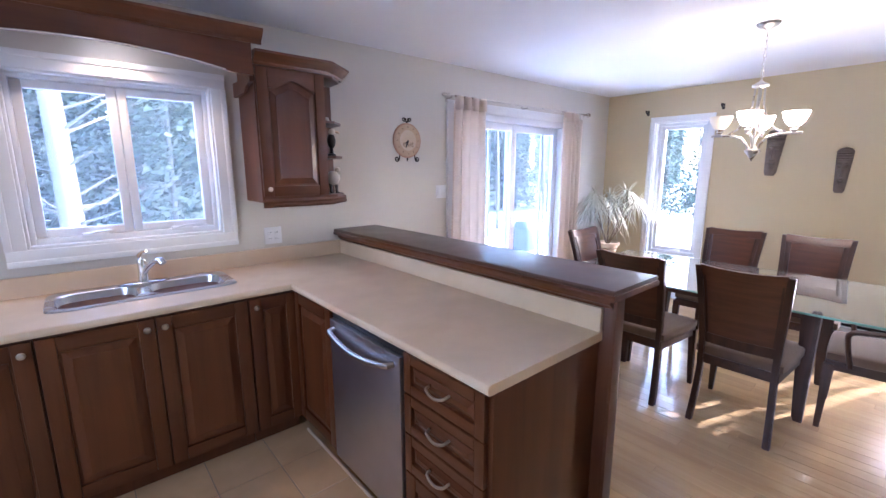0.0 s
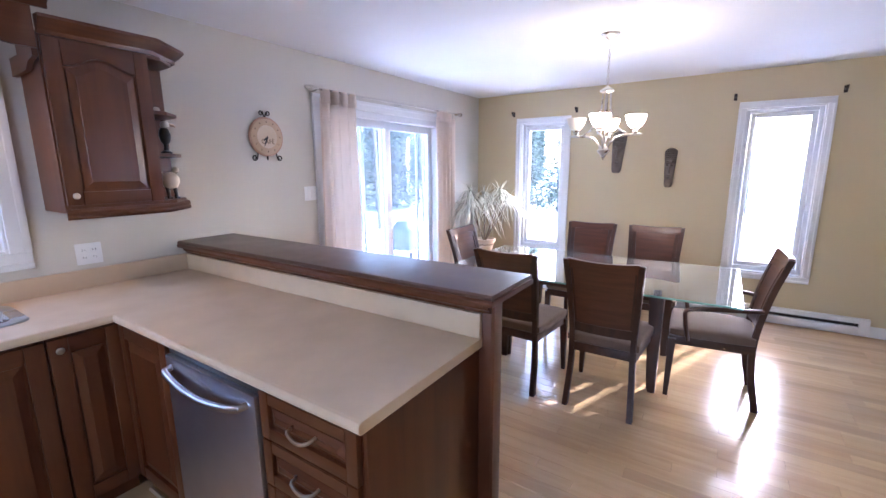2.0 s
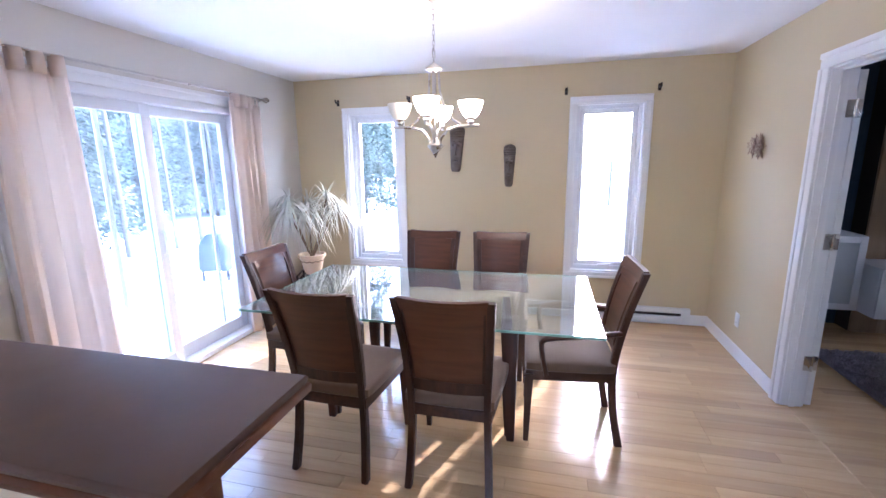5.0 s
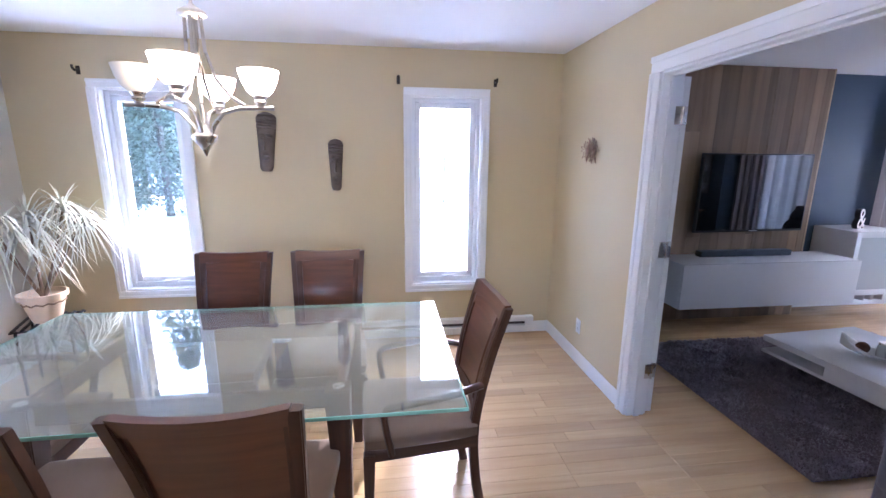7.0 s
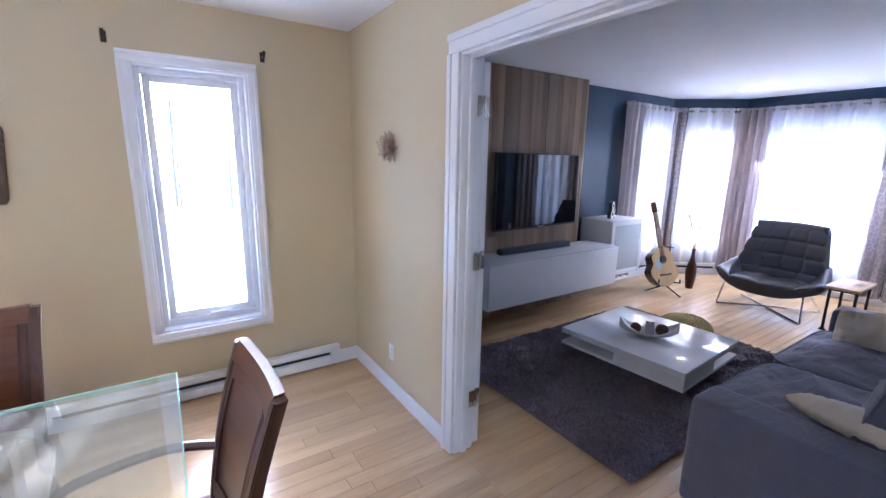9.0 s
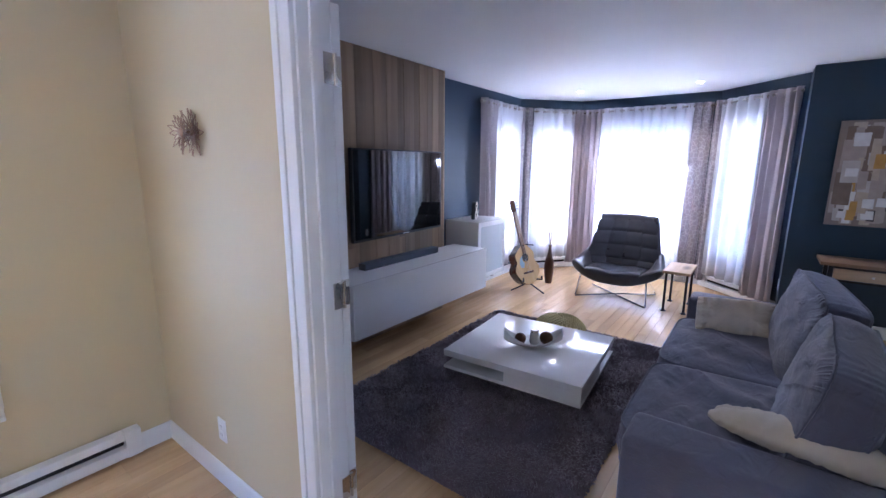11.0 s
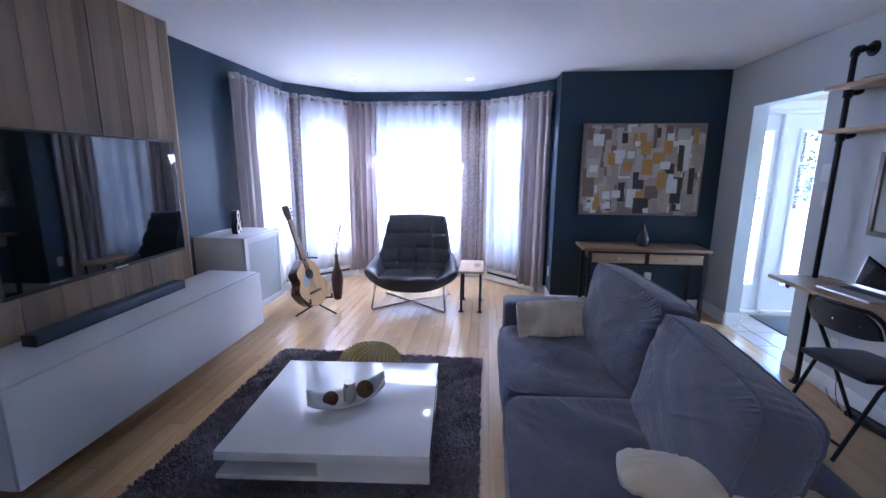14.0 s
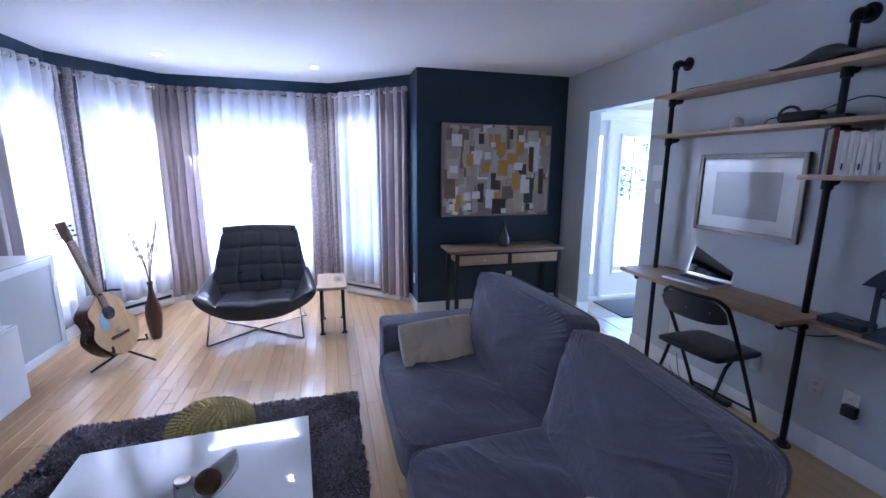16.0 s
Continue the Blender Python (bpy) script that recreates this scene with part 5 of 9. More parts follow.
for s in (-1, 1):
    bm = bmesh.new()
    tube(bm, [(0, -0.012, 0.134), (s * 0.012, -0.012, 0.165)] + curl(s * 0.028, 0.168, 0.018, s, 2.6, 1.2), 0.0045, 7)
    part("top_scroll", bm, M_BROWN_IRON, clk)
    bm = bmesh.new()
    tube(bm, [(s * 0.075, -0.012, -0.112), (s * 0.08, -0.012, -0.145)] + curl(s * 0.102, -0.148, 0.022, s, 3.1, 1.2), 0.0045, 7)
    part("foot_scroll", bm, M_BROWN_IRON, clk)
bm = bmesh.new()
tube(bm, [(0, -0.012, -0.13), (0, -0.012, -0.165)], [0.007, 0.004], 7)
part("pendant", bm, M_BROWN_IRON, clk)
for k in range(12):
    a = k * math.pi / 6
    bm = bmesh.new()
    r = 0.105
    box(bm, (-0.0025, -0.0285, -0.006), (0.0025, -0.0265, 0.006))
    t = part("hour_mark", bm, M_STEM, clk)
    t.matrix_basis = pose(r * math.sin(a), 0, r * math.cos(a), 0, math.degrees(a), 0)
for nm, L, ang in (("hour_pointer", 0.052, -130), ("minute_pointer", 0.075, -155)):
    bm = bmesh.new()
    prism(bm, [(-0.005, 0), (0.005, 0), (0.006, L * 0.6), (0, L), (-0.006, L * 0.6)], "y", -0.034, -0.032)
    t = part(nm, bm, M_BLACK, clk)
    t.matrix_basis = pose(0, 0, 0, 0, ang, 0)


def lettering(body, size, mat, parent, m, name="lettering", extrude=0.001):
    cu = bpy.data.curves.new(name, "FONT")
    cu.body, cu.size, cu.extrude, cu.align_x, cu.align_y = body, size, extrude, "CENTER", "CENTER"
    tmp = new("tmp_text", cu)
    me = bpy.data.meshes.new_from_object(tmp)
    bpy.data.objects.remove(tmp)
    me.materials.clear()
    me.materials.append(mat)
    ob = new(name, me)
    ob.parent = parent
    ob.matrix_basis = m
    return ob


lettering("CAFÉ", 0.046, M_STEM, clk, pose(0.0, -0.031, -0.035, 90, 0, 0))

# ---- dining room ----
def curtain(name, label, line, z0, z1, mat, folds, amp, group="", tabs=None, flare=0.0, seed=0.0, grommets=False, thick=0.002):
    """A hanging curtain along a floor line (two points), in soft folds."""
    top = thing(name, label, "curtain", group)
    a, b = Vector((*line[0], 0)), Vector((*line[1], 0))
    t = (b - a).normalized()
    nn = Vector((-t.y, t.x, 0))
    L = (b - a).length
    mid = (a + b) / 2
    def pt(u, v):
        z = z0 + (z1 - z0) * v
        spread = 1 + flare * (1 - v)
        s = (u - 0.5) * L * spread
        ph = 2 * math.pi * folds * u
        wob = noise.noise(Vector((u * folds * 0.7 + seed, v * 1.3, seed)))
        am = amp * (0.55 + 0.45 * (1 - v) + 0.3 * wob)
        if grommets and v > 0.9:
            am = amp * 1.0
        off = am * math.sin(ph + 0.9 * wob * (1 - v)) + 0.25 * am * math.sin(2.3 * ph + seed)
        return mid + t * (s + 0.3 * am * math.cos(ph)) + nn * off + Vector((0, 0, z + 0.008 * wob))
    bm = bmesh.new()
    grid(bm, pt, int(folds * 10), 26)
    ob = part("cloth", bm, mat, top)
    sol = ob.modifiers.new("thickness", "SOLIDIFY")
    sol.thickness = thick
    if tabs:
        for k in range(tabs):
            u = (k + 0.25) / tabs
            p = pt(u, 1.0)
            q = pt(min(u + 0.09, 1), 1.0)
            bm = bmesh.new()
            w = (q - p)
            w.z = 0
            w = w.normalized() * 0.055
            rr = 0.018
            loop = [(-0.016, -0.09), (-0.016, 0.0), (-0.012, 0.014), (0, 0.02), (0.012, 0.014), (0.016, 0.0), (0.016, -0.09)]
            base = a + t * ((p - a).dot(t))
            r0 = [bm.verts.new(base + nn * y + Vector((0, 0, z1 + 0.045 + zz))) for y, zz in loop]
            r1 = [bm.verts.new(base + w + nn * y + Vector((0, 0, z1 + 0.045 + zz))) for y, zz in loop]
            for i in range(len(loop) - 1):
                bm.faces.new((r0[i], r0[i + 1], r1[i + 1], r1[i]))
            tb = part("tab", bm, mat, top)
            tb.modifiers.new("thickness", "SOLIDIFY").thickness = 0.002
    return top


rod = thing("curtain_rod", "slim brushed steel curtain rod with twisted cage ends", "curtain rod")
bm = bmesh.new()
tube(bm, [(2.60, 3.168, 2.165), (4.74, 3.168, 2.165)], 0.008, 10)
part("rod", bm, M_NICKEL, rod)
for x, s in ((2.60, -1), (4.74, 1)):
    bm = bmesh.new()
    for k in range(5):
        a = k * 2 * math.pi / 5
        tube(bm, [(x + s * 0.10 * t, 3.168 + 0.024 * math.sin(math.pi * t) * math.cos(a + 2 * t), 2.165 + 0.024 * math.sin(math.pi * t) * math.sin(a + 2 * t)) for t in (0, 0.2, 0.4, 0.6, 0.8, 1.0)], 0.004, 6)
    part("finial", bm, M_NICKEL, rod)
for x in (2.62, 3.66, 4.72):
    bm = bmesh.new()
    tube(bm, [(x, 3.168, 2.155), (x, 3.20, 2.148), (x, 3.249, 2.15)], 0.006, 8)
    box(bm, (x - 0.012, 3.243, 2.12), (x + 0.012, 3.2495, 2.18), 0.002)
    part("bracket", bm, M_NICKEL, rod)
curtain("tab_curtain", "peach linen tab-top curtain hanging by the patio door", ((2.64, 3.168), (3.03, 3.168)), 0.03, 2.10, M_PEACH, 4.0, 0.030, "peach curtains", tabs=4, flare=0.22, seed=2.0)
curtain("tab_curtain", "peach linen tab-top curtain hanging by the patio door", ((4.30, 3.168), (4.70, 3.168)), 0.03, 2.10, M_PEACH, 4.5, 0.030, "peach curtains", tabs=4, flare=0.0, seed=5.0)

# patio door
pd = thing("patio_door", "white vinyl sliding patio door with two glass panels", "door")
x0, x1, zt = SL[0], SL[1], SL[3]
bm = bmesh.new()
for a, b in (((x0, NORTH, 0), (x0 + 0.05, NORTH + 0.15, zt)), ((x1 - 0.05, NORTH, 0), (x1, NORTH + 0.15, zt)), ((x0 + 0.05, NORTH, zt - 0.06), (x1 - 0.05, NORTH + 0.15, zt)), ((x0 + 0.05, NORTH - 0.01, 0.0), (x1 - 0.05, NORTH + 0.15, 0.045))):
    box(bm, a, b, 0.004)
part("door_frame", bm, M_PVC, pd)
for nm, a, b, y in (("sliding_panel", x0 + 0.05, 3.64, NORTH + 0.045), ("fixed_panel", 3.56, x1 - 0.05, NORTH + 0.095)):
    bm = bmesh.new()
    q = 0.075
    for p, r in (((a, y, 0.046), (a + q, y + 0.04, zt - 0.06)), ((b - q, y, 0.046), (b, y + 0.04, zt - 0.06)), ((a + q, y, zt - 0.06 - q), (b - q, y + 0.04, zt - 0.06)), ((a + q, y, 0.046), (b - q, y + 0.04, 0.046 + 0.11))):
        box(bm, p, r, 0.005)
    pn = part(nm, bm, M_PVC, pd)
    bm = bmesh.new()
    box(bm, (a + q - 0.004, y + 0.016, 0.15), (b - q + 0.004, y + 0.024, zt - 0.06 - q + 0.004))
    g = part("pane", bm, M_HAZE, pn, smooth=False)
    g.visible_shadow = False
bm = bmesh.new()
box(bm, (3.30, NORTH + 0.128, 0.05), (3.335, NORTH + 0.142, 1.99), 0.003)
box(bm, (4.19, NORTH + 0.137, 0.05), (4.225, NORTH + 0.149, 1.99), 0.003)
part("screen_stile", bm, M_PVC, pd)
bm = bmesh.new()
tube(bm, [(3.60, NORTH + 0.044, 1.10), (3.60, NORTH + 0.015, 1.09), (3.60, NORTH + 0.015, 0.93), (3.60, NORTH + 0.044, 0.92)], 0.009, 8)
part("door_handle", bm, M_PVC, pd)

# deck, railing and covered grill outside
deck = thing("deck", "snow-covered wooden deck outside the patio door", "deck")
for k in range(16):
    bm = bmesh.new()
    box(bm, (1.9, 3.47 + k * 0.15, -0.14), (7.6, 3.60 + k * 0.15, -0.10), 0.004)
    part("deck_board", bm, M_DECK, deck)
bm = bmesh.new()
grid(bm, lambda u, v: (1.9 + 5.7 * u, 3.47 + 2.4 * v, -0.03 + 0.05 * noise.noise(Vector((u * 6, v * 3, 1)))), 30, 14)
part("snow_cover", bm, M_SNOW, deck)
bm = bmesh.new()
for x in (1.95, 7.55):
    for y in (3.6, 5.8):
        box(bm, (x - 0.05, y - 0.05, -1.0), (x + 0.05, y + 0.05, -0.14))
part("footing", bm, M_BARKD, deck)
grill = thing("patio_grill", "barbecue under a dark blue-grey cover on the deck", "barbecue", at=pose(6.28, 5.15, -0.10, 0, 0, 12))
bm = bmesh.new()
def cover(u, v):
    a = 2 * math.pi * u
    p = 3.2
    c, s = math.cos(a), math.sin(a)
    w = 0.36 + 0.04 * (1 - v) - 0.08 * max(0, v - 0.75) / 0.25
    d = 0.24 + 0.03 * (1 - v) - 0.10 * max(0, v - 0.75) / 0.25
    k = 1 + 0.03 * math.sin(9 * a) * (1 - v)
    return (w * k * math.copysign(abs(c) ** (2 / p), c), d * k * math.copysign(abs(s) ** (2 / p), s), 0.22 + 0.50 * v)
grid(bm, cover, 40, 10)
bmesh.ops.remove_doubles(bm, verts=bm.verts, dist=1e-4)
top_ring = [v for v in bm.verts if v.co.z > 0.7199]
top_ring.sort(key=lambda v: math.atan2(v.co.y, v.co.x))
bm.faces.new(top_ring)
part("cover", bm, M_COVER, grill)
for x, y in ((-0.3, -0.18), (0.3, -0.18), (-0.3, 0.18), (0.3, 0.18)):
    bm = bmesh.new()
    tube(bm, [(x, y, 0.0), (x, y, 0.3)], 0.018, 8)
    part("leg", bm, M_IRON, grill)


# dining table
table = thing("dining_table", "rectangular glass-topped dining table on a dark wood base", "table")
TX0, TX1, TY0, TY1 = 3.08, 4.20, 0.25, 2.26
bm = bmesh.new()
box(bm, (TX0 + 0.004, TY0 + 0.004, 0.739), (TX1 - 0.004, TY1 - 0.004, 0.751))
g = part("glass_top", bm, M_TABLE_GLASS, table, "clear glass top", smooth=False)
g.visible_shadow = False
bm = bmesh.new()
for a, b in (((TX0, TY0, 0.739), (TX1, TY0 + 0.004, 0.751)), ((TX0, TY1 - 0.004, 0.739), (TX1, TY1, 0.751)), ((TX0, TY0 + 0.004, 0.739), (TX0 + 0.004, TY1 - 0.004, 0.751)), ((TX1 - 0.004, TY0 + 0.004, 0.739), (TX1, TY1 - 0.004, 0.751))):
    box(bm, a, b)
part("glass_edge", bm, M_GREEN_EDGE, table, "green polished glass edge", smooth=False)
LX0, LX1, LY0, LY1 = 3.27, 4.01, 0.68, 1.84
for x in (LX0, LX1):
    for y in (LY0, LY1):
        bm = bmesh.new()
        sx = 1 if x == LX0 else -1
        sy = 1 if y == LY0 else -1
        w0, w1 = 0.045, 0.085
        lo = [(x, y, 0), (x + sx * w0, y, 0), (x + sx * w0, y + sy * w0, 0), (x, y + sy * w0, 0)]
        hi = [(x - sx * 0.01, y - sy * 0.01, 0.735), (x + sx * w1, y - sy * 0.01, 0.735), (x + sx * w1, y + sy * w1, 0.735), (x - sx * 0.01, y + sy * w1, 0.735)]
        va, vb = [bm.verts.new(p) for p in lo], [bm.verts.new(p) for p in hi]
        fs = [bm.faces.new((va[i], va[(i + 1) % 4], vb[(i + 1) % 4], vb[i])) for i in range(4)] + [bm.faces.new(va), bm.faces.new(vb)]
        bmesh.ops.recalc_face_normals(bm, faces=fs)
        bmesh.ops.bevel(bm, geom=list(bm.edges), offset=0.004, segments=2, affect="EDGES")
        part("leg", bm, M_DARKWOOD, table)
for a, b, m in (((LX0 + 0.02, LY0 + 0.06, 0.655), (LX0 + 0.045, LY1 - 0.06, 0.733), M_DARKWOODX), ((LX1 - 0.045, LY0 + 0.06, 0.655), (LX1 - 0.02, LY1 - 0.06, 0.733), M_DARKWOODX), ((LX0 + 0.06, LY0 + 0.02, 0.655), (LX1 - 0.06, LY0 + 0.045, 0.733), M_CABX), ((LX0 + 0.06, LY1 - 0.045, 0.655), (LX1 - 0.06, LY1 - 0.02, 0.733), M_CABX)):
    bm = bmesh.new()
    box(bm, a, b, 0.003)
    part("apron", bm, m, table)
for x in (LX0 + 0.035, LX1 - 0.035):
    for y in (LY0 + 0.035, LY1 - 0.035):
        bm = bmesh.new()
        lathe(bm, [(0.022, 0.735), (0.022, 0.7388)], (x, y, 0), 16)
        part("glass_pad", bm, M_NICKEL, table)


def dining_chair(arms, at, label, group="chairs round the dining table"):
    """A dining chair facing +y, its back at -y; the origin is on the floor under the seat's middle."""
    ch = thing("dining_armchair" if arms else "dining_chair", label, "chair", group, at)
    # back legs run up into the back posts
    for s in (-1, 1):
        bm = bmesh.new()
        pts = smooth_line([(s * 0.200, -0.262, 0.0), (s * 0.190, -0.222, 0.22), (s * 0.184, -0.213, 0.46), (s * 0.198, -0.262, 0.75), (s * 0.214, -0.335, 1.0)], 5)
        rings = []
        for i, p in enumerate(pts):
            w, d = 0.017, 0.021 - 0.004 * i / len(pts)
            rings.append([bm.verts.new((p.x + a * w, p.y + b * d, p.z)) for a, b in ((-1, -1), (1, -1), (1, 1), (-1, 1))])
        for a, b in zip(rings, rings[1:]):
            for j in range(4):
                bm.faces.new((a[j], a[(j + 1) % 4], b[(j + 1) % 4], b[j]))
        bm.faces.new(rings[0][::-1]); bm.faces.new(rings[-1])
        bmesh.ops.recalc_face_normals(bm, faces=bm.faces)
        bmesh.ops.bevel(bm, geom=[e for e in bm.edges if abs((e.verts[0].co - e.verts[1].co).normalized().z) > 0.7], offset=0.004, segments=2, affect="EDGES")
        part("back_leg", bm, M_DARKWOOD, ch)
        bm = bmesh.new()
        lo = [(s * 0.235 + a * 0.014, 0.245 + b * 0.014, 0) for a, b in ((-1, -1), (1, -1), (1, 1), (-1, 1))]
        hi = [(s * 0.225 + a * 0.024, 0.235 + b * 0.024, 0.415) for a, b in ((-1, -1), (1, -1), (1, 1), (-1, 1))]
        va, vb = [bm.verts.new(p) for p in lo], [bm.verts.new(p) for p in hi]
        for j in range(4):
            bm.faces.new((va[j], va[(j + 1) % 4], vb[(j + 1) % 4], vb[j]))
        bm.faces.new(va[::-1]); bm.faces.new(vb)
        bmesh.ops.recalc_face_normals(bm, faces=bm.faces)
        bmesh.ops.bevel(bm, geom=list(bm.edges), offset=0.003, segments=2, affect="EDGES")
        part("front_leg", bm, M_DARKWOOD, ch)
    def back_y(z):
        t = max(0, (z - 0.46) / 0.54)
        return -0.213 - 0.022 * t - 0.10 * t * t
    def slab(name, x0, x1, z0, z1, t, bow, mat=M_DARKWOOD, off=0.0):
        bm = bmesh.new()
        def f(sgn):
            def g(u, v):
                q = 2 * u - 1
                x, z = x0 + (x1 - x0) * u, z0 + (z1 - z0) * v
                x *= 0.925 + 0.155 * max(0, (z - 0.46) / 0.54) ** 1.2
                if name == "top_rail" and v > 0.5:
                    z += 0.012 * q * q - 0.004
                return (x, back_y(z) - bow * (1 - q * q) + off + sgn * t / 2, z)
            return g
        nu, nv = 8, 5
        A = [[bm.verts.new(f(1)(i / nu, j / nv)) for j in range(nv + 1)] for i in range(nu + 1)]
        B = [[bm.verts.new(f(-1)(i / nu, j / nv)) for j in range(nv + 1)] for i in range(nu + 1)]
        for i in range(nu):
            for j in range(nv):
                bm.faces.new((A[i][j], A[i][j + 1], A[i + 1][j + 1], A[i + 1][j]))
                bm.faces.new((B[i][j], B[i + 1][j], B[i + 1][j + 1], B[i][j + 1]))
            for j in (0, nv):
                bm.faces.new((A[i][j], A[i + 1][j], B[i + 1][j], B[i][j]))
        for j in range(nv):
            for i in (0, nu):
                bm.faces.new((A[i][j], A[i][j + 1], B[i][j + 1], B[i][j]))
        bmesh.ops.recalc_face_normals(bm, faces=bm.faces)
        return part(name, bm, mat, ch)
    slab("backrest", -0.183, 0.183, 0.575, 0.948, 0.014, 0.020, M_CHAIRBACK)
    slab("top_rail", -0.188, 0.188, 0.945, 1.0, 0.028, 0.020, M_CHAIRBACK)
    slab("lower_rail", -0.184, 0.184, 0.515, 0.575, 0.024, 0.018, M_DARKWOOD)
    # the frame stands proud of the panel on the seat side
    for x0, x1 in ((-0.1825, -0.152), (0.152, 0.1825)):
        slab("stile", x0, x1, 0.5755, 0.9445, 0.016, 0.004, M_DARKWOOD, 0.002)
    slab("inner_rail", -0.1515, 0.1515, 0.905, 0.9445, 0.016, 0.020, M_CHAIRBACK, 0.002)
    bm = bmesh.new()
    prism(bm, [(-0.205, -0.225), (-0.235, 0.255), (0.235, 0.255), (0.205, -0.225)], "z", 0.375, 0.432, bevel=0.004)
    part("seat_frame", bm, M_DARKWOODX, ch)
    bm = bmesh.new()
    cushion(bm, (0.50, 0.49, 0.085), pose(0, 0.015, 0.462), 0.45, 14, wrinkle=0.003, seed=at.translation.x * 3)
    for v in bm.verts:
        k = 0.90 + 0.1 * (v.co.y + 0.23) / 0.48
        v.co.x *= k
    part("seat", bm, M_SEAT, ch, "taupe suede seat pad")
    if arms:
        for s in (-1, 1):
            bm = bmesh.new()
            pts = smooth_line([(s * 0.205, -0.235, 0.665), (s * 0.262, -0.10, 0.668), (s * 0.275, 0.08, 0.652), (s * 0.268, 0.165, 0.628), (s * 0.262, 0.170, 0.56), (s * 0.25, 0.145, 0.42)], 5)
            tube(bm, pts, [0.019] * len(pts), 10, flat=0.75)
            part("arm", bm, M_DARKWOOD, ch)
    return ch


CH = "dark-stained wooden dining chair with taupe suede seat"
first = dining_chair(False, pose(3.085, 0.960, 0, 0, 0, -90), CH)
for x, y, r in ((3.07, 1.570, -92), (4.19, 1.47, 90), (4.20, 0.895, 91)):
    copy_thing(first, pose(x, y, 0, 0, 0, r))
arm1 = dining_chair(True, pose(3.56, 0.385, 0, 0, 0, 3), "dark-stained wooden dining armchair at the table's end")
copy_thing(arm1, pose(3.58, 2.09, 0, 0, 0, 180))

# chandelier
LX, LYC = 3.47, 1.165
ch = thing("chandelier", "brushed nickel four-arm chandelier, three glass shades lit", "chandelier", at=pose(LX, LYC, 0))
bm = bmesh.new()
lathe(bm, [(0.065, 2.439), (0.064, 2.43), (0.05, 2.415), (0.022, 2.405), (0.01, 2.395), (0.004, 2.39)], (0, 0, 0), 28)
part("canopy", bm, M_NICKEL, ch)
bm = bmesh.new()
z = 2.39
k = 0
while z > 2.17:
    a = (k % 2) * math.pi / 2
    tube(bm, [(0.007 * math.cos(t) * math.cos(a), 0.007 * math.cos(t) * math.sin(a), z - 0.014 + 0.017 * math.sin(t)) for t in (j * math.pi / 5 for j in range(10))], 0.0018, 5, closed=True)
    z -= 0.0255
    k += 1
part("chain", bm, M_NICKEL, ch)
bm = bmesh.new()
tube(bm, [(0.026 * math.cos(t), 0, 2.145 + 0.026 * math.sin(t)) for t in (j * math.pi / 8 for j in range(16))], 0.003, 6, closed=True)
lathe(bm, [(0.004, 2.12), (0.006, 2.10), (0.016, 2.09), (0.045, 2.072), (0.047, 2.062), (0.03, 2.055), (0.01, 2.05)], (0, 0, 0), 24)
part("crown_hub", bm, M_NICKEL, ch)
bm = bmesh.new()
tube(bm, [(0, 0, 2.06), (0, 0, 1.66)], 0.007, 10)
part("stem", bm, M_NICKEL, ch)
bm = bmesh.new()
lathe(bm, [(0.002, 1.592), (0.008, 1.605), (0.022, 1.63), (0.042, 1.652), (0.045, 1.662), (0.028, 1.675), (0.01, 1.70)], (0, 0, 0), 24)
part("bottom_finial", bm, M_NICKEL, ch)
for k in range(4):
    a = k * math.pi / 2 + radians(3)
    c, s = math.cos(a), math.sin(a)
    bm = bmesh.new()
    tube(bm, [(c * r, s * r, zz) for r, zz in ((0.02, 1.66), (0.035, 1.70), (0.07, 1.745), (0.13, 1.762), (0.19, 1.765), (0.245, 1.765))], [0.008, 0.008, 0.008, 0.0085, 0.0085, 0.0075], 8)
    arm = part("arm", bm, M_NICKEL, ch)
    bm = bmesh.new()
    tube(bm, [(c * r, s * r, zz) for r, zz in ((0.025, 2.06), (0.03, 1.95), (0.055, 1.86), (0.10, 1.80), (0.145, 1.772))], 0.006, 8)
    part("strut", bm, M_NICKEL, ch)
    bm = bmesh.new()
    lathe(bm, [(0.012, 1.768), (0.016, 1.78), (0.022, 1.785), (0.018, 1.792), (0.028, 1.81), (0.024, 1.812)], (c * 0.20, s * 0.20, 0), 16)
    part("lamp_cup", bm, M_NICKEL, arm)
    bm = bmesh.new()
    lathe(bm, [(0.026, 1.806), (0.045, 1.825), (0.060, 1.855), (0.069, 1.892), (0.0665, 1.892), (0.057, 1.858), (0.042, 1.83), (0.024, 1.812)], (c * 0.20, s * 0.20, 0), 24)
    part("shade", bm, M_SHADE_OFF if k == 1 else M_SHADE_ON, arm, "unlit cream glass shade" if k == 1 else "glowing white glass shade")


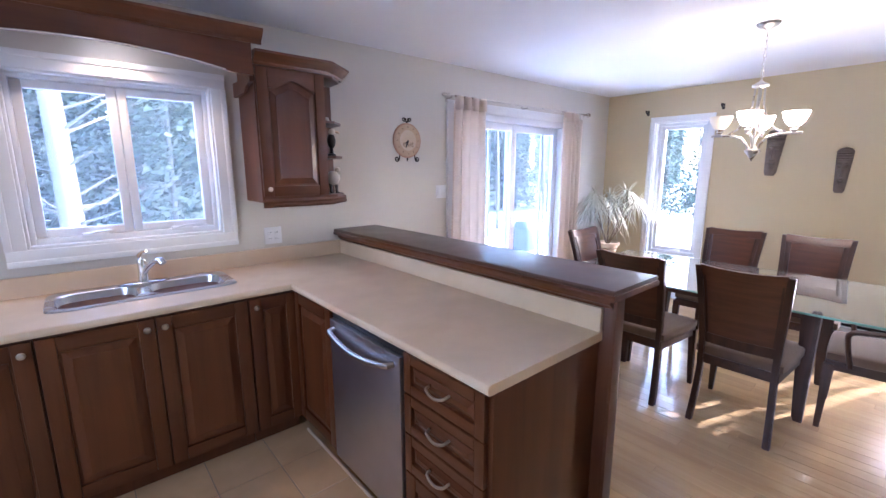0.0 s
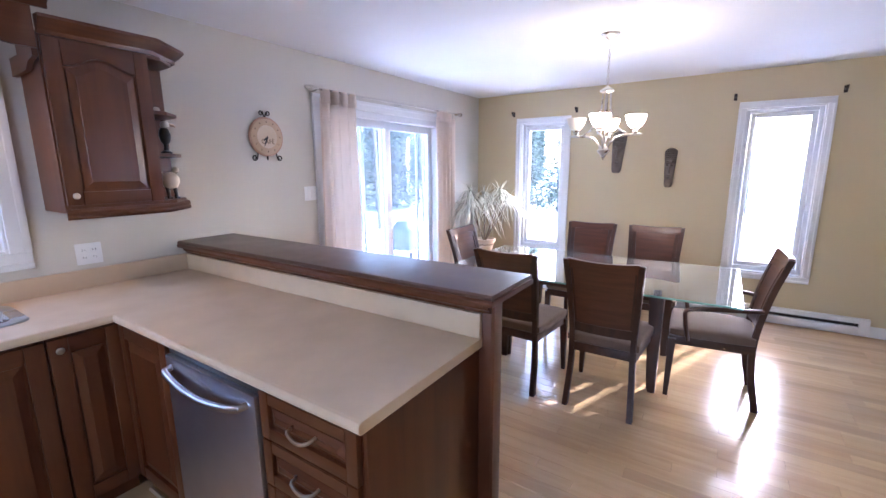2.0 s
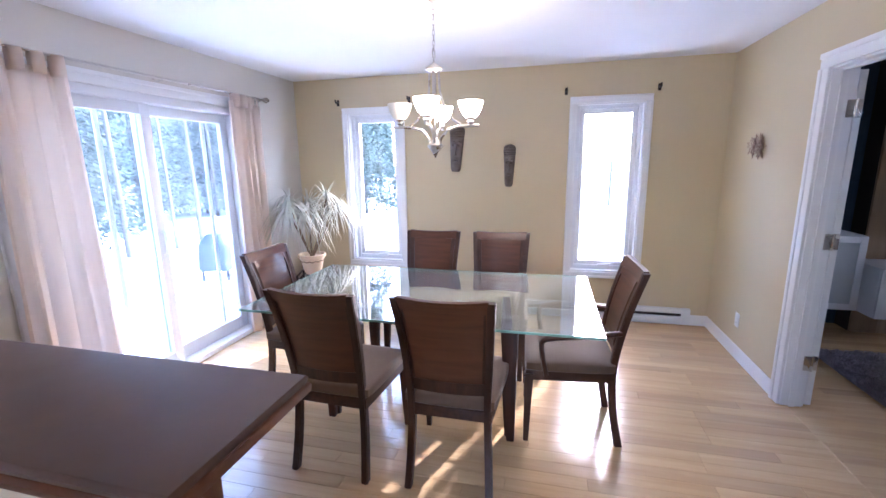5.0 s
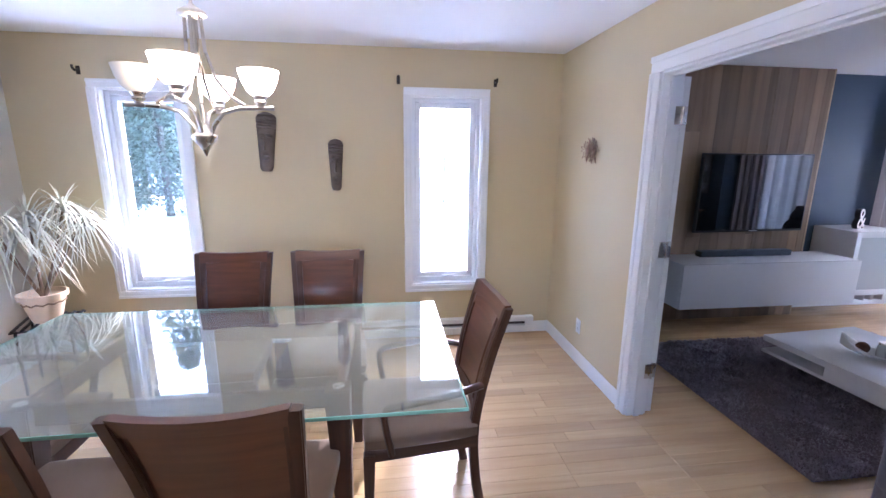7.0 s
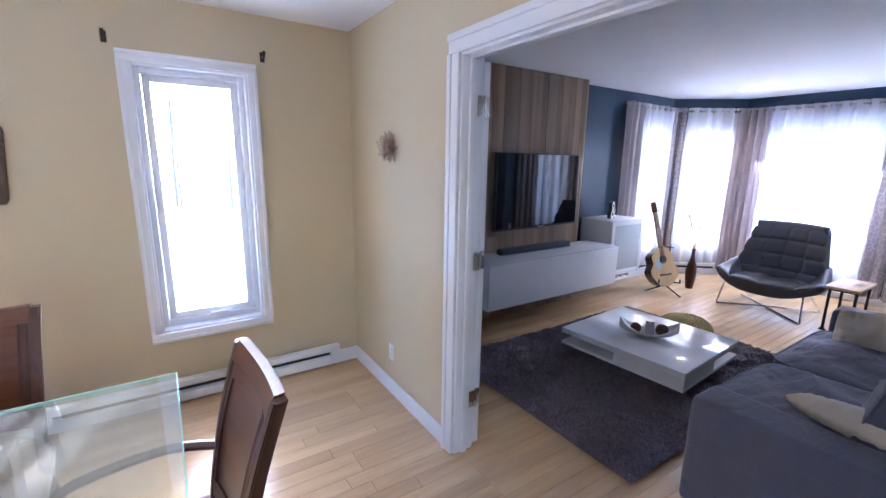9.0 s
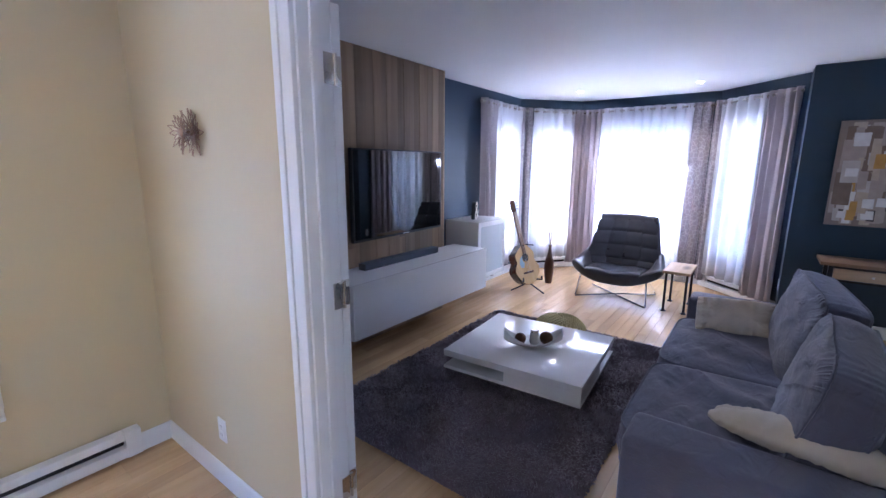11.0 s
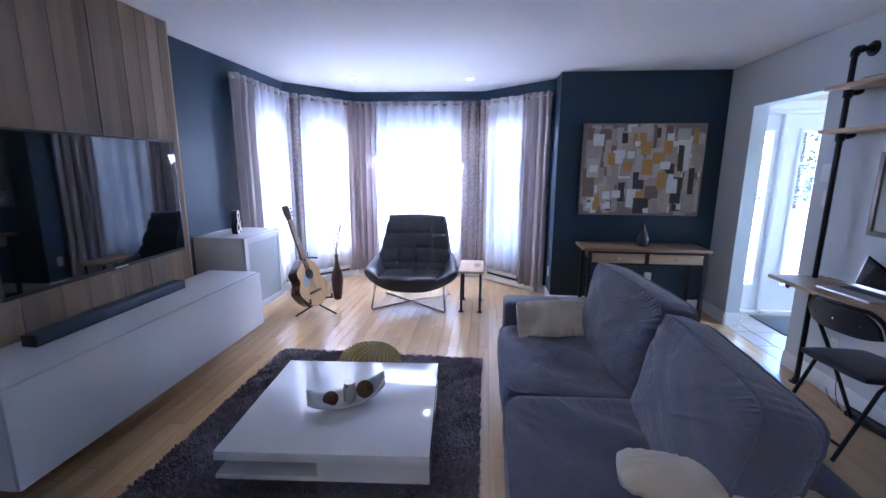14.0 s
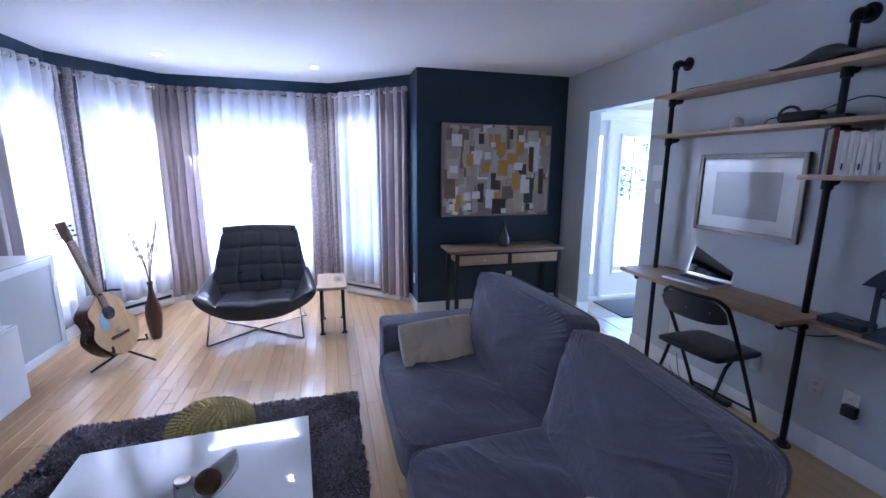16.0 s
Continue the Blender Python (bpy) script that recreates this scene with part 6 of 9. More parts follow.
# carved wall masks
def mask(name, at, w, h, flip, label):
    bm = bmesh.new()
    nu, nv = 40, 110
    def shape(v):
        return (0.62 + 0.38 * math.sin(math.pi * min(1, max(0, (v + 0.12) / 1.05)) ** 0.8)) if not flip else (0.62 + 0.40 * v)
    def pt(u, v):
        q = 2 * u - 1
        wid = w / 2 * shape(v)
        if v > 0.88:
            wid *= math.sqrt(max(0.02, 1 - ((v - 0.88) / 0.12) ** 2))
        if v < 0.06:
            wid *= 0.75 + 0.25 * v / 0.06
        y = 0.042 * math.sqrt(max(0, 1 - q * q * 0.96))
        y += 0.026 * math.exp(-(q / 0.14) ** 2) * (0.35 < v < 0.60) * (0.60 - v) / 0.25
        for e in (-0.42, 0.42):
            y -= 0.019 * math.exp(-((q - e) / 0.22) ** 2 - ((v - 0.585) / 0.028) ** 2)
            y += 0.015 * math.exp(-((q - e) / 0.26) ** 2 - ((v - 0.635) / 0.02) ** 2)
        y -= 0.018 * math.exp(-(q / 0.36) ** 2 - ((v - 0.255) / 0.014) ** 2)
        y += 0.013 * math.exp(-(q / 0.34) ** 2 - ((v - 0.285) / 0.018) ** 2) + 0.013 * math.exp(-(q / 0.3) ** 2 - ((v - 0.225) / 0.018) ** 2)
        if v > 0.70:
            y += 0.006 * math.sin(v * 120)
        return (wid * q, -y, h * (v - 0.5))
    grid(bm, pt, nu, nv)
    grid(bm, lambda u, v: (pt(u, v)[0], 0.0, pt(u, v)[2]), nu, nv)
    ob = part(name, bm, M_MASK)
    ob.matrix_basis = at
    return tagged(ob, label, "wall carving")


mask("carved_plaque", pose(EAST, 1.455, 1.70, 0, 3, -90), 0.16, 0.455, True, "dark carved wooden mask hung on the tan wall")
mask("carved_plaque", pose(EAST, 0.925, 1.527, 0, 1, -90), 0.125, 0.41, True, "slim dark carved wooden mask on the tan wall")

# bare rod brackets
for y in (2.735, 1.945, 0.41, -0.385):
    br = thing("rod_bracket", "dark iron curtain rod bracket, empty", "bracket", "empty rod brackets")
    bm = bmesh.new()
    box(bm, (EAST - 0.006, y - 0.014, 2.165), (EAST, y + 0.014, 2.225), 0.003)
    part("plate", bm, M_BROWN_IRON, br)
    bm = bmesh.new()
    tube(bm, [(EAST - 0.004, y, 2.195), (EAST - 0.045, y, 2.19), (EAST - 0.06, y, 2.20), (EAST - 0.063, y, 2.222)], 0.009, 8)
    part("hook", bm, M_BROWN_IRON, br)

# wire star
star = thing("wall_star", "spiky copper wire double starburst ornament standing off the wall", "wall ornament", at=pose(4.745, SOUTH, 1.65))
rs = random.Random(4)
for base, n, r0, r1 in ((0.006, 18, 0.075, 0.105), (0.045, 18, 0.06, 0.09)):
    for k in range(n):
        a = 2 * math.pi * k / n
        L = rs.uniform(r0, r1)
        d = base + rs.uniform(0.004, 0.028)
        w = 0.011
        bm = bmesh.new()
        for s in (-1, 1):
            tube(bm, [(0.014 * math.cos(a), base + 0.004, 0.014 * math.sin(a)), (0.65 * L * math.cos(a + s * w / L * 1.4), base + (d - base) * 0.7, 0.65 * L * math.sin(a + s * w / L * 1.4)), (L * math.cos(a), d, L * math.sin(a))], 0.0022, 5)
        part("spike", bm, M_COPPER, star)
bm = bmesh.new()
lathe(bm, [(0.03, 0.0), (0.028, 0.010), (0.013, 0.016), (0.013, 0.050), (0.020, 0.055), (0.013, 0.064), (0.002, 0.066)], (0, 0, 0), 16, axis="y")
part("boss", bm, M_COPPER, star)
plate("outlet", pose(4.778, SOUTH, 0.30, 0, 0, 180), 1, False, "white outlet plate low on the tan wall")


def heater(name, a, b, label="white electric baseboard heater"):
    """A baseboard heater along the wall from a to b; the room lies to the left."""
    a, b = Vector((*a, 0)), Vector((*b, 0))
    d = b - a
    L = d.length
    top = thing(name, label, "heater", at=Matrix.Translation(a) @ pose(0, 0, 0, 0, 0, math.degrees(math.atan2(d.y, d.x))))
    bm = bmesh.new()
    prism(bm, [(0.016, 0.03), (0.062, 0.03), (0.066, 0.045), (0.066, 0.085), (0.060, 0.088), (0.028, 0.088), (0.028, 0.122), (0.062, 0.126), (0.066, 0.138), (0.060, 0.165), (0.016, 0.170)], "x", 0.02, L - 0.02)
    part("body", bm, M_WHITEPL, top)
    bm = bmesh.new()
    box(bm, (0.02, 0.018, 0.090), (L - 0.02, 0.032, 0.120))
    part("grille_slot", bm, M_BLACK, top)
    for x in (0.0, L - 0.07):
        bm = bmesh.new()
        box(bm, (x, 0.0151, 0.028), (x + 0.07, 0.070, 0.172), 0.004)
        part("end_cap", bm, M_WHITEPL, top)
    return top


heater("baseboard_heater", (EAST, -0.80), (EAST, 0.95))

# plant on its stand
ps = thing("plant_stand", "black metal plant stand with slatted top", "plant stand", at=pose(4.90, 2.86, 0, 0, 0, 20))
for k in range(7):
    bm = bmesh.new()
    box(bm, (-0.16, -0.16 + k * 0.05, 0.458), (0.16, -0.142 + k * 0.05, 0.468), 0.002)
    part("slat", bm, M_IRON, ps)
for x, y in ((-0.14, -0.14), (0.14, -0.14), (-0.14, 0.14), (0.14, 0.14)):
    bm = bmesh.new()
    tube(bm, [(x, y, 0), (x, y, 0.46)], 0.009, 8)
    part("leg", bm, M_IRON, ps)
bm = bmesh.new()
for s in (-0.155, 0.155):
    box(bm, (s - 0.006, -0.165, 0.448), (s + 0.006, 0.165, 0.458))
part("frame", bm, M_IRON, ps)
pl = thing("potted_plant", "variegated spiky dracaena plant in a terracotta pot", "plant", at=pose(4.90, 2.87, 0.4685))
bm = bmesh.new()
lathe(bm, [(0.075, 0.0), (0.085, 0.02), (0.112, 0.13), (0.118, 0.165), (0.135, 0.168), (0.138, 0.20), (0.125, 0.202), (0.112, 0.175), (0.02, 0.17)], (0, 0, 0), 30)
part("pot", bm, M_TERRA, pl)
bm = bmesh.new()
tube(bm, [(0.115 * math.cos(a * math.pi / 12), 0.115 * math.sin(a * math.pi / 12), 0.135 + 0.006 * math.sin(a * 3)) for a in range(24)], 0.006, 6, closed=True)
part("pot_band", bm, M_STEM, pl)
rs = random.Random(9)
heads = [(-0.13, 0.13, 0.74), (0.12, -0.14, 0.76), (0.02, 0.02, 0.70), (0.17, -0.22, 0.66), (-0.06, 0.20, 0.64)]
for h in heads:
    bm = bmesh.new()
    tube(bm, smooth_line([(0, 0, 0.16), (h[0] * 0.4, h[1] * 0.4, 0.36), h], 4), [0.012, 0.012, 0.011, 0.011, 0.010, 0.010, 0.009, 0.009, 0.008], 7)
    part("stem", bm, M_STEM, pl)
verts, faces = [], []
for h in heads:
    for k in range(80):
        a = rs.uniform(0, 6.28)
        crown = k % 8 == 0
        up_ = rs.uniform(1.0, 1.5) if crown else rs.uniform(0.1, 1.2)
        L = rs.uniform(0.18, 0.26) if crown else rs.uniform(0.26, 0.44)
        o = Vector(h) + Vector((0, 0, rs.uniform(-0.06, 0.04)))
        d = Vector((math.cos(a), math.sin(a), 0))
        side = Vector((-math.sin(a), math.cos(a), 0)) * 0.0075
        i = len(verts)
        n = 6
        for q in range(n + 1):
            t = q / n
            p = o + d * (L * (t * math.cos(up_) + 0.15 * t * t)) + Vector((0, 0, L * (t * math.sin(up_) - (0.25 if crown else 1.35) * t * t)))
            wv = side * (1 - t) ** 0.6 * (1.0 if q else 0.7)
            verts += [p - wv, p + wv]
        faces += [(i + 2 * q, i + 2 * q + 1, i + 2 * q + 3, i + 2 * q + 2) for q in range(n)]
me = bpy.data.meshes.new("leaves")
me.from_pydata([tuple(v) for v in verts], [], faces)
me.materials.append(M_LEAF)
lv = new("leaves", me)
lv.parent = pl
tagged(lv, "thin striped green and cream leaves", kind="stuff")

# ---- living room ----
# reclaimed plank panel behind the television
PX = 5.525
panel = thing("plank_wall_panel", "floor-to-ceiling panel of weathered reclaimed barn planks", "wall panel")
bm = bmesh.new()
box(bm, (PX + 0.02, -3.680, 0.002), (EAST2 - 0.001, -2.17, 2.436))
part("backing", bm, M_GAP, panel, smooth=False)
bm = bmesh.new()
box(bm, (PX + 0.001, -3.696, 0.002), (EAST2 - 0.001, -3.681, 2.436), 0.002)
part("side_board", bm, M_PALEWOOD, panel)
rs = random.Random(8)
seams = [-2.17, -2.37, -2.52, -2.72, -2.87, -3.01, -3.09, -3.225, -3.305, -3.425, -3.50, -3.60, -3.680]
for a, b in zip(seams, seams[1:]):
    cut = [0.002] + ([rs.uniform(0.5, 1.9)] if rs.random() < 0.25 else []) + [2.436]
    for z0, z1 in zip(cut, cut[1:]):
        bm = bmesh.new()
        t = rs.uniform(-0.002, 0.002)
        box(bm, (0, b - a + 0.0007, 0), (0.022 - t, -0.0007, z1 - z0 - 0.0014), 0.0013, 1)
        p = part("plank", bm, M_BARN, panel)
        p.matrix_basis = pose(PX + t, a, z0)


def cabinet_box(name, a, b, label, front_mat, group="white media cabinets", frame=False):
    """A wall-hung cabinet whose front faces -x."""
    top = thing(name, label, "cabinet", group)
    bm = bmesh.new()
    box(bm, (a[0] + 0.019, a[1], a[2]), b, 0.001)
    part("body", bm, M_MATTW, top)
    return top


unit = cabinet_box("media_unit", (5.105, -3.875, 0.268), (5.522, -2.065, 0.685), "long white gloss wall-hung media unit under the television", M_GLOSSW)
bm = bmesh.new()
box(bm, (5.104, -3.873, 0.270), (5.1235, -2.067, 0.683), 0.0012)
part("flap_front", bm, M_GLOSSW, unit)
for nm, y0, y1 in (("wall_cabinet_white", -4.625, -4.015), ("wall_cabinet_white", -2.055, -1.46)):
    c = cabinet_box("display_cabinet", (5.30, y0, 0.27), (5.738, y1, 0.918), "white wall-hung cabinet with framed frosted glass door", M_GLOSSW)
    q = 0.055
    bm = bmesh.new()
    for a, b in (((5.298, y0 + 0.002, 0.272), (5.3185, y0 + q, 0.916)), ((5.298, y1 - q, 0.272), (5.3185, y1 - 0.002, 0.916)), ((5.298, y0 + q, 0.916 - q), (5.3185, y1 - q, 0.916)), ((5.298, y0 + q, 0.272), (5.3185, y1 - q, 0.272 + q))):
        box(bm, a, b, 0.001)
    d = part("door", bm, M_GLOSSW, c)
    bm = bmesh.new()
    box(bm, (5.304, y0 + q - 0.003, 0.272 + q - 0.003), (5.310, y1 - q + 0.003, 0.916 - q + 0.003))
    part("glass_panel", bm, M_FROST, d, "frosted glass panel", smooth=False)

# swung a little towards the bay on its bracket
tv = thing("television", "large flat black television mounted on the plank wall", "television", at=pose(5.50, -3.56, 0, 0, 0, 2.8) @ pose(-5.50, 3.56, 0))
bm = bmesh.new()
box(bm, (5.462, -3.560, 0.915), (5.500, -2.352, 1.655), 0.006)
part("housing", bm, M_BLACK, tv)
bm = bmesh.new()
box(bm, (5.4605, -3.546, 0.936), (5.4625, -2.366, 1.643))
part("screen", bm, M_SCREEN, tv, "dark reflective screen", smooth=False)
bm = bmesh.new()
box(bm, (5.499, -3.25, 1.1), (5.556, -2.75, 1.45))
part("wall_mount", bm, M_IRON, tv)
bm = bmesh.new()
box(bm, (5.4600, -3.04, 0.922), (5.4618, -2.95, 0.929))
part("badge", bm, M_ALU, tv)

sb = thing("soundbar", "slim dark blue-grey soundbar on the media unit", "soundbar")
bm = bmesh.new()
box(bm, (5.36, -3.385, 0.6855), (5.44, -2.425, 0.745), 0.012, 3)
part("body", bm, M_COVER, sb)
for y in (-3.383, -2.427):
    bm = bmesh.new()
    box(bm, (5.362, y - 0.006, 0.6865), (5.438, y + 0.006, 0.743), 0.005)
    part("end_cap", bm, M_BLACK, sb)

amp = thing("ampersand_ornament", "white ampersand letter ornament with dark sides", "ornament", at=pose(5.50, -4.25, 0.918, 0, 0, -70))
a1 = lettering("&", 0.30, M_BLACK, amp, pose(0, 0, 0.10, 90, 0, 0), "block", 0.022)
a2 = lettering("&", 0.30, M_PLASTER, amp, pose(0, -0.0235, 0.10, 90, 0, 0), "face", 0.001)
for o in (a1, a2):
    zmin = min((o.matrix_basis @ v.co).z for v in o.data.vertices)
    for v in o.data.vertices:
        v.co.y -= zmin

# rug
rug = thing("shag_rug", "dark plum-grey shag rug under the coffee table", "rug")
RX0, RX1, RY0, RY1 = 3.37, 4.97, -3.93, -1.58
bm = bmesh.new()
box(bm, (RX0 + 0.01, RY0 + 0.01, 0.001), (RX1 - 0.01, RY1 - 0.01, 0.014), 0.005)
part("backing", bm, M_SHAG, rug)
rn = np.random.RandomState(5)
N = 62000
px = RX0 + (RX1 - RX0) * rn.rand(N)
py = RY0 + (RY1 - RY0) * rn.rand(N)
fx = np.sin(px * 9 + 2 * np.sin(py * 5)) + 0.6 * np.sin(px * 21 + py * 17)
fy = np.cos(py * 8 + 2 * np.sin(px * 6)) + 0.6 * np.sin(px * 19 - py * 23)
ang = np.arctan2(fy, fx) + rn.normal(0, 0.5, N)
hh = rn.uniform(0.016, 0.034, N)
ln = rn.uniform(0.012, 0.034, N)
wd = rn.uniform(0.003, 0.0055, N)
ca, sa = np.cos(ang), np.sin(ang)
base = np.stack([px, py, np.full(N, 0.012)], 1)
side = np.stack([-sa * wd, ca * wd, np.zeros(N)], 1)
midp = base + np.stack([ca * ln * 0.4, sa * ln * 0.4, hh], 1)
tip = base + np.stack([ca * ln, sa * ln, hh * 0.75], 1)
V = np.stack([base - side, base + side, midp + side, midp - side, tip], 1).reshape(-1, 3)
idx = np.arange(N)[:, None] * 5
F = np.concatenate([idx + np.array([0, 1, 2, 3])], 0).tolist() + (idx + np.array([3, 2, 4])).tolist()
me = bpy.data.meshes.new("pile")
me.from_pydata(V.tolist(), [], F)
me.materials.append(M_SHAG)
pile = new("pile", me)
pile.parent = rug
tagged(pile, "long soft plum-grey pile", kind="stuff")

# coffee table
ct = thing("coffee_table", "low square white high-gloss coffee table with open slots", "coffee table", at=pose(4.085, -2.845, 0.03, 0, 0, 4) @ Matrix.Diagonal((1.0, 0.935, 1.0, 1.0)))
S = 0.475
bm = bmesh.new()
box(bm, (-S, -S, 0.196), (S, S, 0.240), 0.002)
part("top", bm, M_GLOSSW, ct)
bm = bmesh.new()
box(bm, (-S, -S, 0.105), (S, S, 0.128), 0.002)
part("lower_board", bm, M_GLOSSW, ct)
bm = bmesh.new()
box(bm, (-S + 0.001, -0.02, 0.128), (0.02, S - 0.001, 0.196))
box(bm, (-0.02, -S + 0.12, 0.128), (S - 0.12, 0.02, 0.196))
part("core", bm, M_GLOSSW, ct, smooth=False)
for x in (-0.28, 0.28):
    for y in (-0.28, 0.28):
        bm = bmesh.new()
        box(bm, (x - 0.02, y - 0.02, 0.0), (x + 0.02, y + 0.02, 0.105), 0.003)
        part("leg", bm, M_CHROME, ct)
CTZ = 0.2705
bowl = thing("boat_bowl", "white ceramic boat-shaped bowl on the coffee table", "bowl", at=pose(4.06, -2.80, CTZ, 0, 0, 36) @ Matrix.Diagonal((1.0, 1.0, 0.72, 1.0)))
bm = bmesh.new()
def boat(u, v):
    t, q = 2 * u - 1, 2 * v - 1
    half = 0.085 * (1 - t * t) ** 0.7 + 0.004
    lift = 0.075 * t * t + 0.012
    return (0.205 * t, half * q, 0.004 + lift * 0.35 + (0.055 + 0.06 * t * t) * q * q * (0.6 + 0.4 * abs(q)) + 0.04 * t ** 4)
grid(bm, boat, 28, 14)
p = part("shell", bm, M_GLOSSW, bowl)
p.modifiers.new("thickness", "SOLIDIFY").thickness = 0.005
bm = bmesh.new()
lathe(bm, [(0.05, 0.0), (0.045, 0.01), (0.02, 0.012)], (0, 0, 0), 20, squash=0.5)
part("foot", bm, M_GLOSSW, bowl)


def ball(name, r, at, mat, label, strands=0):
    bm = bmesh.new()
    if strands:
        rr = random.Random(int(r * 1000))
        for k in range(strands):
            ax = Vector((rr.uniform(-1, 1), rr.uniform(-1, 1), rr.uniform(-1, 1))).normalized()
            u = ax.orthogonal().normalized()
            w = ax.cross(u)
            tube(bm, [(u * math.cos(t) + w * math.sin(t)) * (r - 0.002) for t in (j * math.pi / 9 for j in range(18))], 0.0035, 5, closed=True)
    bmesh.ops.create_icosphere(bm, subdivisions=3, radius=r * (0.9 if strands else 1))
    ob = part(name, bm, mat)
    ob.matrix_basis = at
    return tagged(ob, label, "ornament")


ball("decor_ball", 0.040, pose(4.133, -2.747, CTZ + 0.056), M_BRONZE, "glossy brown decorative ball in the bowl")
ball("rattan_ball", 0.045, pose(3.985, -2.855, CTZ + 0.061), M_RATTAN, "woven brown rattan ball in the bowl", 26)
jar = thing("candle_jar", "small clear and cream candle jar in the bowl", "jar", at=pose(4.05, -2.80, CTZ + 0.022))
bm = bmesh.new()
lathe(bm, [(0.028, 0), (0.032, 0.006), (0.032, 0.072), (0.024, 0.085), (0.024, 0.09)], (0, 0, 0), 24)
part("jar", bm, M_FROST, jar)
bm = bmesh.new()
lathe(bm, [(0.028, 0.088), (0.029, 0.092), (0.029, 0.104), (0.026, 0.106), (0.01, 0.104)], (0, 0, 0), 24)
part("lid", bm, M_NICKEL, jar, "metal screw ring")

# knitted pouf
pouf = thing("knitted_pouf", "round mustard-green knitted pouf beside the rug", "pouf", at=pose(4.155, -3.555, 0.036))
bm = bmesh.new()
PR = [(0.09, 0.0), (0.155, 0.015), (0.196, 0.055), (0.208, 0.10), (0.194, 0.145), (0.150, 0.185), (0.085, 0.206), (0.018, 0.212)]
lathe(bm, [(r * 0.965, z * 0.985 + 0.002) for r, z in PR], (0, 0, 0), 40)
part("core", bm, M_WOOL, pouf)
bm = bmesh.new()
ROWS_ = smooth_line([(r, 0, z) for r, z in PR], 4)
for i, p in enumerate(ROWS_[:-1]):
    n = max(8, int(2 * math.pi * p.x / 0.036))
    q = ROWS_[i + 1]
    for j in range(n):
        a0 = 2 * math.pi * (j + 0.5 * (i % 2)) / n
        a1 = a0 + 2 * math.pi * 0.75 / n
        m = (p + q) / 2
        tube(bm, [(p.x * math.cos(a0), p.x * math.sin(a0), p.z), (m.x * 1.012 * math.cos((a0 + a1) / 2), m.x * 1.012 * math.sin((a0 + a1) / 2), m.z + 0.003), (q.x * math.cos(a1), q.x * math.sin(a1), q.z)], [0.007, 0.0125, 0.006], 5)
tagged(part("knit_stitches", bm, M_WOOL, pouf), "chunky plaited knit", kind="stuff")


# sofa
def plump(w, h, t, seed, edge=0.62, ear=0.05, pleat=0.006, fold=0.012):
    """A boxed cushion: two crowned faces, pleated along the seams, joined by a border; w across x, h up y, t through z.
    Returns the mesh and the two seam loops."""
    n, k = 216, 24
    bm = bmesh.new()
    def rim(a):
        c, q = math.cos(a), math.sin(a)
        e = 1 + ear * (abs(math.sin(2 * a)) ** 6) - 0.012 * (abs(math.cos(2 * a)) ** 4)
        return math.copysign(abs(c) ** 0.30, c) * e, math.copysign(abs(q) ** 0.30, q) * e
    arc_len = 2 * (w + h)
    def face(side):
        rows = []
        for i in range(k + 1):
            r = math.sin(i / k * math.pi / 2)
            row = []
            for j in range(n):
                a = 2 * math.pi * j / n
                x, y = rim(a)
                X, Y = min(1, abs(x) * r), min(1, abs(y) * r)
                x, y = x * w / 2 * r, y * h / 2 * r
                d = 1 - r
                lift = edge + (1 - edge) * ((1 - X ** 3.2) * (1 - Y ** 3.2)) ** 0.55
                run = j / n * arc_len
                p = noise.noise(Vector((run * 26, seed, side * 3.0))) + 0.6 * noise.noise(Vector((run * 55, seed + 4, side)))
                z = t / 2 * lift + pleat * p * math.exp(-d / 0.10) * min(1, 0.35 + d * 30)
                # long soft folds pulled from the corners
                z += fold * noise.noise(Vector(((x + y) * 4.0 + seed, (x - y) * 1.6, seed * 0.7))) * min(1, d * 6)
                z += fold * 0.45 * noise.noise(Vector(((x - 0.4 * y) * 13 + seed, (y + 0.3 * x) * 4, seed))) * min(1, d * 8)
                # sharp creases where the cover is slack
                ridge = 1 - abs(noise.noise(Vector(((x + 0.5 * y) * 9 + seed * 2, (y - 0.5 * x) * 2.6, seed + 9)))) * 2.2
                z += fold * 0.55 * max(0, ridge) ** 3 * min(1, d * 5) * (0.4 + noise.noise(Vector((x * 3, y * 3, seed))))
                row.append(bm.verts.new((x, y, side * z)))
                if i == 0:
                    break
            rows.append(row)
        return rows
    A, B = face(1), face(-1)
    for F in (A, B):
        for j in range(n):
            bm.faces.new((F[0][0], F[1][j], F[1][(j + 1) % n]))
            for i in range(1, k):
                bm.faces.new((F[i][j], F[i + 1][j], F[i + 1][(j + 1) % n], F[i][(j + 1) % n]))
    prev = A[k]
    for m_ in range(1, 6):
        f = m_ / 5
        ring = B[k] if m_ == 5 else []
        if m_ < 5:
            for j in range(n):
                p = A[k][j].co.lerp(B[k][j].co, f)
                out_ = 1 + (0.035 + 0.012 * noise.noise(Vector((j / n * arc_len * 20, seed, f)))) * math.sin(math.pi * f)
                ring.append(bm.verts.new((p.x * out_, p.y * out_, p.z)))
        for j in range(n):
            bm.faces.new((prev[j], ring[j], ring[(j + 1) % n], prev[(j + 1) % n]))
        prev = ring
    bmesh.ops.recalc_face_normals(bm, faces=bm.faces)
    return bm, [[v.co.copy() for v in A[k]], [v.co.copy() for v in B[k]]]


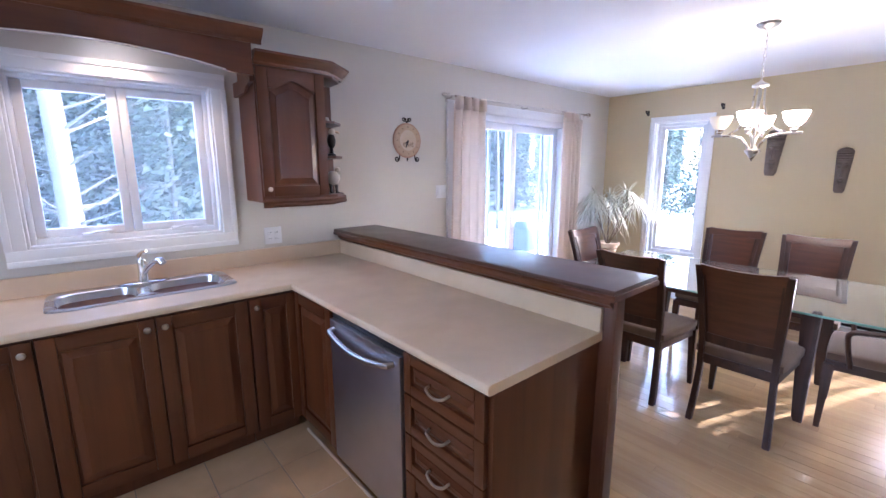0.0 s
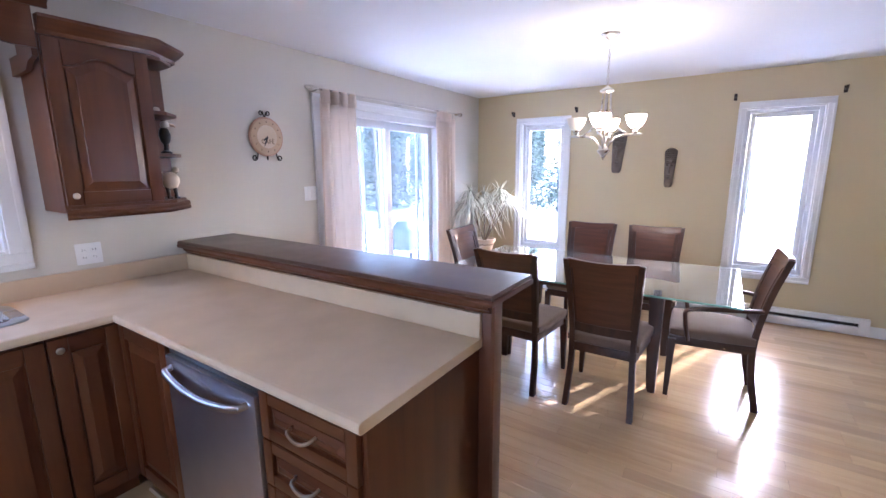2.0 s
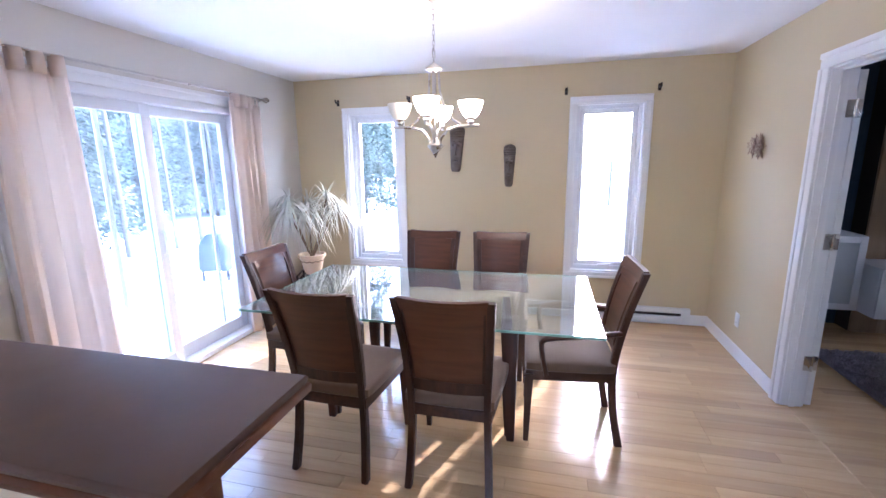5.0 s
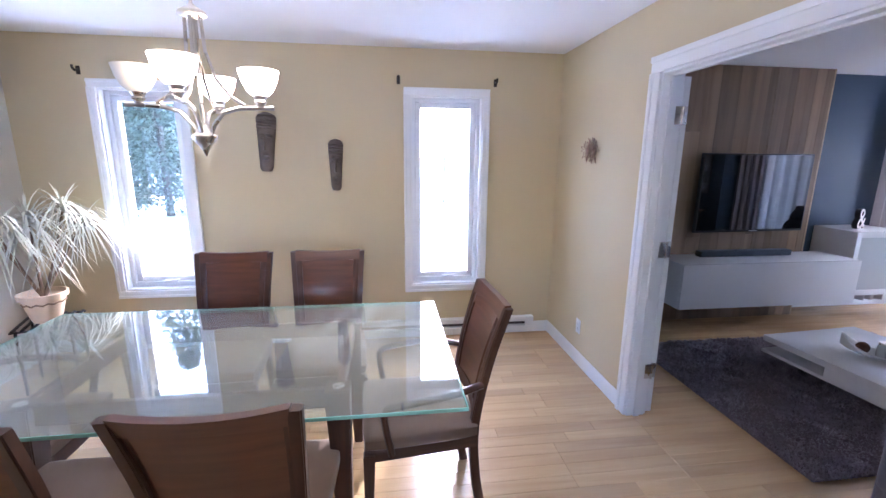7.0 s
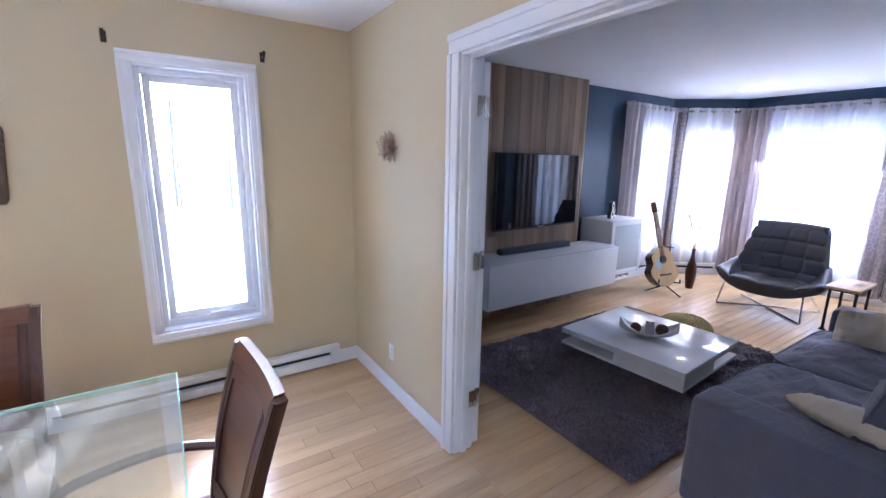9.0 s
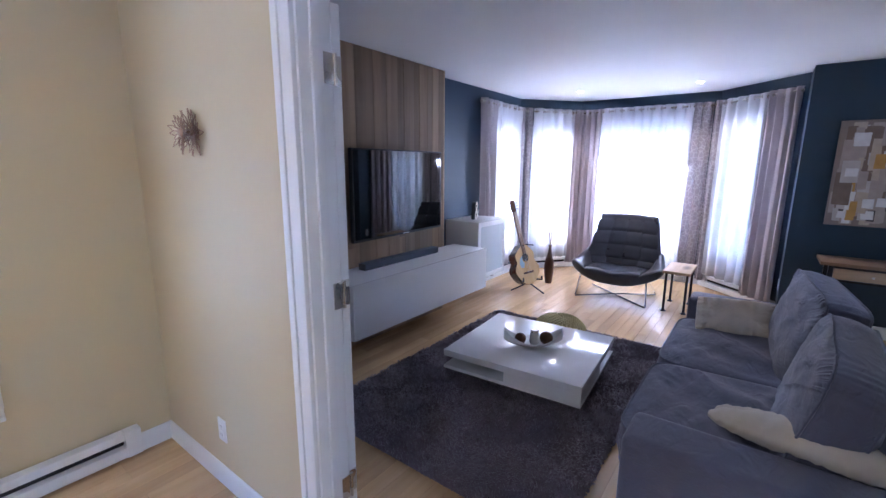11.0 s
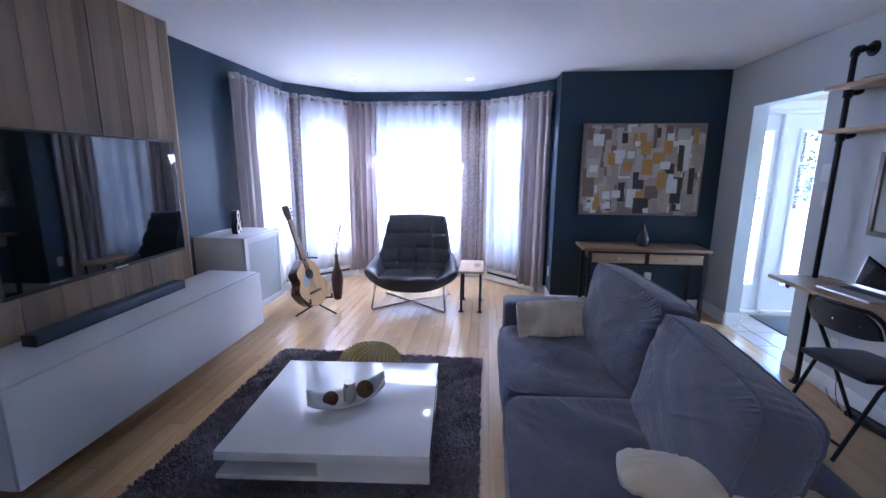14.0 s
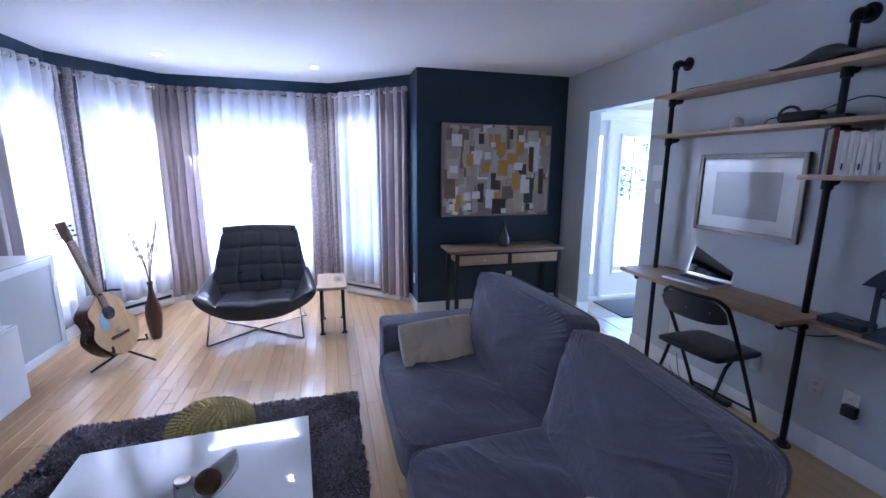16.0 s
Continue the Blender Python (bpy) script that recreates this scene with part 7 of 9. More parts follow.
def sofa_cushion(name, m, w, h, t, seed, parent, **kw):
    bm, seams = plump(w, h, t, seed, **kw)
    c = part(name, bm, M_SOFA, parent)
    c.matrix_basis = m
    for loop in seams:
        bm = bmesh.new()
        tube(bm, [q * 1.004 for q in loop[::2]], 0.0055, 6, closed=True)
        part("piping", bm, M_SOFA, c)
    return c


sofa = thing("sofa", "slate blue fabric two-seat sofa with loose cushions", "sofa")
SB, SF = 2.32, 3.235
bm = bmesh.new()
box(bm, (SB + 0.02, -3.62, 0.06), (SF - 0.03, -1.87, 0.27), 0.02, 3)
part("base", bm, M_SOFA, sofa)
for y0, y1, x1, z1 in ((-3.82, -3.60, SF - 0.01, 0.60), (-1.865, -1.64, SF - 0.05, 0.575)):
    bm = bmesh.new()
    box(bm, (SB + 0.01, y0, 0.05), (x1, y1, z1), 0.04, 5)
    part("arm", bm, M_SOFA, sofa)
bm = bmesh.new()
prism(bm, [(SB, 0.06), (SB + 0.20, 0.06), (SB + 0.15, 0.64), (SB + 0.03, 0.66)], "y", -3.60, -1.87, bevel=0.03)
part("back", bm, M_SOFA, sofa)
for i, (y0, y1) in enumerate(((-3.61, -2.695), (-2.70, -1.87))):
    mid, wid = (y0 + y1) / 2, y1 - y0
    sofa_cushion("seat_cushion", pose(SF - 0.375, mid, 0.365, 0, 1.5, 0), 0.80, wid, 0.215, 3.0 + i * 7, sofa, edge=0.74, ear=0.0, pleat=0.003, fold=0.026)
    # a back cushion leans against the frame, its face towards the seat
    lean = pose(SB + 0.262, mid + (0.015 if i == 0 else -0.01), 0.632 if i == 0 else 0.606, 0, 0, 5 if i == 0 else -4) @ pose(0, 0, 0, 0, 79 if i == 0 else 76, 0)
    sofa_cushion("back_cushion", lean, 0.555, wid - 0.02, 0.25, 11.0 + i * 5, sofa, edge=0.54, ear=0.02, pleat=0.015, fold=0.020)
for x in (SB + 0.08, SF - 0.10):
    for y in (-3.74, -1.73):
        bm = bmesh.new()
        box(bm, (x - 0.025, y - 0.025, 0.0), (x + 0.025, y + 0.025, 0.055), 0.004)
        part("foot", bm, M_BLACK, sofa)


def pillow(at, w, h, t, seed, label):
    bm = bmesh.new()
    cushion(bm, (w, h, t), None, 0.08, 56, 2.2, 0.034, seed, crease=0.014)
    for v in bm.verts:
        # ribbed knit
        v.co.z += 0.0032 * math.sin(v.co.x * 150) * (0.6 + 0.4 * math.sin(v.co.y * 210)) * (1 if v.co.z > 0 else -1)
    ob = part("throw_pillow", bm, M_PILLOW)
    ob.matrix_basis = at
    return tagged(ob, label, "pillow")


pillow(pose(2.93, -3.44, 0.545, -58, 3, 4), 0.44, 0.26, 0.13, 2.0, "oatmeal knitted pillow leaning in the sofa's corner")
pillow(pose(2.62, -2.05, 0.545, 22, 4, -14), 0.60, 0.38, 0.13, 9.0, "crumpled oatmeal cable-knit pillow on the sofa")

# lounge chair
lc = thing("lounge_chair", "black quilted leather lounge chair on chrome cross legs", "armchair", at=pose(4.15, -5.03, 0, 0, 0, 180))
# built facing -y in its own frame: y runs from the seat's front (0) to the back
PROF = smooth_line([(0, 0.47, 0.33), (0, 0.50, 0.42), (0, 0.545, 0.56), (0, 0.612, 0.73), (0, 0.672, 0.858), (0, 0.688, 0.882)], 10)
def lc_pt(u, v):
    s = v * (len(PROF) - 1)
    i = min(int(s), len(PROF) - 2)
    p = PROF[i].lerp(PROF[i + 1], s - i)
    q = 2 * u - 1
    half = 0.425 - 0.085 * max(0, (p.z - 0.46) / 0.42) - 0.06 * max(0, (0.44 - p.z) / 0.1)
    gu = abs(((u * 4) % 1.0) - 0.5) * 2
    gz = abs((((p.z - 0.40) / 0.155) % 1.0) - 0.5) * 2
    dent = 0.034 * max(0, 1 - (1 - gu) / 0.40) ** 1.7
    dent = max(dent, 0.034 * max(0, 1 - (1 - gz) / 0.40) ** 1.7)
    dent *= min(1, max(0, (0.868 - p.z) / 0.03)) * min(1, (1 - abs(q)) / 0.06)
    return Vector((half * q, p.y, p.z)) + Vector((0, 0.96, 0.28)) * dent + Vector((0, -0.055 * q * q, 0.008 * (1 - q * q)))
bm = bmesh.new()
grid(bm, lc_pt, 64, 50)
p = part("backrest", bm, M_LEATHER, lc, "quilted black leather")
# seam lines in the lighter tone, painting the highlights along the quilting
for u in (0.25, 0.5, 0.75):
    bm = bmesh.new()
    tube(bm, [lc_pt(u, v / 24) + Vector((0, -0.003, 0)) for v in range(3, 24)], 0.0032, 5)
    part("stitched_seam", bm, M_SEAM, lc)
for row in (0.555, 0.71, 0.852):
    v = min((k / 60 for k in range(61)), key=lambda k: abs(lc_pt(0.5, k).z - row))
    bm = bmesh.new()
    tube(bm, [lc_pt(u / 40, v) + Vector((0, -0.003, 0)) for u in range(2, 39)], 0.0032, 5)
    part("stitched_seam", bm, M_SEAM, lc)
sol = p.modifiers.new("thickness", "SOLIDIFY")
sol.thickness, sol.offset = 0.085, 1.0
bev = p.modifiers.new("round", "BEVEL")
bev.width, bev.segments, bev.limit_method = 0.026, 4, "ANGLE"

# the bucket: a bowl whose rim swells into two low padded arms round the seat
def section(t):
    zs = 0.372 - 0.022 * t
    zt = 0.425 + 0.115 * t ** 1.3
    W = 0.510 - 0.075 * t ** 1.5
    zb = 0.205 + 0.03 * t
    half = [(0, zb), (0.16, zb + 0.006), (0.30, zb + 0.038), (W - 0.055, zb + 0.105), (W, zt - 0.045), (W - 0.030, zt - 0.003), (W - 0.085, zt - 0.012), (0.335, zs + 0.012), (0.305, zs - 0.012), (0.275, zs + 0.004), (0.13, zs + 0.012), (0.0, zs - 0.006)]
    r = smooth_line([(x, 0, z) for x, z in half], 4)
    ring = [(q.x, q.z) for q in r] + [(-q.x, q.z) for q in r[-2:0:-1]]
    return ring
def bucket(u, v):
    # v runs front to back, closing at the front to a soft roll
    t = max(0.0, v - 0.18) / 0.82
    ring = section(t)
    x, z = ring[int(round(u * len(ring))) % len(ring)]
    k = 1.0 if v >= 0.18 else math.sqrt(max(0.0, 1 - (1 - v / 0.18) ** 2))
    mid = 0.305 + 0.09 * min(1, abs(x) / 0.51) ** 3
    lead = -0.075 + 0.095 * (1 - math.cos(min(1, v / 0.18) * math.pi / 2)) if v < 0.18 else 0.02 + 0.50 * t
    return Vector((x * (0.93 + 0.07 * k), lead + 0.13 * (abs(x) / 0.46) ** 2.5 * (1 - t), mid + (z - mid) * k))
NR = len(section(0.0))
bm = bmesh.new()
grid(bm, bucket, NR, 34)
bmesh.ops.remove_doubles(bm, verts=bm.verts, dist=1e-4)
bmesh.ops.holes_fill(bm, edges=[e for e in bm.edges if len(e.link_faces) == 1], sides=0)
bmesh.ops.recalc_face_normals(bm, faces=bm.faces)
part("bucket_seat", bm, M_LEATHER, lc, "padded black leather seat with low arms")
for s in (-1, 1):
    bm = bmesh.new()
    tube(bm, [(s * 0.306, 0.02, 0.366), (s * 0.306, 0.20, 0.360), (s * 0.304, 0.44, 0.350)], 0.004, 6)
    part("seat_seam", bm, M_LEATHER, lc)
for s in (-1, 1):
    bm = bmesh.new()
    tube(bm, [(s * 0.36, 0.06, 0.30), (s * 0.388, -0.02, 0.016), (s * 0.380, -0.018, 0.009), (0, 0.29, 0.009 if s > 0 else 0.024), (-s * 0.380, 0.60, 0.009), (-s * 0.386, 0.595, 0.016), (-s * 0.28, 0.40, 0.26)], 0.0085, 8)
    part("leg_frame", bm, M_CHROME, lc, "chrome bar frame")

# side table
st = thing("side_table", "small side table with pale board top and black pipe legs", "side table")
bm = bmesh.new()
box(bm, (3.375, -5.56, 0.425), (3.63, -5.03, 0.452), 0.003)
part("top", bm, M_PALEWOOD, st)
for x in (3.405, 3.60):
    for y in (-5.50, -5.085):
        bm = bmesh.new()
        tube(bm, [(x, y, 0.012), (x, y, 0.425)], 0.0125, 10)
        lathe(bm, [(0.03, 0.0), (0.03, 0.006), (0.018, 0.012), (0.018, 0.02), (0.012, 0.022)], (x, y, 0), 16)
        part("pipe_leg", bm, M_IRON, st)

# guitar on its stand
GX, GY = 5.045, -4.86
gt = thing("acoustic_guitar", "blond cutaway acoustic guitar with dark sides on a stand", "guitar", at=pose(GX, GY, 0.095, 0, 0, 250) @ pose(0, 0, 0, -18, -4, 0) @ Matrix.Scale(1.06, 4))
def outline(n=64):
    out = []
    for k in range(n):
        t = k / n
        a = 2 * math.pi * t
        z = 0.235 - 0.235 * math.cos(a)
        f = z / 0.47
        w = 0.195 * math.sin(math.pi * min(1, f * 0.98 + 0.01)) ** 0.5 * (1 - 0.30 * math.exp(-((f - 0.58) / 0.13) ** 2) - 0.24 * max(0, f - 0.62) / 0.38)
        s = 1 if a < math.pi else -1
        if s < 0 and f > 0.80:
            w *= 1 - 0.55 * (f - 0.80) / 0.20
        out.append((s * w, z))
    return out
OL = outline()
bm = bmesh.new()
prism(bm, OL, "y", -0.001, 0.118)
part("sides_and_back", bm, M_GUITAR_SIDE, gt)
bm = bmesh.new()
prism(bm, [(x * 0.995, 0.235 + (z - 0.235) * 0.995) for x, z in OL], "y", -0.005, -0.0008)
part("top", bm, M_GUITAR, gt, "blond spruce top")
bm = bmesh.new()
lathe(bm, [(0.049, -0.0052), (0.049, -0.0064), (0.002, -0.0066)], (0, 0, 0.315), 28, axis="y")
part("sound_hole", bm, M_BLACK, gt)
bm = bmesh.new()
prism(bm, [(-x, z) for x, z in ((0.045, 0.335), (0.085, 0.31), (0.105, 0.25), (0.09, 0.205), (0.05, 0.20), (0.03, 0.25), (0.052, 0.29))], "y", -0.0075, -0.0052)
part("pick_guard", bm, M_BLUE, gt, "pale blue pick guard")
bm = bmesh.new()
box(bm, (-0.075, -0.016, 0.125), (0.075, -0.005, 0.148), 0.004)
part("bridge", bm, M_DARKWOOD, gt)
bm = bmesh.new()
box(bm, (-0.026, -0.014, 0.36), (0.026, 0.012, 0.86), 0.006)
part("neck", bm, M_TOPWOOD, gt)
for k in range(16):
    z = 0.86 - 0.36 * (1 - 0.5 ** (k / 9))
    bm = bmesh.new()
    box(bm, (-0.026, -0.0155, z - 0.001), (0.026, -0.0135, z + 0.001))
    part("fret", bm, M_NICKEL, gt)
bm = bmesh.new()
prism(bm, [(-0.024, 0.858), (0.024, 0.858), (0.036, 0.90), (0.032, 1.0), (-0.032, 1.0), (-0.036, 0.90)], "y", -0.004, 0.012, bevel=0.002)
part("headstock", bm, M_GUITAR_SIDE, gt)
for s in (-1, 1):
    for k in range(3):
        bm = bmesh.new()
        lathe(bm, [(0.004, 0), (0.004, s * 0.018), (0.010, s * 0.020), (0.010, s * 0.032), (0.003, s * 0.034)], (s * 0.033, 0.004, 0.895 + k * 0.035), 8, axis="x")
        part("tuning_peg", bm, M_CHROME, gt)
for k in range(6):
    x = -0.019 + k * 0.0076
    bm = bmesh.new()
    tube(bm, [(x * 1.3, -0.018, 0.137), (x, -0.0175, 0.86)], 0.0007, 4)
    part("string", bm, M_NICKEL, gt)
gs = thing("guitar_stand", "black tubular folding guitar stand", "guitar stand", at=pose(GX, GY, 0, 0, 0, 238))
for a in (50, 170, 290):
    bm = bmesh.new()
    c, s = math.cos(radians(a)), math.sin(radians(a))
    tube(bm, [(0, 0.05, 0.10), (c * 0.10, 0.05 + s * 0.10, 0.06), (c * 0.23, 0.05 + s * 0.23, 0.010)], 0.009, 8)
    part("foot", bm, M_IRON, gs)
bm = bmesh.new()
tube(bm, [(0, 0.05, 0.09), (0, 0.16, 0.35), (0.0, 0.21, 0.55)], 0.010, 8)
tube(bm, [(-0.13, -0.03, 0.19), (-0.13, -0.04, 0.15), (-0.12, 0.05, 0.13), (0, 0.06, 0.11), (0.12, 0.05, 0.13), (0.13, -0.04, 0.15), (0.13, -0.03, 0.19)], 0.009, 8)
tube(bm, [(-0.07, 0.10, 0.56), (-0.07, 0.19, 0.55), (0, 0.21, 0.55), (0.07, 0.19, 0.55), (0.07, 0.10, 0.56)], 0.008, 8)
part("frame", bm, M_IRON, gs)

# tall vase with twigs
vs = thing("floor_vase", "tall dark brown wooden floor vase with budding twigs", "vase", at=pose(5.03, -5.36, 0))
bm = bmesh.new()
lathe(bm, [(0.040, 0.0), (0.046, 0.02), (0.060, 0.14), (0.066, 0.22), (0.058, 0.29), (0.034, 0.37), (0.020, 0.44), (0.018, 0.48), (0.026, 0.515), (0.020, 0.515), (0.012, 0.48)], (0, 0, 0), 28)
part("vase", bm, M_VASE, vs)
rs = random.Random(3)
for k in range(9):
    a = k * 0.7 + rs.uniform(-0.2, 0.2)
    tip = Vector((0.13 * math.cos(a), 0.10 * math.sin(a), rs.uniform(0.84, 1.08)))
    bm = bmesh.new()
    pts = smooth_line([(0, 0, 0.45), (tip.x * 0.25, tip.y * 0.25, 0.68), tip], 5)
    tube(bm, pts, [0.003] * len(pts), 5)
    tw = part("twig", bm, M_STEM, vs)
    for q in range(5):
        p = pts[-1 - q] if q else tip
        bm = bmesh.new()
        bmesh.ops.create_icosphere(bm, subdivisions=1, radius=0.0125, matrix=Matrix.Translation(Vector(p) + Vector((rs.uniform(-0.02, 0.02), rs.uniform(-0.02, 0.02), 0.004))))
        part("bud", bm, M_PLASTER, tw)

# console table
co = thing("console_table", "narrow console table with wooden top and black steel frame", "console table")
CZ = 0.725
bm = bmesh.new()
box(bm, (1.205, -5.425, CZ - 0.030), (2.405, -5.03, CZ), 0.004)
part("top", bm, M_TOPWOOD, co)
for x in (1.245, 2.330):
    for y in (-5.07, -5.385):
        bm = bmesh.new()
        box(bm, (x - 0.0175, y - 0.0175, 0), (x + 0.0175, y + 0.0175, CZ - 0.0305), 0.002)
        part("leg", bm, M_IRON, co)
    bm = bmesh.new()
    box(bm, (x - 0.0170, -5.367, 0.0), (x + 0.0170, -5.088, 0.032), 0.002)
    part("foot_bar", bm, M_IRON, co)
bm = bmesh.new()
box(bm, (1.2635, -5.068, CZ - 0.052), (2.3115, -5.052, CZ - 0.031))
box(bm, (1.2635, -5.068, CZ - 0.165), (2.3115, -5.052, CZ - 0.148))
box(bm, (1.770, -5.0675, CZ - 0.150), (1.806, -5.0525, CZ - 0.05))
box(bm, (1.2635, -5.40, CZ - 0.16), (2.3115, -5.385, CZ - 0.031))
part("frame", bm, M_IRON, co)
for x0, x1 in ((1.268, 1.766), (1.810, 2.307)):
    bm = bmesh.new()
    box(bm, (x0, -5.37, CZ - 0.146), (x1, -5.056, CZ - 0.054), 0.002)
    d = part("drawer", bm, M_PALEWOODX, co, "pale wood drawer")
    bm = bmesh.new()
    lathe(bm, [(0.005, 0.0), (0.005, 0.010), (0.010, 0.014), (0.008, 0.02), (0.002, 0.021)], ((x0 + x1) / 2, -5.056, CZ - 0.10), 12, axis="y")
    part("knob", bm, M_NICKEL, d)
bt = thing("glass_bottle", "smoked glass teardrop bottle with slim neck", "bottle", at=pose(1.79, -5.22, CZ))
bm = bmesh.new()
lathe(bm, [(0.045, 0.0), (0.062, 0.012), (0.070, 0.045), (0.060, 0.095), (0.034, 0.15), (0.016, 0.19), (0.012, 0.225), (0.017, 0.245), (0.013, 0.245), (0.008, 0.22)], (0, 0, 0), 28)
part("bottle", bm, M_SMOKE, bt)

# abstract canvas
cv = thing("abstract_painting", "large abstract canvas of white, taupe, brown and ochre patches", "painting")
bm = bmesh.new()
box(bm, (1.205, NAVY_Y + 0.001, 1.012), (2.398, NAVY_Y + 0.034, 1.938), 0.003)
M_CANVAS = surf("taupe_canvas", (0.30, 0.245, 0.22), (0.22, 0.175, 0.16), 6, 40, 0.75, 0.35, bump_amt=0.3, bump_scale=90)
part("canvas", bm, M_CANVAS, cv)
TONES = [surf(f"oil_paint_{n}", c, tuple(x * 0.72 for x in c), 14, 60, 0.65, 0.4, bump_amt=0.4, bump_scale=70) for n, c in
         (("white", (0.80, 0.79, 0.80)), ("taupe", (0.45, 0.37, 0.335)), ("brown", (0.22, 0.155, 0.125)), ("dark", (0.07, 0.056, 0.058)), ("ochre", (0.55, 0.31, 0.08)), ("grey", (0.56, 0.51, 0.49)), ("sand", (0.55, 0.45, 0.36)))]
rs = random.Random(17)
PATCH = []
for k in range(300):
    i = rs.choices(range(7), (0.7, 3, 1.6, 0.9, 0.7, 2.5, 2.2))[0]
    w, h = rs.uniform(0.05, 0.13), rs.uniform(0.09, 0.30)
    PATCH.append((rs.uniform(1.21, 2.39 - w), rs.uniform(1.02, 1.93 - h), w, h, i))
for k in range(34):
    i = rs.choice((0, 0, 0, 4, 4, 3, 0))
    w = rs.uniform(0.035, 0.11)
    h = w * rs.uniform(0.8, 1.5) if i == 0 else rs.uniform(0.08, 0.22)
    PATCH.append((rs.uniform(1.22, 2.38 - w), rs.uniform(1.03, 1.90 - h), w, h, i))
bm = bmesh.new()
for n, (x, z, w, h, i) in enumerate(PATCH):
    y = NAVY_Y + 0.0343 + 0.00001 * n
    j = lambda: rs.uniform(-0.004, 0.004)
    f = bm.faces.new([bm.verts.new(p) for p in ((x + w + j(), y, z + j()), (x + j(), y, z + j()), (x + j(), y, z + h + j()), (x + w + j(), y, z + h + j()))])
    f.material_index = i
tagged(part("paint_layer", bm, TONES, cv, smooth=False), "overlapping oil paint patches", kind="stuff")

# recessed lights
for x, y in ((4.86, -5.63), (3.58, -5.76)):
    dl = thing("recessed_light", "small round recessed ceiling light, lit", "ceiling light", "recessed lights")
    bm = bmesh.new()
    lathe(bm, [(0.030, 2.4385), (0.042, 2.4375), (0.048, 2.4345), (0.052, 2.4395)], (x, y, 0), 28)
    part("trim_ring", bm, M_WHITEPL, dl)
    bm = bmesh.new()
    lathe(bm, [(0.030, 2.4375), (0.028, 2.436), (0.004, 2.4355)], (x, y, 0), 24)
    part("lens", bm, M_SPOT, dl)

# ---- bay curtains ----
RODZ = 2.265
IN = 0.11
RODP = [(EAST2 - IN, -4.56), (EAST2 - IN, -5.70), (5.07, -6.385), (3.475, -6.425), (2.70, -5.70)]
rods = thing("bay_curtain_rod", "brushed steel curtain rod following the bay", "curtain rod")
for a, b in zip(RODP, RODP[1:]):
    bm = bmesh.new()
    tube(bm, [(*a, RODZ), (*b, RODZ)], 0.0125, 10)
    part("rod", bm, M_NICKEL, rods)
for p in RODP:
    bm = bmesh.new()
    bmesh.ops.create_icosphere(bm, subdivisions=2, radius=0.021, matrix=Matrix.Translation((*p, RODZ)))
    part("joint", bm, M_NICKEL, rods)


def along(a, b, s, e):
    a, b = Vector(a), Vector(b)
    L = (b - a).length
    return tuple(a.lerp(b, s)), tuple(a.lerp(b, e))


def eyelets(parent, line, n):
    a, b = Vector((*line[0], RODZ)), Vector((*line[1], RODZ))
    d = (b - a).normalized()
    for k in range(n):
        c = a.lerp(b, (k + 0.5) / n)
        u, w = Vector((0, 0, 1)), d.cross(Vector((0, 0, 1)))
        bm = bmesh.new()
        tube(bm, [c + (u * math.cos(t) + w * math.sin(t)) * 0.024 for t in (j * math.pi / 7 for j in range(14))], 0.005, 6, closed=True)
        part("eyelet", bm, M_NICKEL, parent)


def bay_curtain(seg, s, e, mat, folds, label, name, seed, amp=0.034):
    line = along(RODP[seg], RODP[seg + 1], s, e)
    c = curtain(name, label, line, 0.19 if mat is M_SHEER else 0.10, RODZ + 0.04, mat, folds, amp, "bay curtains", seed=seed, grommets=True, thick=0.0015)
    eyelets(c, line, max(2, int(folds * 1.6)))


SH, SO, PA = "white sheer eyelet curtain glowing with daylight", "mauve-grey eyelet curtain hanging in folds", "grey trellis-patterned eyelet curtain"
bay_curtain(0, 0.0, 0.30, M_GREYCURT, 3, SO, "eyelet_curtain", 1.0)
bay_curtain(0, 0.30, 0.90, M_SHEER, 5, SH, "sheer_curtain", 2.0, 0.026)
bay_curtain(0, 0.86, 1.0, M_PATTERN, 1.5, PA, "patterned_curtain", 3.0)
bay_curtain(1, 0.0, 0.14, M_PATTERN, 1.5, PA, "patterned_curtain", 4.0)
bay_curtain(1, 0.13, 0.87, M_SHEER, 4.5, SH, "sheer_curtain", 5.0, 0.026)
bay_curtain(1, 0.85, 1.0, M_GREYCURT, 2, SO, "eyelet_curtain", 6.0)
bay_curtain(2, 0.0, 0.16, M_GREYCURT, 3, SO, "eyelet_curtain", 7.0)
bay_curtain(2, 0.15, 0.86, M_SHEER, 9, SH, "sheer_curtain", 8.0, 0.026)
bay_curtain(2, 0.84, 1.0, M_PATTERN, 2.5, PA, "patterned_curtain", 9.0)
bay_curtain(3, 0.0, 0.12, M_PATTERN, 1.5, PA, "patterned_curtain", 10.0)
bay_curtain(3, 0.10, 0.66, M_SHEER, 4, SH, "sheer_curtain", 11.0, 0.026)
bay_curtain(3, 0.64, 1.0, M_GREYCURT, 4, SO, "eyelet_curtain", 12.0)
for a, b in zip(BAY, BAY[1:]):
    va, vb = Vector(a), Vector(b)
    L = (vb - va).length
    heater("baseboard_heater", tuple(vb.lerp(va, 0.1)), tuple(vb.lerp(va, 0.9)), "white electric baseboard heater under the bay window")
plate("outlet", pose(2.6405, -5.62, 0.34, 0, 0, 90), 1, False, "white outlet plate beside the bay")
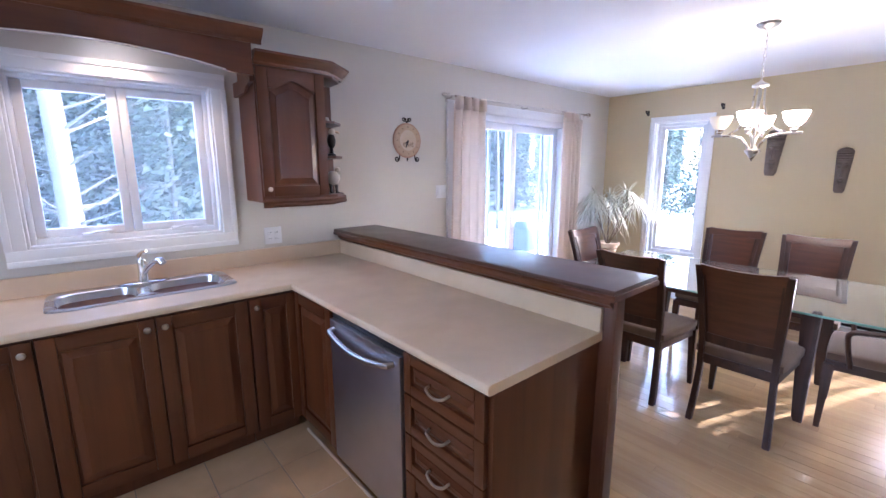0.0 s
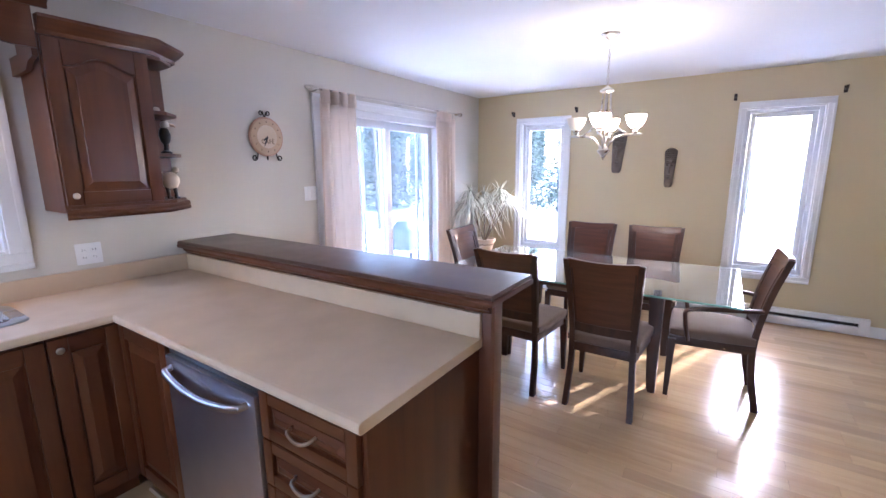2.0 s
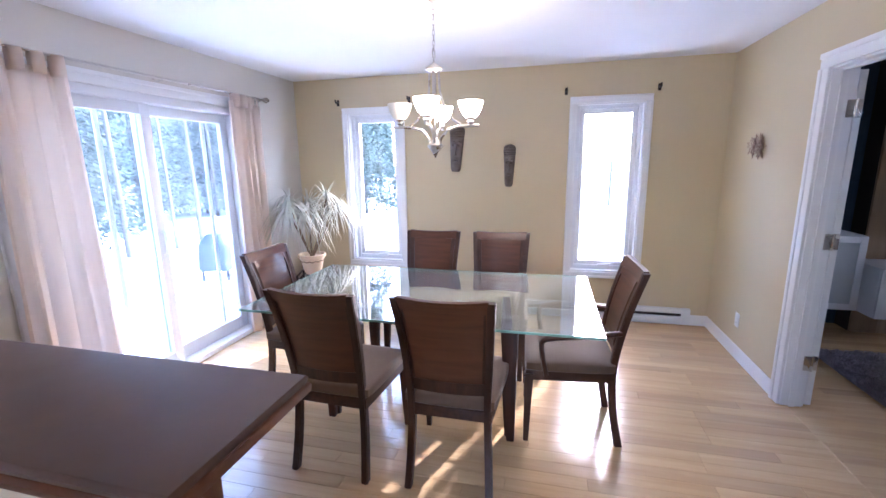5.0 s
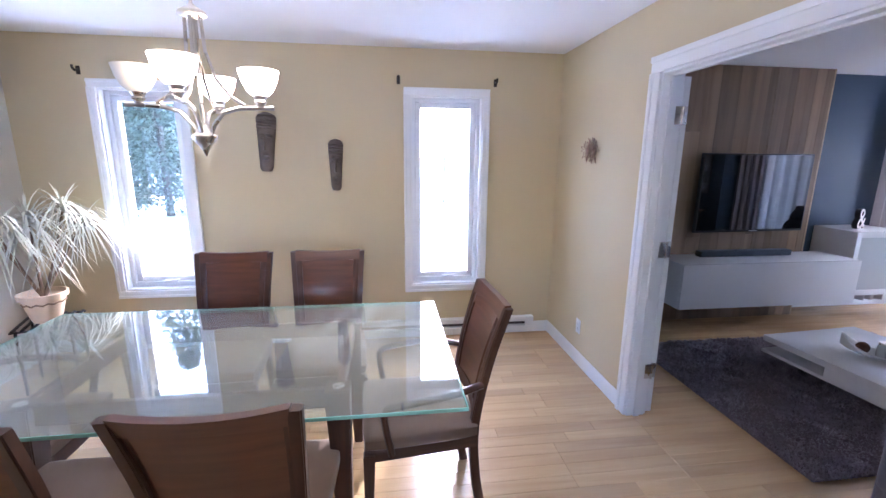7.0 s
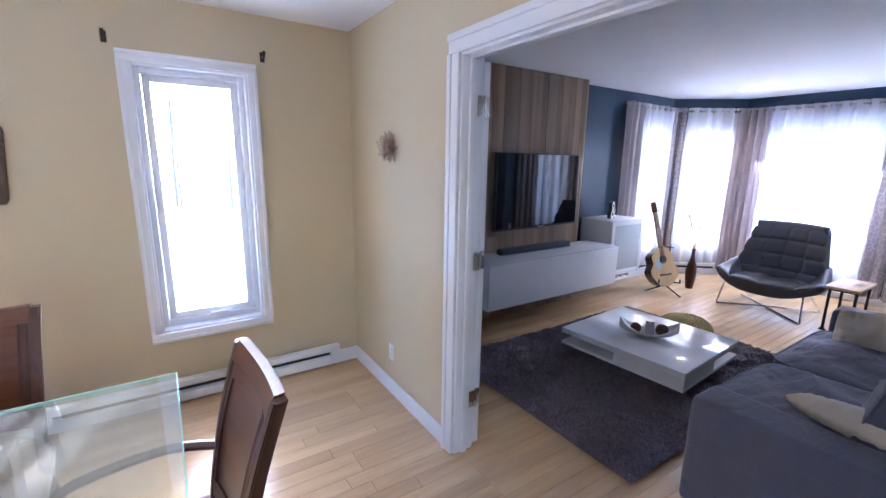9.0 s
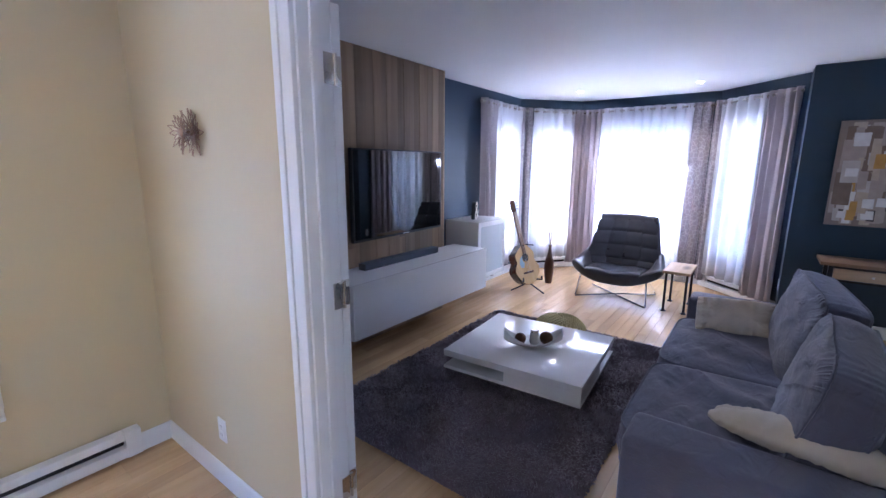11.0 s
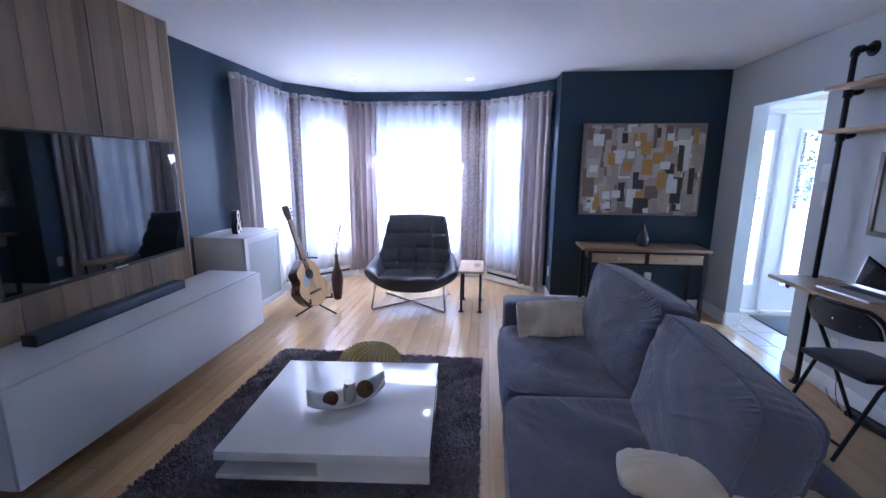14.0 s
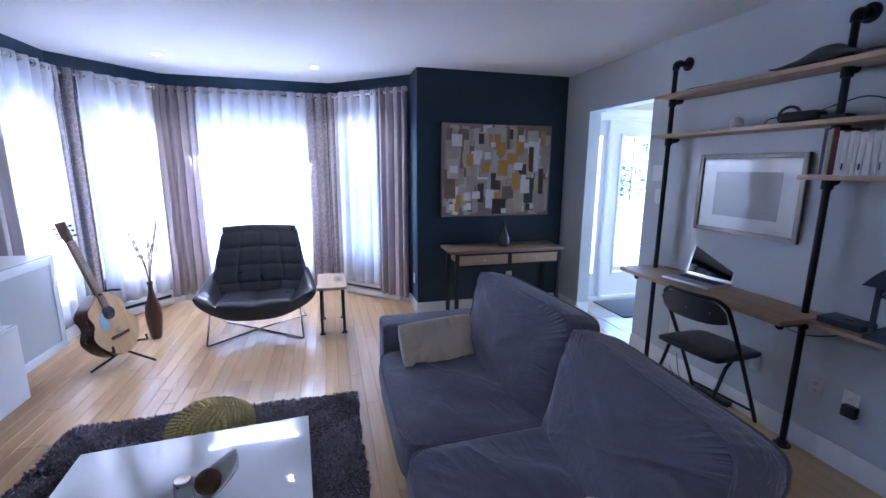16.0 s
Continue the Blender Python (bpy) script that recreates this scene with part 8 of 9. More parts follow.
plate("outlet", pose(1.62, NAVY_Y, 0.34, 0, 0, 180), 1, False, "white outlet plate low on the navy wall")

# ---- open door folded back against the living room side ----
dr = thing("door_1", "white interior door folded flat against the wall, hinges showing", "door")
bm = bmesh.new()
box(bm, (4.044, -1.137, 0.012), (4.80, -1.101, 2.035), 0.002)
part("slab", bm, M_TRIM, dr)
for z in (0.30, 1.075, 1.83):
    bm = bmesh.new()
    for y0, y1 in ((-1.097, -1.054), (-1.137, -1.102)):
        box(bm, (4.0285 if y0 > -1.099 else 4.0425, y0, z - 0.048), (4.0305 if y0 > -1.099 else 4.0445, y1, z + 0.048), 0.004)
    tube(bm, [(4.029, -1.0995, z - 0.05), (4.029, -1.0995, z + 0.05)], 0.0065, 10)
    part("hinge", bm, M_NICKEL, dr, "satin nickel butt hinge")
tagged(dr, kind="structure")

# ---- front door in the entry ----
fd = thing("front_door", "white front door with sidelight and glazing bars", "door")
YD = FRONT - 0.03
bm = bmesh.new()
for a, b in (((-0.45, FRONT - 0.12, 0), (-0.41, FRONT + 0.012, 2.06)), ((0.75, FRONT - 0.12, 0), (0.79, FRONT + 0.012, 2.06)), ((-0.41, FRONT - 0.12, 2.02), (0.75, FRONT + 0.012, 2.06)), ((0.455, FRONT - 0.12, 0), (0.505, FRONT + 0.012, 2.02)), ((-0.41, FRONT - 0.12, 0), (0.75, FRONT + 0.012, 0.03))):
    box(bm, a, b, 0.004)
part("door_frame", bm, M_TRIM, fd)
def lite_panel(name, x0, x1, gx0, gx1, gz0, gz1, nx, nz):
    bm = bmesh.new()
    wall_panel(bm, "y", YD - 0.045, YD, x0, x1, 0.03, 2.02, [(gx0, gx1, gz0, gz1)])
    p = part(name, bm, M_TRIM, fd, smooth=False)
    bm = bmesh.new()
    for a, b in (((gx0 - 0.03, YD, gz0 - 0.03), (gx1 + 0.03, YD + 0.012, gz0)), ((gx0 - 0.03, YD, gz1), (gx1 + 0.03, YD + 0.012, gz1 + 0.03)), ((gx0 - 0.03, YD, gz0), (gx0, YD + 0.012, gz1)), ((gx1, YD, gz0), (gx1 + 0.03, YD + 0.012, gz1))):
        box(bm, a, b, 0.003)
    for i in range(1, nx):
        x = gx0 + (gx1 - gx0) * i / nx
        box(bm, (x - 0.008, YD - 0.028, gz0), (x + 0.008, YD - 0.012, gz1))
    for j in range(1, nz):
        z = gz0 + (gz1 - gz0) * j / nz
        box(bm, (gx0, YD - 0.0285, z - 0.008), (gx1, YD - 0.0115, z + 0.008))
    part("glazing_bars", bm, M_TRIM, p)
    bm = bmesh.new()
    box(bm, (gx0, YD - 0.023, gz0), (gx1, YD - 0.017, gz1))
    g = part("pane", bm, M_GLASS, p, smooth=False)
    g.visible_shadow = False
    return p
lite_panel("sidelight", 0.506, 0.749, 0.57, 0.705, 0.31, 1.86, 1, 5)
leaf = lite_panel("door_leaf", -0.409, 0.454, -0.27, 0.30, 0.31, 1.86, 3, 5)
bm = bmesh.new()
lathe(bm, [(0.028, 0), (0.028, 0.006), (0.012, 0.01), (0.012, 0.03), (0.026, 0.04), (0.028, 0.055), (0.012, 0.066)], (-0.35, YD, 0.98), 18, axis="y")
part("door_knob", bm, M_NICKEL, leaf)
for z in (0.35, 1.1, 1.85):
    bm = bmesh.new()
    tube(bm, [(0.452, YD + 0.006, z - 0.05), (0.452, YD + 0.006, z + 0.05)], 0.007, 8)
    part("hinge", bm, M_NICKEL, leaf)
bm = bmesh.new()
for a, b in (((-0.53, FRONT, 0), (-0.45, FRONT + 0.016, 2.06)), ((-0.53, FRONT, 2.06), (0.845, FRONT + 0.016, 2.14)), ((0.79, FRONT, 0), (0.845, FRONT + 0.016, 2.06))):
    box(bm, a, b, 0.004)
structure(part("door_trim_entry", bm, M_TRIM), "white casing round the front door", "trim")
mat_ = thing("door_mat", "charcoal door mat on the entry tiles", "mat")
bm = bmesh.new()
box(bm, (-0.30, -5.32, 0.001), (0.62, -4.78, 0.012), 0.005)
part("mat", bm, M_MAT, mat_)

# ---- pipe shelving and desk ----
DZ = 0.775
L1, L2 = (1.125, -3.87), (1.105, -2.82)
rack = thing("pipe_shelf_frame", "black iron pipe uprights carrying desk and shelves", "shelving frame")


def elbow(bm, p, r=0.027):
    bmesh.ops.create_icosphere(bm, subdivisions=2, radius=r, matrix=Matrix.Translation(p))


for (x, y) in (L1, L2, (1.105, -1.75)):
    bm = bmesh.new()
    tube(bm, [(x, y, 0.012), (x, y, 2.215)], 0.0165, 12)
    lathe(bm, [(0.042, 0.0), (0.042, 0.007), (0.026, 0.012), (0.026, 0.03), (0.0165, 0.032)], (x, y, 0), 20)
    part("upright", bm, M_IRON, rack)
    bm = bmesh.new()
    tube(bm, smooth_line([(x, y, 2.19), (x, y, 2.205), (x - 0.008, y, 2.222), (x - 0.03, y, 2.23), (WEST2 + 0.012, y, 2.23)], 4), 0.0165, 12)
    tube(bm, smooth_line([(x, y, 2.185), (x, y, 2.205), (x - 0.008, y, 2.222), (x - 0.04, y, 2.23)], 5), 0.024, 12)
    lathe(bm, [(0.045, 0.0), (0.045, 0.008), (0.027, 0.013), (0.027, 0.03), (0.0165, 0.031)], (WEST2, y, 2.23), 22, axis="x")
    part("wall_elbow", bm, M_IRON, rack)
    for z in (DZ - 0.055, 1.445 if y > -3 else 0, 1.705, 1.97):
        if not z:
            continue
        bm = bmesh.new()
        out_ = x + 0.16 if z < 1 else x
        tube(bm, [(x, y, z - 0.03), (x, y, z + 0.03)], 0.025, 12)
        if z < 1:
            tube(bm, [(x, y, z), (x + 0.15, y, z), (x + 0.165, y, z)], [0.0165, 0.0165, 0.026], 12)
        tube(bm, [(x, y, z), (WEST2 + 0.055, y, z), (WEST2 + 0.04, y, z + 0.008), (WEST2 + 0.035, y, z + 0.022)], [0.0165, 0.0165, 0.022, 0.022], 12)
        part("shelf_arm", bm, M_IRON, rack)

def board(name, x0, x1, y0, y1, z, label, t=0.024):
    top = thing(name, label, "desk" if "desk" in name else "shelf", "")
    bm = bmesh.new()
    box(bm, (x0, y0, z - t), (x1, y1, z), 0.003)
    part("board", bm, M_PALEWOOD, top)
    return top


board("desk_board", WEST2 + 0.003, 1.375, -3.95, -2.745, DZ, "pale knotty wooden desk board on iron pipes", 0.026)
board("low_shelf_board", WEST2 + 0.003, 1.20, -2.742, -1.60, DZ - 0.008, "pale wooden side shelf level with the desk", 0.022)
board("wall_shelf", WEST2 + 0.003, 1.225, -3.93, -1.55, 2.012, "long pale wooden top shelf on iron pipes")
board("wall_shelf", WEST2 + 0.003, 1.225, -3.93, -1.55, 1.747, "long pale wooden middle shelf on iron pipes")
board("wall_shelf", WEST2 + 0.003, 1.225, -2.885, -1.55, 1.487, "short pale wooden book shelf on iron pipes")

# things on the shelves
bm = bmesh.new()
bmesh.ops.create_uvsphere(bm, u_segments=24, v_segments=16, radius=0.037)
ob = part("baseball", bm, M_BALL)
ob.matrix_basis = pose(1.09, -3.38, 1.7845)
tagged(ob, "worn white baseball on the middle shelf", "baseball")
for k, (w, d) in enumerate(((0.21, 0.28), (0.20, 0.27), (0.21, 0.275))):
    bm = bmesh.new()
    box(bm, (-w / 2, -d / 2, 0), (w / 2, d / 2, 0.005), 0.001)
    mg = part("magazine", bm, M_PAPER if k != 1 else M_COVER)
    mg.matrix_basis = pose(1.10, -3.55 + 0.01 * k, 2.0125 + 0.0056 * k, 0, 0, 4 * k)
    tagged(mg, "thin magazine lying in a pile on the top shelf", "magazine", "pile of magazines")
bm = bmesh.new()
def drape(u, v):
    q = 2 * u - 1
    h = 0.075 * math.exp(-((u - 0.42) / 0.22) ** 2) * math.sin(math.pi * v) ** 0.6 + 0.012 + 0.008 * noise.noise(Vector((u * 7, v * 5, 2)))
    return (0.19 * (v - 0.5), 0.27 * q, h)
grid(bm, drape, 30, 16)
cl = part("folded_cap", bm, M_MAT)
cl.modifiers.new("thickness", "SOLIDIFY").thickness = 0.006
cl.matrix_basis = pose(1.11, -2.86, 2.0135)
tagged(cl, "crumpled black cloth cap on the top shelf", "cap")
hs = thing("headset", "black strapped headset with cable on the middle shelf", "headset", at=pose(1.10, -2.98, 1.7475, 0, 0, 10))
bm = bmesh.new()
box(bm, (-0.055, -0.095, 0.0), (0.055, 0.075, 0.06), 0.02, 3)
part("housing", bm, M_BLACK, hs)
bm = bmesh.new()
tube(bm, [(0.0, -0.075 + 0.05 * math.cos(t), 0.045 + 0.045 * math.sin(t)) for t in (j * math.pi / 8 for j in range(16))], 0.008, 8, closed=True)
part("strap", bm, M_BLACK, hs)
bm = bmesh.new()
box(bm, (-0.05, 0.085, 0.0), (0.05, 0.19, 0.03), 0.008)
part("side_unit", bm, M_COVER, hs)
bm = bmesh.new()
tube(bm, smooth_line([(0.02, 0.06, 0.05), (0.03, 0.14, 0.075), (0.02, 0.24, 0.10), (0.0, 0.32, 0.07), (0.0, 0.34, 0.006)], 5), 0.003, 6)
tube(bm, smooth_line([(0.0, -0.12, 0.04), (0.0, -0.17, 0.035), (0.01, -0.19, 0.006)], 5), 0.003, 6)
part("cable", bm, M_BLACK, hs)
rs = random.Random(6)
y = -2.80
k = 0
while y < -1.75:
    t = rs.uniform(0.010, 0.017) if k < 5 else rs.uniform(0.014, 0.030)
    h = rs.uniform(0.205, 0.22) if k < 5 else rs.uniform(0.180, 0.205)
    bm = bmesh.new()
    mat_i = (M_RED, M_BLUE, M_WOOL, M_RED, M_RED)[k] if k < 5 else M_PAPER
    box(bm, (0, 0, 0), (0.145, t - 0.0012, h), 0.002)
    if k >= 5 and k % 3 == 0:
        box(bm, (0.1446, t * 0.35, h * 0.12), (0.1458, t * 0.65, h * 0.28), mat=1)
    b = part("book", bm, [mat_i, M_COVER])
    b.matrix_basis = pose(WEST2 + 0.05, y, 1.4875)
    tagged(b, "white-spined book standing in a row" if k >= 5 else "dark red or coloured paperback standing in a row", "book", "row of books")
    y += t
    k += 1

# framed print
pf = thing("framed_print", "faded print behind glass in a bronze frame", "picture")
Y0, Y1, Z0, Z1 = -3.655, -2.965, 1.105, 1.605
bm = bmesh.new()
w = 0.030
for a, b in (((WEST2 + 0.001, Y0, Z0), (WEST2 + 0.024, Y0 + w, Z1)), ((WEST2 + 0.001, Y1 - w, Z0), (WEST2 + 0.024, Y1, Z1)), ((WEST2 + 0.001, Y0 + w, Z0), (WEST2 + 0.0235, Y1 - w, Z0 + w)), ((WEST2 + 0.001, Y0 + w, Z1 - w), (WEST2 + 0.0235, Y1 - w, Z1))):
    box(bm, a, b, 0.005)
part("frame", bm, M_FRAME, pf)
bm = bmesh.new()
box(bm, (WEST2 + 0.002, Y0 + w, Z0 + w), (WEST2 + 0.010, Y1 - w, Z1 - w))
part("mount", bm, M_PAPER, pf, smooth=False)
bm = bmesh.new()
box(bm, (WEST2 + 0.0101, Y0 + 0.13, Z0 + 0.11), (WEST2 + 0.0108, Y1 - 0.13, Z1 - 0.11))
part("print", bm, M_PRINT, pf, smooth=False)
bm = bmesh.new()
box(bm, (WEST2 + 0.014, Y0 + w, Z0 + w), (WEST2 + 0.0155, Y1 - w, Z1 - w))
g = part("glass", bm, M_PICTURE_GLASS, pf, smooth=False)
g.visible_shadow = False

# laptop
lt = thing("laptop", "open silver laptop computer on the desk", "laptop", at=pose(1.17, -3.455, DZ, 0, 0, 97))
bm = bmesh.new()
box(bm, (-0.165, -0.115, 0.0), (0.165, 0.115, 0.015), 0.005)
part("base", bm, M_ALU, lt)
bm = bmesh.new()
for r in range(5):
    for c in range(12):
        box(bm, (-0.14 + c * 0.0235, -0.005 + r * 0.019, 0.0148), (-0.14 + c * 0.0235 + 0.020, 0.0105 + r * 0.019, 0.0162))
part("keyboard", bm, M_BLACK, lt, smooth=False)
bm = bmesh.new()
box(bm, (-0.045, -0.10, 0.0146), (0.045, -0.03, 0.0154))
part("touchpad", bm, M_STEEL, lt, smooth=False)
bm = bmesh.new()
box(bm, (-0.165, -0.004, 0.0), (0.165, 0.004, 0.222), 0.004)
lid = part("lid", bm, M_ALU, lt)
lid.matrix_basis = pose(0, 0.115, 0.012, -17, 0, 0)
bm = bmesh.new()
box(bm, (-0.152, -0.0052, 0.018), (0.152, -0.0038, 0.210))
scr = part("screen", bm, M_SCREEN, lid, smooth=False)

# folding chair
fc = thing("folding_chair", "black folding chair with padded seat at the desk", "chair", at=pose(1.33, -3.19, 0, 0, 0, 97))
# faces +y in its own frame
for s in (-1, 1):
    bm = bmesh.new()
    tube(bm, smooth_line([(s * 0.205, 0.25, 0.010), (s * 0.205, 0.05, 0.42), (s * 0.205, -0.105, 0.715), (s * 0.190, -0.135, 0.775), (s * 0.145, -0.15, 0.803)], 5), 0.0115, 8)
    part("front_leg", bm, M_IRON, fc)
    bm = bmesh.new()
    tube(bm, [(s * 0.185, -0.235, 0.010), (s * 0.185, -0.06, 0.40), (s * 0.185, 0.02, 0.47)], 0.0105, 8)
    part("rear_leg", bm, M_IRON, fc)
bm = bmesh.new()
tube(bm, arc((-0.145, -0.15, 0.803), (0.145, -0.15, 0.803), (0, -0.035, 0.006), 8), 0.0115, 8)
part("top_tube", bm, M_IRON, fc)
for y, z, h in ((0.215, 0.085, 0.205), (-0.20, 0.09, 0.185)):
    bm = bmesh.new()
    tube(bm, [(-h, y, z), (h, y, z)], 0.008, 8)
    part("stretcher", bm, M_IRON, fc)
bm = bmesh.new()
def rest(sg):
    def g(u, v):
        q = 2 * u - 1
        return (0.198 * q, -0.118 - 0.028 * v - 0.045 * (1 - q * q) + sg * 0.010, 0.655 + 0.145 * v * (1 - 0.42 * abs(q) ** 5) + 0.02 * (1 - v) * q ** 4)
    return g
for sg in (-1, 1):
    grid(bm, rest(sg), 14, 6)
bmesh.ops.remove_doubles(bm, verts=bm.verts, dist=1e-5)
bmesh.ops.bridge_loops(bm, edges=[e for e in bm.edges if len(e.link_faces) == 1])
bmesh.ops.recalc_face_normals(bm, faces=bm.faces)
part("backrest", bm, M_LEATHER, fc)
for q in (-0.13, 0.0, 0.13):
    bm = bmesh.new()
    lathe(bm, [(0.006, 0.0), (0.006, -0.003), (0.002, -0.004)], (q, -0.142 - 0.045 * (1 - (q / 0.198) ** 2) - 0.001, 0.725), 10, axis="y")
    part("rivet", bm, M_CHROME, fc)
bm = bmesh.new()
cushion(bm, (0.40, 0.40, 0.055), pose(0, 0.04, 0.452, -3, 0, 0), 0.4, 14)
part("seat", bm, M_LEATHER, fc, "black padded vinyl seat")

# lantern, box and cables on the side shelf
ln_ = thing("candle_lantern", "dark metal lantern with lattice band and ivory candle", "lantern", at=pose(1.09, -2.42, DZ - 0.008, 0, 0, 8))
bm = bmesh.new()
box(bm, (-0.105, -0.105, 0.0), (0.105, 0.105, 0.022), 0.004)
box(bm, (-0.095, -0.095, 0.022), (0.095, 0.095, 0.036), 0.004)
part("base", bm, M_COVER, ln_)
for x in (-0.085, 0.085):
    for y in (-0.085, 0.085):
        bm = bmesh.new()
        box(bm, (x - 0.009, y - 0.009, 0.036), (x + 0.009, y + 0.009, 0.245), 0.002)
        part("corner_post", bm, M_COVER, ln_)
for k in range(4):
    bm = bmesh.new()
    box(bm, (-0.076, 0.080, 0.195), (0.076, 0.086, 0.203))
    box(bm, (-0.076, 0.080, 0.237), (0.076, 0.086, 0.245))
    for x in (-0.05, 0.0, 0.05):
        tube(bm, [(x - 0.025, 0.083, 0.203), (x + 0.025, 0.083, 0.237)], 0.003, 6)
        tube(bm, [(x + 0.025, 0.083, 0.203), (x - 0.025, 0.083, 0.237)], 0.003, 6)
    p = part("lattice", bm, M_COVER, ln_)
    p.matrix_basis = pose(0, 0, 0, 0, 0, 90 * k)
bm = bmesh.new()
def roof(u, v):
    s = 0.118 * (1 - v) ** 0.75 + 0.012
    a = 2 * math.pi * u + math.pi / 4
    c, q = math.cos(a), math.sin(a)
    m = max(abs(c), abs(q))
    return (s * c / m, s * q / m, 0.246 + 0.105 * math.sin(v * math.pi / 2))
grid(bm, roof, 32, 8)
bmesh.ops.remove_doubles(bm, verts=bm.verts, dist=1e-4)
bmesh.ops.holes_fill(bm, edges=[e for e in bm.edges if len(e.link_faces) == 1], sides=0)
bmesh.ops.recalc_face_normals(bm, faces=bm.faces)
part("roof", bm, M_COVER, ln_)
bm = bmesh.new()
lathe(bm, [(0.022, 0.350), (0.024, 0.362), (0.010, 0.368), (0.012, 0.38), (0.003, 0.386)], (0, 0, 0), 16)
tube(bm, [(0.024 * math.cos(t), 0, 0.405 + 0.024 * math.sin(t)) for t in (j * math.pi / 8 for j in range(16))], 0.004, 6, closed=True)
part("finial_ring", bm, M_COVER, ln_)
bm = bmesh.new()
lathe(bm, [(0.037, 0.0362), (0.037, 0.128), (0.033, 0.132), (0.006, 0.130)], (0, 0, 0), 24)
part("candle", bm, M_CANDLE, ln_, "ivory pillar candle")
bx = thing("cable_box", "flat dark router box beside the lantern", "router", at=pose(1.08, -2.64, DZ - 0.008, 0, 0, 5))
bm = bmesh.new()
box(bm, (-0.075, -0.095, 0.0), (0.075, 0.085, 0.032), 0.006)
part("housing", bm, M_COVER, bx)
bm = bmesh.new()
lathe(bm, [(0.02, 0.0315), (0.02, 0.036), (0.006, 0.038)], (0.0, 0.0, 0), 16)
part("button", bm, M_BLACK, bx)


def cord(pts, label="thin black power cord hanging below the desk", r=0.003):
    bm = bmesh.new()
    tube(bm, smooth_line(pts, 6), r, 6)
    return part("cable", bm, M_BLACK, rack, label)


cord([(1.04, -3.02, DZ - 0.03), (1.06, -2.96, 0.66), (1.08, -2.84, 0.645), (1.08, -2.72, 0.68), (1.06, -2.60, DZ - 0.032)])
cord([(1.0, -2.56, DZ - 0.032), (0.995, -2.56, 0.6), (0.99, -2.60, 0.45), (0.99, -2.55, 0.36)])
cord([(1.0, -3.83, DZ - 0.03), (0.99, -3.80, 0.55), (1.0, -3.72, 0.25), (1.06, -3.60, 0.02), (1.12, -3.35, 0.008), (1.04, -3.2, 0.006)], "thin black power cord trailing to the floor")
cord([(0.988, -3.74, 0.33), (1.0, -3.80, 0.30), (1.01, -3.79, 0.12), (1.05, -3.68, 0.01), (1.10, -3.5, 0.006)], "black plug cord trailing to the floor")
cord([(1.05, -3.86, DZ + 0.004), (1.02, -3.75, DZ + 0.004), (1.03, -3.66, DZ + 0.004)], "thin cable lying on the desk")
ad = thing("power_strip", "black power strip on the floor by the wall", "power strip", at=pose(1.07, -3.33, 0.0, 0, 0, 8))
bm = bmesh.new()
box(bm, (-0.03, -0.14, 0.0), (0.03, 0.14, 0.035), 0.008)
part("housing", bm, M_BLACK, ad)
for y, z in ((-3.74, 0.335), (-3.10, 0.365), (-2.76, 0.375), (-2.60, 0.37)):
    plate("outlet", pose(WEST2, y, z, 0, 0, 90), 1 if y != -3.10 else 1, False, "white outlet plate low on the grey-blue wall")
pa = thing("plug_adapter", "black plug-in adapter in the wall outlet", "adapter", at=pose(WEST2 + 0.0085, -2.585, 0.335))
bm = bmesh.new()
box(bm, (0, -0.03, -0.03), (0.035, 0.03, 0.03), 0.006)
part("housing", bm, M_BLACK, pa)
th = thing("thermostat", "white wall thermostat beside the entry opening", "thermostat", at=pose(WEST2, -4.04, 1.475, 0, 0, 90))
bm = bmesh.new()
box(bm, (-0.05, -0.025, -0.06), (0.05, 0, 0.06), 0.006)
part("housing", bm, M_WHITEPL, th)
plate("light_switch", pose(WEST2, -4.03, 1.30, 0, 0, 90), 1, True, "white rocker switch beside the entry opening")

# ---- floor boards and tiles, piece by piece ----
def bevelled_slab(name, w, l, h, mat, bev=0.0012):
    bm = bmesh.new()
    v = box(bm, (0, 0, -h), (w, l, 0))
    top = [e for e in bm.edges if all(abs(x.co.z) < 1e-6 for x in e.verts)]
    bmesh.ops.bevel(bm, geom=top, offset=bev, segments=1, affect="EDGES")
    return mesh_of(bm, name, mat, False)


BOARD_W = 0.085
BOARDS = {n: bevelled_slab("floor_board", BOARD_W - 0.0006, n / 100 - 0.0006, 0.012, M_MAPLE) for n in range(30, 151, 10)}


